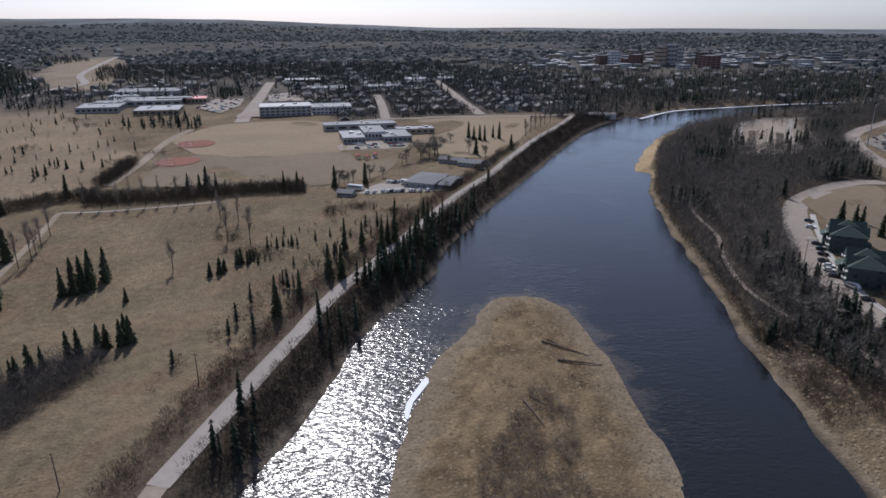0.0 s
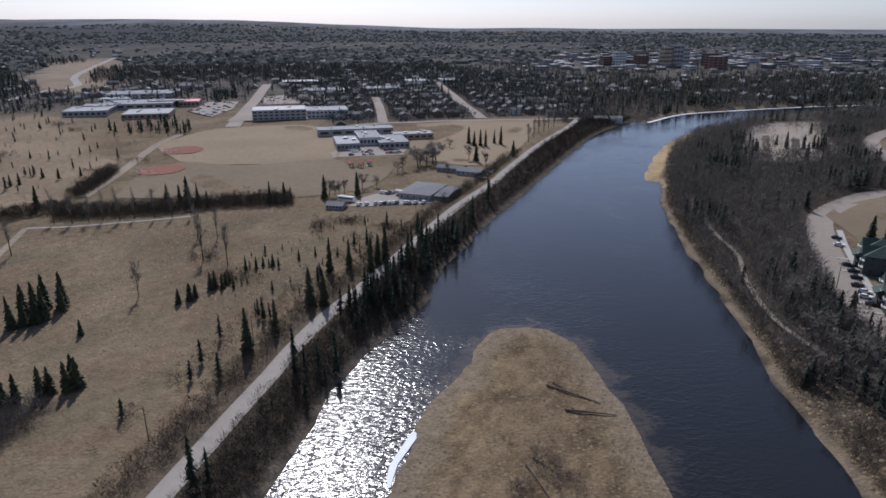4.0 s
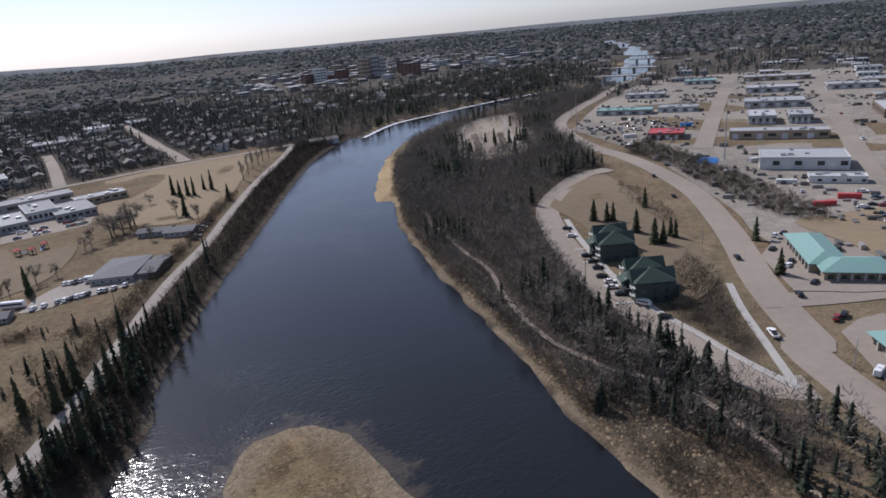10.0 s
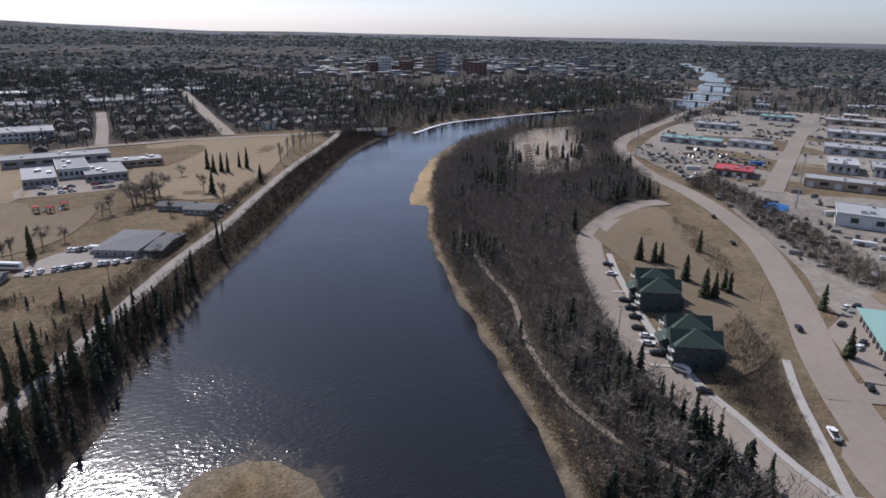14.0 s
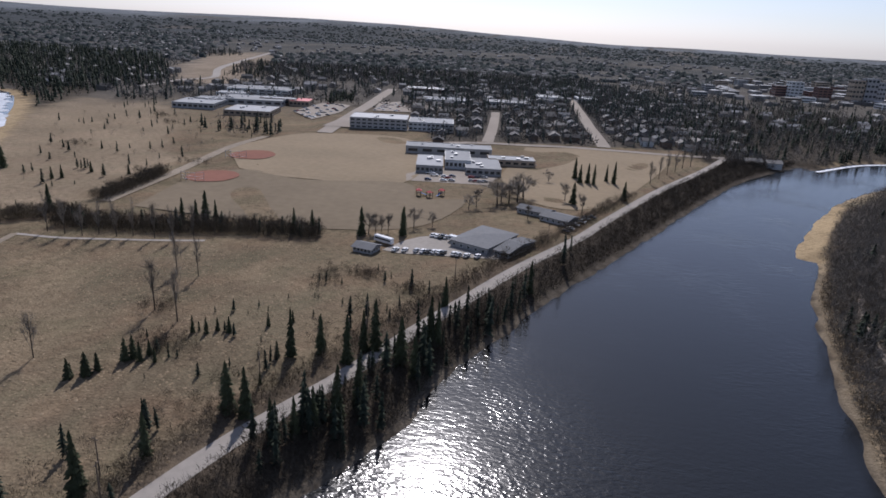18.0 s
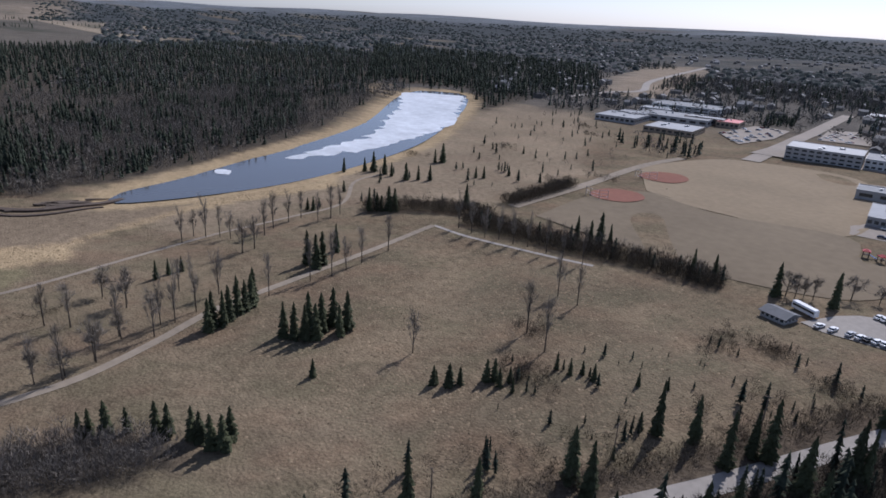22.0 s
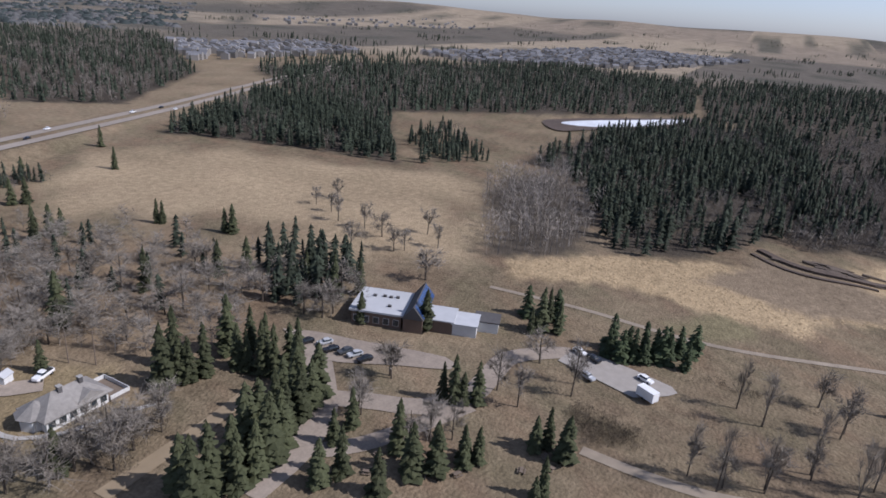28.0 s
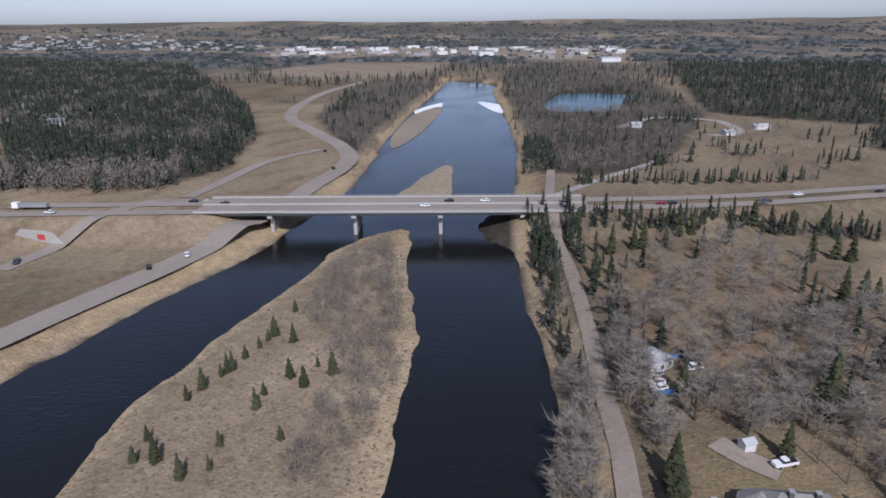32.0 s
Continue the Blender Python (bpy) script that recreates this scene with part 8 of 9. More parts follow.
for run_ in ([(137.7, 146.2), (141.5, 192.9), (151.8, 251.8)], POLES_W):
    for (x0, y0), (x1, y1) in zip(run_[:-1], run_[1:]):
        h = 10.3 if run_ is not POLES_W else 9.2
        for off in (-0.7, 0.7):
            a, b = Vector((x0 + off, y0, gz(x0, y0) + h)), Vector((x1 + off, y1, gz(x1, y1) + h))
            line = bpy.data.curves.new("wire", "CURVE")
            line.dimensions, line.bevel_depth, line.bevel_resolution = "3D", 0.025, 0
            sp = line.splines.new("POLY")
            sp.points.add(8)
            for k in range(9):
                q = a.lerp(b, k / 8)
                sp.points[k].co = (q.x, q.y, q.z - 4 * 0.9 * (k / 8) * (1 - k / 8), 1)
            line.materials.append(M["rubber"])
            tagged(new("overhead_wire", line), "thin sagging overhead wire between poles", "wire", "wires")

# ---- far bridges over the river ----
for k, q in enumerate((FAR_BRIDGE_A, FAR_BRIDGE_B, FAR_BRIDGE_C, FAR_BRIDGE_D)):
    a, b = np.array(q[0], float), np.array(q[1], float)
    m, ln, ang = (a + b) / 2, float(np.linalg.norm(b - a)) * 1.25, math.degrees(math.atan2(*(b - a)[::-1]))
    t = thing("river_bridge", m[0], m[1], 0, ang, "distant dark steel truss bridge" if k == 2 else "distant low concrete bridge on piers", "bridge", "far bridges")
    part("deck", box("deck", M["concrete"], -ln / 2, ln / 2, -5, 5, 1.2, 2.6), t)
    for x in np.linspace(-ln * 0.35, ln * 0.35, 4):
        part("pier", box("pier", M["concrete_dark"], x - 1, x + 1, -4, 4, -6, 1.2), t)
    if k == 2:
        rows = [(-ln / 2, ln / 2, y - 0.3, y + 0.3, 8, 8.7) for y in (-5, 5)] + [(x - 0.3, x + 0.3, y - 0.3, y + 0.3, 2.6, 8) for y in (-5, 5) for x in np.linspace(-ln / 2, ln / 2, 13)]
        part("truss", boxes("truss", M["rubber"], rows), t, "dark steel truss")

# ---- town ----
def house(x, y, w, d, rot, h, wall, roof, label):
    t = thing("house", x, y, gz(x, y), rot, label, "house", "town houses")
    part("wall", box("house_walls", M[wall], -w / 2, w / 2, -d / 2, d / 2, -0.5, h), t)
    part("roof", hip_mesh("house_roof", M[roof], w, d, h, d * 0.28, 0.5, True), t)
    return t


rt = np.random.RandomState(12)
STREETS = [spline(q, 15) for q in (STREET_A, STREET_B, STREET_C)]
def house_spots(poly, sx, sy, rot, seed):
    p = np.array(poly, float)
    c = p.mean(0)
    a = math.radians(rot)
    ex, ey = np.array((math.cos(a), math.sin(a))), np.array((-math.sin(a), math.cos(a)))
    r = np.random.RandomState(seed)
    out = [c + ex * (i * sx + r.uniform(-2, 2)) + ey * ((j // 2) * sy * 2 + (j % 2) * sy * 0.72 + r.uniform(-2, 2)) for i in range(-90, 90) for j in range(-90, 90)]
    out = np.array(out)
    return out[inside(p, out[:, 0], out[:, 1])]


spots = clear(np.vstack([house_spots(TOWN_B, 17, 36, 12, 3), house_spots(TOWN_A, 18, 38, 12, 4)]), STREETS + ROADS[2:3], 13)
spots = spots[(spots[:, 1] < 930) | (np.random.RandomState(14).rand(len(spots)) < 0.4)]
near_first = spots[np.argsort(np.hypot(spots[:, 0], spots[:, 1] - 60))]
for x, y in near_first[:265]:
    house(x, y, rt.uniform(10, 14), rt.uniform(7.5, 9.5), 12 + rt.choice([0, 90]), rt.uniform(2.8, 5.4), rt.choice(["wall_tan", "wall_tan", "wall_grey", "wall_brown", "wall_white"]), rt.choice(["roof_dark", "roof_brown", "roof_dark", "roof_slate"]), "small town house with a shingled gable roof")


def many_houses(name, pts, label, w=(9, 14), d=(7, 10), h=(3, 6), rot=12, seed=8, flat=False, mats=("town_wall", "town_roof")):
    """Many small houses in one mesh, each a box under a gabled roof."""
    r = np.random.RandomState(seed)
    n = len(pts)
    if not n:
        return
    W, D, H = r.uniform(*w, n) / 2, r.uniform(*d, n) / 2, r.uniform(*h, n)
    R = H + (0.05 if flat else 0.5) * D
    a = np.radians(rot + 90 * r.randint(0, 2, n) + r.uniform(-6, 6, n))
    g = ground_at(pts[:, 0], pts[:, 1])
    loc = np.array([(-1, -1, 0), (1, -1, 0), (1, 1, 0), (-1, 1, 0), (-1, -1, 1), (1, -1, 1), (1, 1, 1), (-1, 1, 1), (-1, 0, 2), (1, 0, 2)], float)
    x, y = loc[None, :, 0] * W[:, None], loc[None, :, 1] * D[:, None]
    z = np.where(loc[None, :, 2] == 0, -1.0, np.where(loc[None, :, 2] == 1, H[:, None], R[:, None])) + g[:, None]
    c, s = np.cos(a)[:, None], np.sin(a)[:, None]
    V = np.stack([x * c - y * s + pts[:, :1], x * s + y * c + pts[:, 1:], z], -1).reshape(-1, 3)
    tf = np.array([(0, 1, 5), (0, 5, 4), (1, 2, 6), (1, 6, 5), (2, 3, 7), (2, 7, 6), (3, 0, 4), (3, 4, 7), (5, 6, 9), (7, 4, 8), (4, 5, 9), (4, 9, 8), (6, 7, 8), (6, 8, 9)])
    F = (tf[None] + (np.arange(n) * 10)[:, None, None]).reshape(-1, 3)
    idx = np.tile(np.array([0] * 10 + [1] * 4), n)
    tagged(new(name, tri_mesh(name, V, F, [M[mats[0]], M[mats[1]]], idx, True)), label, "houses", kind="stuff")


many_houses("town_houses", near_first[265:], "far town houses with dark and pale roofs")


def fan(n, r_lo, r_hi, az_lo, az_hi, seed, power=1.0):
    """Points in a wedge of the far plain."""
    r = np.random.RandomState(seed)
    a, d = np.radians(r.uniform(az_lo, az_hi, n)), r_lo + (r_hi - r_lo) * r.rand(n) ** power
    return np.stack([d * np.sin(a), 60 + d * np.cos(a)], -1)


def off_things(p, polys, seed=0):
    keep = np.ones(len(p), bool)
    for q in polys:
        keep &= ~inside(q, p[:, 0], p[:, 1])
    return clear(p[keep], STREETS + ROADS, 9)


OPEN = (IND_YARD, SCHOOL_FIELD, BALL_N, BALL_S, SCHOOL_LOT, BUS_LOT, LOT_NORTH, LOT_NORTH_B)
OPEN = OPEN + (HILL_CLEARING,)
city = off_things(fan(9000, 900, 3800, -42, 66, 71, 1.3), OPEN)
city = city[waves2(city[:, 0], city[:, 1], 420, 8) < 0.75]
many_houses("city_houses", city[::4][:1700], "distant city houses with pale walls and grey roofs", (9, 17), (7, 11), (3.5, 6.5))
# town trees
tb = clear(np.vstack([scatter(TOWN_B, 6.6, 81), scatter(TOWN_A, 6.6, 82)]), STREETS + ROADS, 8)
pk = np.random.RandomState(3).rand(len(tb)) < np.where(tb[:, 1] > 900, 0.42, 0.22)
forest("town_spruces", tb[pk], 8, 15, SPR_FAR, M["spruce_town"], "dark spruces between the town houses", 1.0, "woods", 83)
forest("town_bare_trees", tb[~pk], 6, 10, BARE_TOWN, M["wood_town"], "leafless trees between the town houses", 1.2, "woods", 84)
TOWN_NEAR = [p for p in scatter(TOWN_FIR, 13, 85) if np.hypot(p[0], p[1] - 60) < 1700 - 250 * math.sin(p[0] / 130)]
tn = clear(np.array(TOWN_NEAR), STREETS + ROADS, 8)
pk = np.random.RandomState(86).rand(len(tn)) < 0.5
forest("town_band_spruces", tn[pk], 10, 17, SPR_FAR, M["spruce_town"], "dark spruces in the wooded belt behind the school", 1.1, "woods", 85)
forest("town_band_bare_trees", tn[~pk], 7, 12, BARE_TOWN, M["wood_town"], "leafless trees in the wooded belt behind the school", 1.3, "woods", 86)
woods("hill_west", HILL_WOOD_W, 12, 0.8, 13, 20, 86, "the wooded hill beyond the lagoon", False, (LAGOON,), [spline(ROAD_NW, 20)])
woods("town_belt", [(-560, 1050), (-427, 1122), (-303, 1142), (-148, 1172), (20, 1272), (10, 1480), (-200, 1500), (-500, 1450), (-700, 1350)], 8.5, 0.3, 9, 15, 33, "the wooded belt behind the stores", False, (), STREETS, bare_mat="wood_town", bh=(7, 12), shape=BARE_TOWN)
woods("college_trees", COLLEGE_FIRS, 7, 0.55, 8, 13, 87, "the row before the college")
woods("north_lot_firs", NORTH_FIRS, 6, 1.0, 9, 13, 88, "the row beside the parking lot")
woods("isle_woods", WOOD_ISLE, 8, 0.3, 10, 16, 89, "the woods at the river bend", False, (), ROADS)
woods("north_park_far", PARK_TREES_N, 16, 0.4, 7, 12, 90, "the open land beyond the highway", False, (), ROADS)
hz_t = fan(12000, 3100, 4300, -80, 125, 99, 1.0)
hz_t = hz_t[waves2(hz_t[:, 0], hz_t[:, 1], 500, 15) > -0.75]
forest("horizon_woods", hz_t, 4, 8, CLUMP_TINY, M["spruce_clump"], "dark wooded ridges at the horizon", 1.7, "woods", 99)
far_t = off_things(fan(36000, 800, 3600, -75, 80, 91, 1.1), OPEN + (DOWNTOWN, TOWN_A, TOWN_B, TOWN_FIR))
far_t = far_t[waves2(far_t[:, 0], far_t[:, 1], 500, 15) + 0.5 * waves2(far_t[:, 0], far_t[:, 1], 140, 16) > -0.55]
dist = np.hypot(far_t[:, 0], far_t[:, 1] - 60)
pk = np.random.RandomState(4).rand(len(far_t)) < 0.4
nearer = dist < 1500
forest("city_spruces", far_t[pk & nearer], 9, 15, SPR_FAR, M["spruce_town"], "distant dark spruces across the city", 1.2, "woods", 92)
forest("city_bare_trees", far_t[~pk & nearer], 7, 12, BARE_TOWN, M["wood_town"], "distant leafless trees across the city", 1.5, "woods", 93)
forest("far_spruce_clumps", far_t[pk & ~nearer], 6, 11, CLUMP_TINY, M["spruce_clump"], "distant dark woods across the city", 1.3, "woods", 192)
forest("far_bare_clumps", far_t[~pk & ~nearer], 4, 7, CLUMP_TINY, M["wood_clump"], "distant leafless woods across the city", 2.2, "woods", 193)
west_t = fan(9000, 900, 4300, -135, -75, 94, 1.0)
belt = waves2(west_t[:, 0], west_t[:, 1] * 2.5, 900, 17)
west_t = west_t[(belt > 0.55) | ((np.hypot(west_t[:, 0], west_t[:, 1]) < 1500) & (belt > 0.1))]
west_t = off_things(west_t, (SUBURB_A, SUBURB_B, SUBURB_C))
forest("farm_belts", west_t, 8, 15, SPR_FAR, M["spruce_far"], "dark shelter belts across distant farmland", 1.4, "woods", 95)
north_t = off_things(fan(26000, 700, 4400, 130, 225, 96, 1.1), (FACTORY, POND_BLUE, FIELD_NORTH))
north_t = north_t[(waves2(north_t[:, 0], north_t[:, 1], 600, 18) + 0.4 * waves2(north_t[:, 0], north_t[:, 1], 150, 19) > -0.1) & (signed(RIVER, north_t[:, 0], north_t[:, 1]) > 10)]
north_t = north_t[(np.hypot(north_t[:, 0], north_t[:, 1]) < 1700) | (waves2(north_t[:, 0], north_t[:, 1] * 2, 700, 29) > -0.45)]
pk = np.random.RandomState(6).rand(len(north_t)) < 0.45
dist = np.hypot(north_t[:, 0], north_t[:, 1] - 60)
nearer = dist < 1400
forest("north_spruces", north_t[pk & nearer], 9, 15, SPR_FAR, M["spruce_far"], "distant dark spruces beyond the bridge", 1.2, "woods", 97)
forest("north_bare_trees", north_t[~pk & nearer], 6, 11, BARE_TOWN, M["wood_far"], "distant leafless woods beyond the bridge", 1.5, "woods", 98)
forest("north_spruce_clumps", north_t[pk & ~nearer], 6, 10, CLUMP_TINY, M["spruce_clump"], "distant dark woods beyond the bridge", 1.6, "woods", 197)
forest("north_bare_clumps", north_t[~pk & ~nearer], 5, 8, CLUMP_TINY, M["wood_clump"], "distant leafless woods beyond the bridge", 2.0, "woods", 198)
for nm, poly, sp in (("suburb_a", SUBURB_A, 18), ("suburb_b", SUBURB_B, 20), ("suburb_c", SUBURB_C, 90)):
    many_houses(nm, scatter(poly, sp, 61), "distant new suburb of grey houses with white trim", (10, 15), (9, 12), (5, 8), 30, mats=("town_wall", "suburb_roof"))

rh = np.random.RandomState(91)
for x, y in ((408, -446), (384, -470), (360, -447), (430, -500), (470, -560), (520, -630), (500, -700), (398, -520)):
    house(x, y, rh.uniform(11, 15), rh.uniform(8, 10), rh.uniform(0, 180), rh.uniform(3.5, 5.5), rh.choice(["wall_tan", "wall_grey", "wall_brown"]), "roof_slate", "house in a clearing of the wooded hillside")
for x, y, w, d, lab in ((-166, -443, 9, 6, "small white shed beyond the highway"), (-231, -405, 8, 8, "white round-roofed store by the gravel pit"), (-268, -436, 14, 7, "low white building at the wood edge"), (-300, -1390, 46, 30, "large white hall upriver")):
    t = thing("shed" if w < 20 else "hall", x, y, gz(x, y), 15, lab, "shed" if w < 20 else "hall")
    part("wall", box("shed_walls", M["wall_white"], -w / 2, w / 2, -d / 2, d / 2, -0.5, 3.2 if w < 20 else 9), t)
    part("roof", hip_mesh("shed_roof", M["roof_white"], w, d, 3.2 if w < 20 else 9, 1.4, 0.4, True), t, "white metal roof")


def picnic_table(x, y, rot):
    t = thing("picnic_table", x, y, gz(x, y), rot, "weathered wooden picnic table in dry grass", "table", "picnic tables")
    part("tabletop", box("tabletop", M["timber"], -0.9, 0.9, -0.38, 0.38, 0.7, 0.76), t)
    seat = box("bench_seat", M["timber"], -0.9, 0.9, -0.14, 0.14, 0.42, 0.47)
    leg = boxes("table_leg", M["timber"], [(-0.05, 0.05, -0.75, 0.75, 0.36, 0.42), (-0.05, 0.05, -0.6, -0.5, 0, 0.7), (-0.05, 0.05, 0.5, 0.6, 0, 0.7)])
    for q in (-0.72, 0.72):
        part("bench_seat", seat, t, m=pose(0, q, 0))
    for q in (-0.65, 0.65):
        part("leg_frame", leg, t, m=pose(q, 0, 0))


for x, y, q in TABLES:
    picnic_table(x, y, q)

# downtown blocks and towers
dt = scatter(DOWNTOWN, 58, 15)
rd = np.random.RandomState(16)
for k, (x, y) in enumerate(dt[:110]):
    if k % 3 == 0:
        h = rd.choice([9, 12, 15, 20, 26], p=[0.35, 0.3, 0.2, 0.1, 0.05])
        block("city_block", "mid-rise downtown building in pale concrete and brick", "building", x, y, rd.uniform(18, 34), rd.uniform(16, 26), 12, h, rd.choice(["wall_grey", "wall_white", "wall_tan", "wall_brick"]), "roof_grey", min(4, max(2, int(h / 3.5))), 1, "downtown", 0, 1, seed=k)
many_houses("downtown_shops", np.delete(dt, slice(0, None, 3), 0), "low downtown shops with flat pale roofs", (18, 34), (14, 24), (5, 9), 12, 9, True, ("town_wall", "roof_white"))
tx, ty = 494, 1486
for dx, dy, w, d, h, wl, lab in ((-12, 0, 20, 20, 42, "wall_tan", "tan concrete downtown office tower"), (12, 6, 22, 20, 46, "wall_grey", "tall glass-fronted grey concrete downtown office tower"), (30, 10, 18, 18, 40, "wall_grey", "grey concrete downtown office tower"), (75, -60, 34, 30, 26, "wall_brick", "broad red dark brick mid-rise downtown block"), (-105, 40, 24, 22, 30, "wall_white", "white downtown apartment tower"), (-60, 20, 26, 20, 24, "wall_brick", "dark brick mid-rise downtown block"), (100, 40, 28, 22, 28, "wall_brown", "brown brick mid-rise downtown block")):
    block("office_tower", lab, "tower", tx + dx, ty + dy, w, d, 12, h, wl, "roof_grey", 5, 3, "downtown", 0, 2, seed=int(h))
# pale factories upriver
fp = scatter(FACTORY, 52, 33)
rf = np.random.RandomState(34)
for k, (x, y) in enumerate(fp[::max(1, len(fp) // 50)][:50]):
    block("factory", "distant white factory building with a flat roof", "factory", x, y, rf.uniform(18, 48), rf.uniform(14, 30), 20, rf.uniform(5, 11), rf.choice(["wall_white", "wall_white", "wall_grey"]), rf.choice(["roof_grey", "roof_white", "roof_grey"]), 1, 0, "factories", 0, 0, 0, seed=k)

far_sheds = np.vstack([scatter([(700, -1900), (1500, -2000), (2500, -3000), (1900, -3500), (900, -2600)], 95, 37), scatter([(300, -2500), (900, -2700), (700, -3600), (-200, -3300)], 150, 38)])
many_houses("far_sheds", far_sheds[:120], "distant pale sheds of the industrial outskirts", (12, 44), (10, 24), (4, 8), 20, 39, True, ("wall_grey", "roof_white"))
many_houses("factory_sheds", scatter(FACTORY, 44, 35)[::2][:260], "distant white sheds and stores between the factories", (8, 30), (7, 18), (4, 8), 20, 36, True, ("town_wall", "roof_white"))

# ---- drift logs, snow and grass ----
def log(x0, y0, x1, y1, r0, label):
    a, b = Vector((x0, y0, gz(x0, y0) + r0 + 0.1)), Vector((x1, y1, gz(x1, y1) + r0 * 0.5 + 0.1))
    ln = (b - a).length
    ob = new("log", tube("log", M["log"], [(0, 0, 0), (0.1, 0.05, ln * 0.4), (0, 0, ln)], [r0, r0 * 0.8, r0 * 0.35], 7))
    ob.matrix_basis = Matrix.Translation(a) @ (b - a).to_track_quat("Z", "Y").to_matrix().to_4x4()
    return tagged(ob, label, "log", "drift logs")


for a, b in zip(LOGS_ISLAND[::2], LOGS_ISLAND[1::2]):
    log(*a, *b, 0.35, "grey driftwood log on the island grass")
    log(a[0] + 2, a[1] + 2, a[0] + 6, a[1] - 2, 0.2, "grey driftwood branch on the island grass")
rl = np.random.RandomState(8)
for k in range(22):
    a, b = LOGS_LAGOON[2 * (k % 3)], LOGS_LAGOON[2 * (k % 3) + 1]
    u = rl.uniform(0, 0.7)
    x, y = a[0] + (b[0] - a[0]) * u + rl.uniform(-3, 3), a[1] + (b[1] - a[1]) * u + rl.uniform(-2, 2)
    log(x, y, x + rl.uniform(-3, 3), y + rl.uniform(8, 16), 0.6, "dark weathered log in the lagoon weir")
ribbon("weir", WEIR, 3.4, M["mud"], "low dark earth and log weir across the lagoon mouth", "weir", lift=0.25, thick=0.7, kind="")
ribbon("weir", [(p[0] + 7, p[1] - 3) for p in WEIR[:-1]], 1.8, M["mud"], "low dark earth and log weir across the lagoon mouth", "weir", lift=0.2, thick=0.4, kind="")
for nm, o, lab in (("snow_shelf", SNOW_A, "white shelf of river ice"), ("snow_shelf", SNOW_B, "white shelf of river ice"), ("snow_patch", SNOW_ISLAND, "white patch of old snow at the water's edge")):
    sheet(nm, spline(o, 4, True), WATER + 0.1, M["snow"], lab, "snow", kind="", up=0.18)
ribbon("snow_bank", [(p[0] + 3, p[1] - 4) for p in BANK_WEST[24:29]], 4, M["snow"], "strip of shore ice along the river bend", "snow", z=WATER + 0.3)
sheet("gravel_bar", spline(GRAVEL_BAR, 6, True), WATER + 0.05, M["dirt"], "tan gravel bar in the river", "gravel", up=0.3)


def clump_template(r, n=5):
    v, f = [(r.uniform(-0.1, 0.1), r.uniform(-0.1, 0.1), 0.75)], []
    for k in range(n):
        a = 6.283 * k / n + r.uniform(-0.3, 0.3)
        q = r.uniform(0.35, 0.65)
        v.append((q * math.cos(a), q * math.sin(a), -0.05))
    f = [(0, 1 + k, 1 + (k + 1) % n) for k in range(n)]
    return np.array(v), np.array(f)


CLUMPS = [clump_template(r0) for _ in range(8)]
M["tussock"] = material("dry_grass_clump", (0.21, 0.161, 0.104), 0.95, 0.3, 0.6, spec=0.1, island=0.7)
M["tussock_island"] = material("island_grass_clump", (0.188, 0.145, 0.094), 0.95, 0.3, 0.6, spec=0.1, island=0.5)
M["tussock_gold"] = material("golden_grass_clump", (0.31, 0.233, 0.137), 0.95, 0.3, 0.6, spec=0.1, island=0.35)
def tussocks(name, poly, sp, h, mat, label, seed, wide=1.6, thin=-2):
    p = clear(scatter(poly, sp, seed), ROADS + [spline(TRACK_FIELD, 8)], 5)
    p = p[(waves2(p[:, 0], p[:, 1], 22, seed) > thin) & ~inside(WEED_BED, p[:, 0], p[:, 1])]
    forest(name, p, h[0], h[1], CLUMPS, M[mat], label, wide, "grass", seed)


tussocks("island_grass", ISLAND, 1.4, (0.12, 0.42), "tussock_island", "tufted dry golden grass on the island", 101, 3.0)
tussocks("field_grass", FIELD_B, 1.7, (0.2, 0.6), "tussock", "rough dry grass tufts in the field", 102, 2.0, -0.6)
tussocks("field_grass_west", FIELD, 2.0, (0.15, 0.4), "tussock", "rough dry grass tufts in the field", 103, 2.6, -0.4)
tussocks("lagoon_reeds", REEDS, 2.2, (0.3, 0.8), "tussock_gold", "golden dry reeds beside the lagoon", 104, 2.0)
east_bank = np.array([(94, 60), (97, 165), (100, 197), (107, 244), (114, 309), (127, 385), (143, 440), (150, 440), (136, 383), (126, 309), (121, 250), (120, 200), (124, 165), (122, 60)], float)
tussocks("bank_reeds", east_bank, 1.25, (0.3, 0.9), "tussock", "golden dry grass on the east bank", 105)
core = spline([(24, 156), (15, 136), (8, 118), (4, 98), (0, 70), (20, 55), (40, 70), (36, 100), (33, 122), (34, 148)], 6, True)
cp = scatter(core, 1.05, 106)
cp = cp[waves2(cp[:, 0], cp[:, 1], 15, 31) - 0.03 * np.abs(cp[:, 0] - 21) > -0.55]
ip = scatter(ISLAND, 2.6, 108)
ip = ip[(waves2(ip[:, 0], ip[:, 1], 16, 41) > 0.25) & (signed(ISLAND, ip[:, 0], ip[:, 1]) < -6) & ((ip[:, 1] > 60) | (np.arange(len(ip)) % 3 == 0))]
forest("island_low_brush", ip, 0.7, 1.8, BRUSH_T, M["brush"], "scattered low shrubs in the island grass", 0.9, "brush", 108)
forest("island_core_brush", cp, 1.4, 3.2, BRUSH_S, M["brush_grey"], "low bare willow brush on the island", 0.8, "brush", 106)

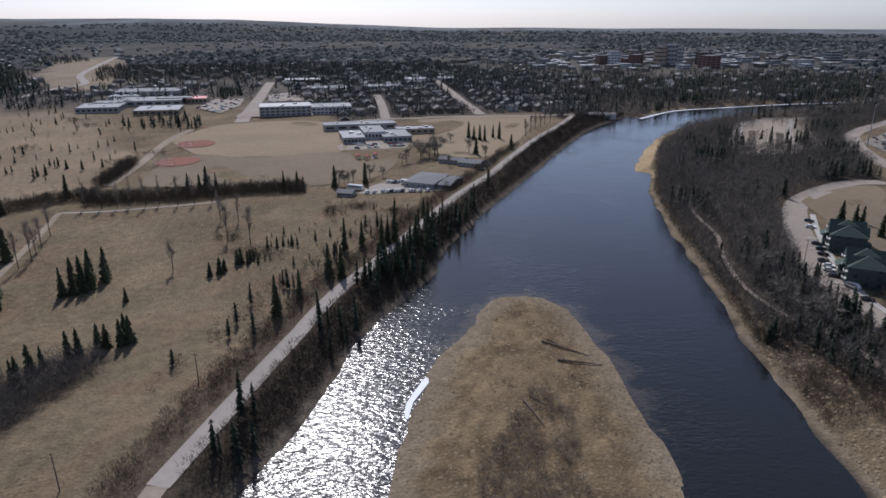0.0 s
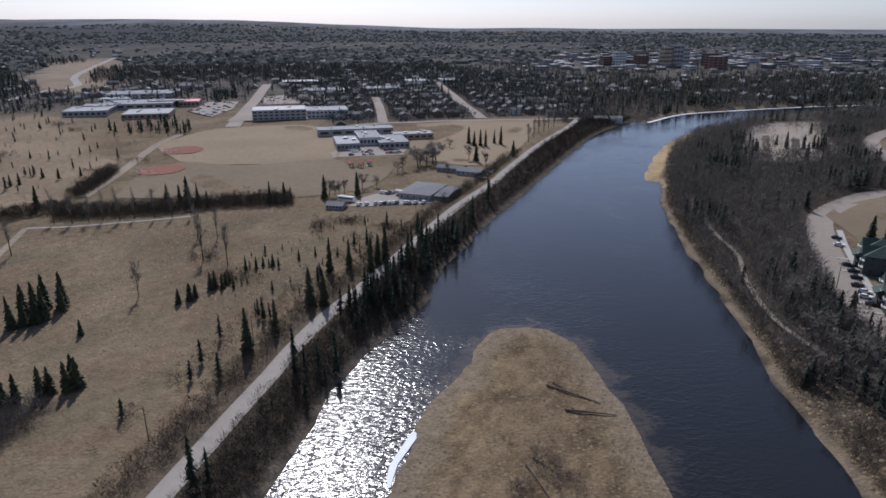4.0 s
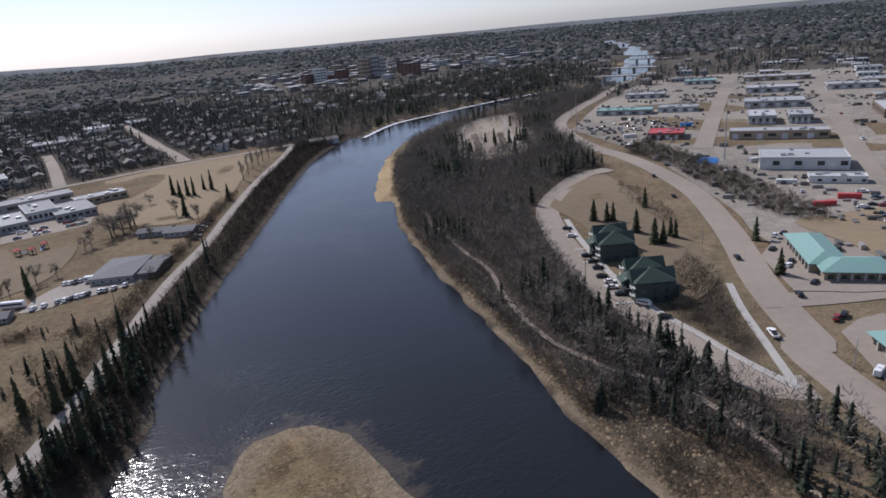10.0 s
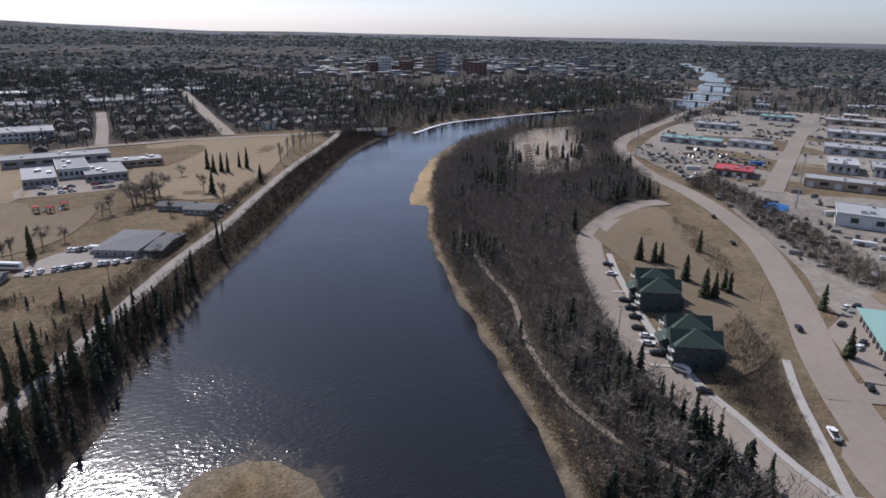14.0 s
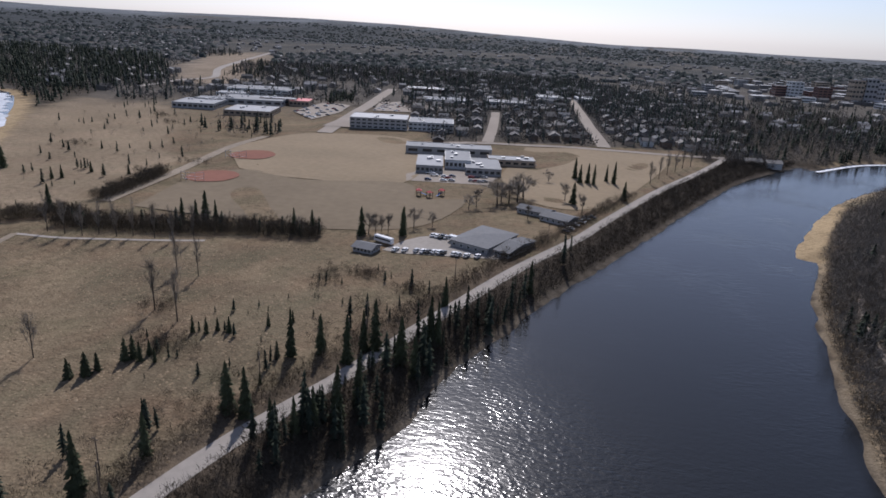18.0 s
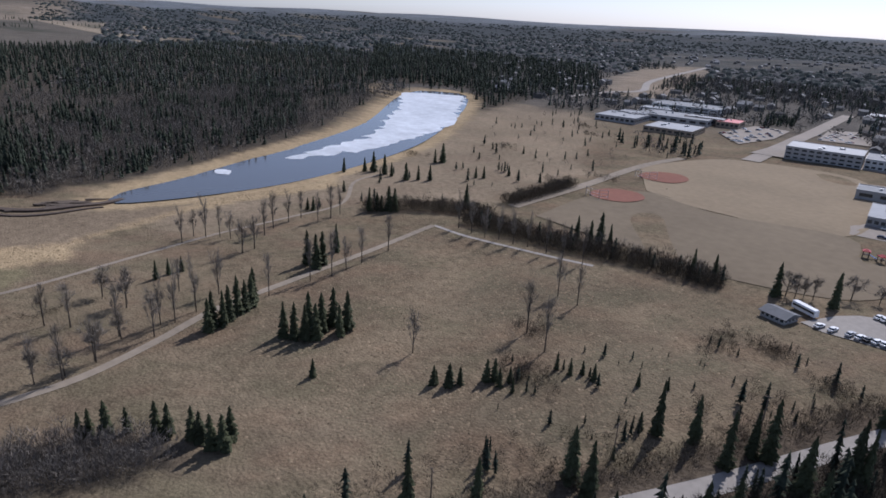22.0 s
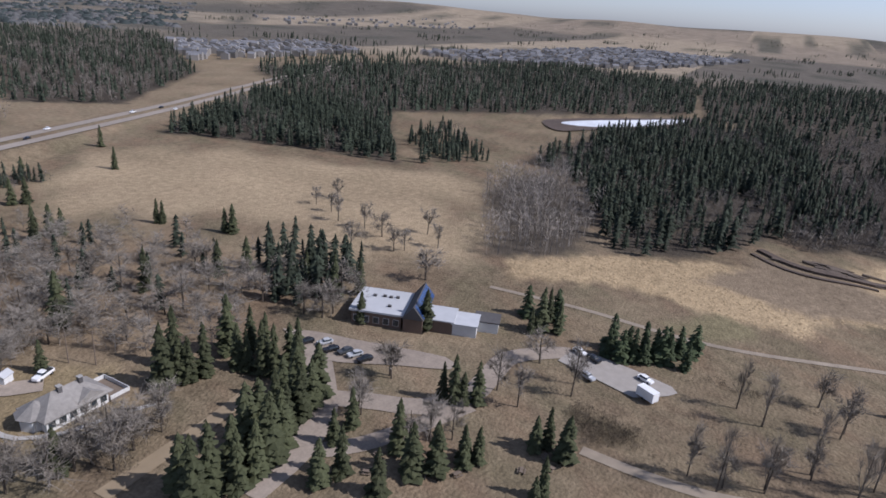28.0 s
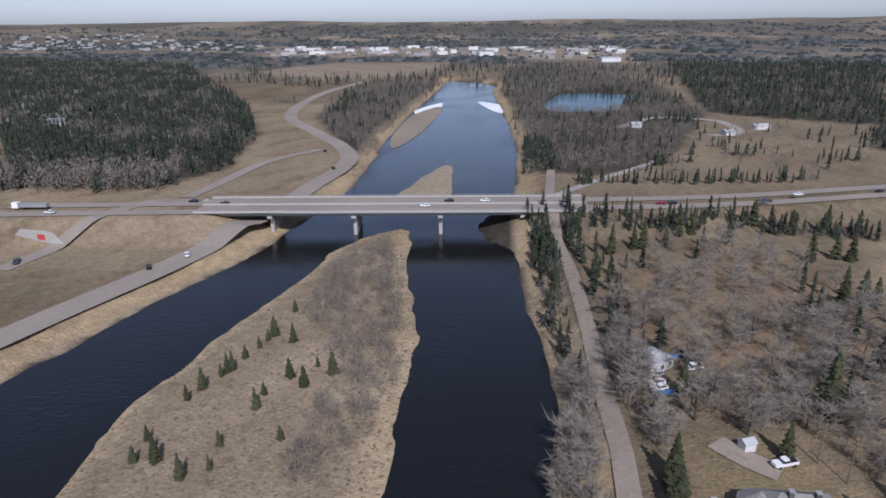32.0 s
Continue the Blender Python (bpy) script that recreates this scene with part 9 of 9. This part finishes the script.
for k in range(2, 3):
    a = np.array(LOGS_LAGOON[1], float) + (-12 - 11 * k, 35 + 18 * k) + np.random.RandomState(k).uniform(-6, 6, 2)
    if signed(LAKE, *a) < -6:
        q = np.random.RandomState(k + 50)
        ol = [(a[0] + (3 + 2.5 * q.rand()) * 1.6 * math.cos(w), a[1] + (3 + 2.5 * q.rand()) * math.sin(w)) for w in np.linspace(0, 5.8, 11)]
        sheet("ice_floe", spline(ol, 2, True), -1.2, M["ice"], "white melting ice floe on the lagoon", "ice", kind="", up=0.1)

p = clear(scatter([(112, 100), (112, 165), (114, 200), (118, 245), (130, 245), (132, 190), (136, 150), (130, 100)], 2.8, 107), ROADS[:4], 5)
forest("bank_willows", p[waves2(p[:, 0], p[:, 1], 18, 5) > -0.2], 1.5, 3.5, BRUSH_T, M["brush"], "bare willow shrubs in the bank grass", 0.8, "brush", 107)

# clutter of the industrial yards
q = scatter(IND_YARD, 7.5, 120)
q = q[waves2(q[:, 0], q[:, 1], 70, 6) > -0.1]
for row in BLD_INDUSTRY:
    q = q[np.hypot(q[:, 0] - row[0], q[:, 1] - row[1]) > 0.55 * max(row[2], row[3]) + 4]
q = clear(q, [spline(z, 10) for z in (ROAD_IND_A, ROAD_IND_B, ROAD_EAST)], 9)
many_houses("yard_clutter", q, "containers, pallets and machines stored in the yards", (1.5, 6), (1.2, 2.6), (0.8, 2.8), -40, 121, True)


def backstop(x, y, rot):
    t = thing("backstop", x, y, gz(x, y) + 0.3, rot, "grey wire ball diamond backstop on steel posts", "fence", "backstops")
    post = box("backstop_post", M["metal"], -0.1, 0.1, -0.1, 0.1, -0.3, 5)
    rail = box("backstop_rail", M["metal"], -2.6, 2.6, -0.06, 0.06, -0.08, 0.08)
    for k in range(4):
        a = math.radians(-60 + 40 * k)
        part("post", post, t, m=Matrix.Translation((8 * math.sin(a), 3 - 6 * math.cos(a), 0)))
    for k in range(3):
        a = math.radians(-40 + 40 * k)
        for z in (1.2, 2.8, 4.8):
            part("rail", rail, t, m=Matrix.Translation((7.5 * math.sin(a), 3 - 5.6 * math.cos(a), z)) @ Matrix.Rotation(a * 0.9, 4, "Z"))


backstop(-205, 504, 20)
backstop(-193, 437, 10)


# dark bars added in place of the shadow stripes on the picnic ground
beam = box("barrier_log", M["log"], -3.6, 3.6, -0.3, 0.3, -0.2, 0.6)
for a, b in zip(SHADOW_ROWS[::2], SHADOW_ROWS[1::2]):
    for u in np.linspace(0.03, 0.97, 10):
        x, y = a[0] + (b[0] - a[0]) * u, a[1] + (b[1] - a[1]) * u
        ob = new("barrier_log", beam)
        ob.matrix_basis = pose(x, y, gz(x, y) + 0.15, 0, 0, 10 + 6 * math.sin(40 * u))
        tagged(ob, "dark bar standing in for a shadow stripe between gravel parking bays", "log", "barrier logs")

# playground south of the school lot
def play_tower(x, y, rot):
    t = thing("play_tower", x, y, gz(x, y) + 0.25, rot, "small wooden climbing tower with slide and roof", "playground", "play towers")
    post = box("play_post", M["timber"], -0.12, 0.12, -0.12, 0.12, -0.3, 3.0)
    for dx, dy in ((-1.2, -1.2), (1.2, -1.2), (1.2, 1.2), (-1.2, 1.2)):
        part("post", post, t, m=pose(dx, dy, 0))
    part("deck", box("play_deck", M["timber"], -1.3, 1.3, -1.3, 1.3, 1.4, 1.55), t)
    part("roof", hip_mesh("play_roof", M["roof_red"], 2.6, 2.6, 3.0, 1.0, 0.3), t, "red pyramid roof")
    part("slide", mesh_data("slide", [(1.3, -0.5, 1.5), (1.3, 0.5, 1.5), (4.6, 0.5, 0.2), (4.6, -0.5, 0.2), (1.3, -0.5, 1.35), (1.3, 0.5, 1.35), (4.6, 0.5, 0.05), (4.6, -0.5, 0.05)], [(0, 3, 2, 1), (4, 5, 6, 7), (0, 4, 7, 3), (1, 2, 6, 5), (2, 3, 7, 6), (0, 1, 5, 4)], M["blue"]), t, "blue slide")


for x, y, q in ((-62, 462, 20), (-55, 460, 140), (-50, 468, 250), (-10, 580, 60)):
    play_tower(x, y, q)
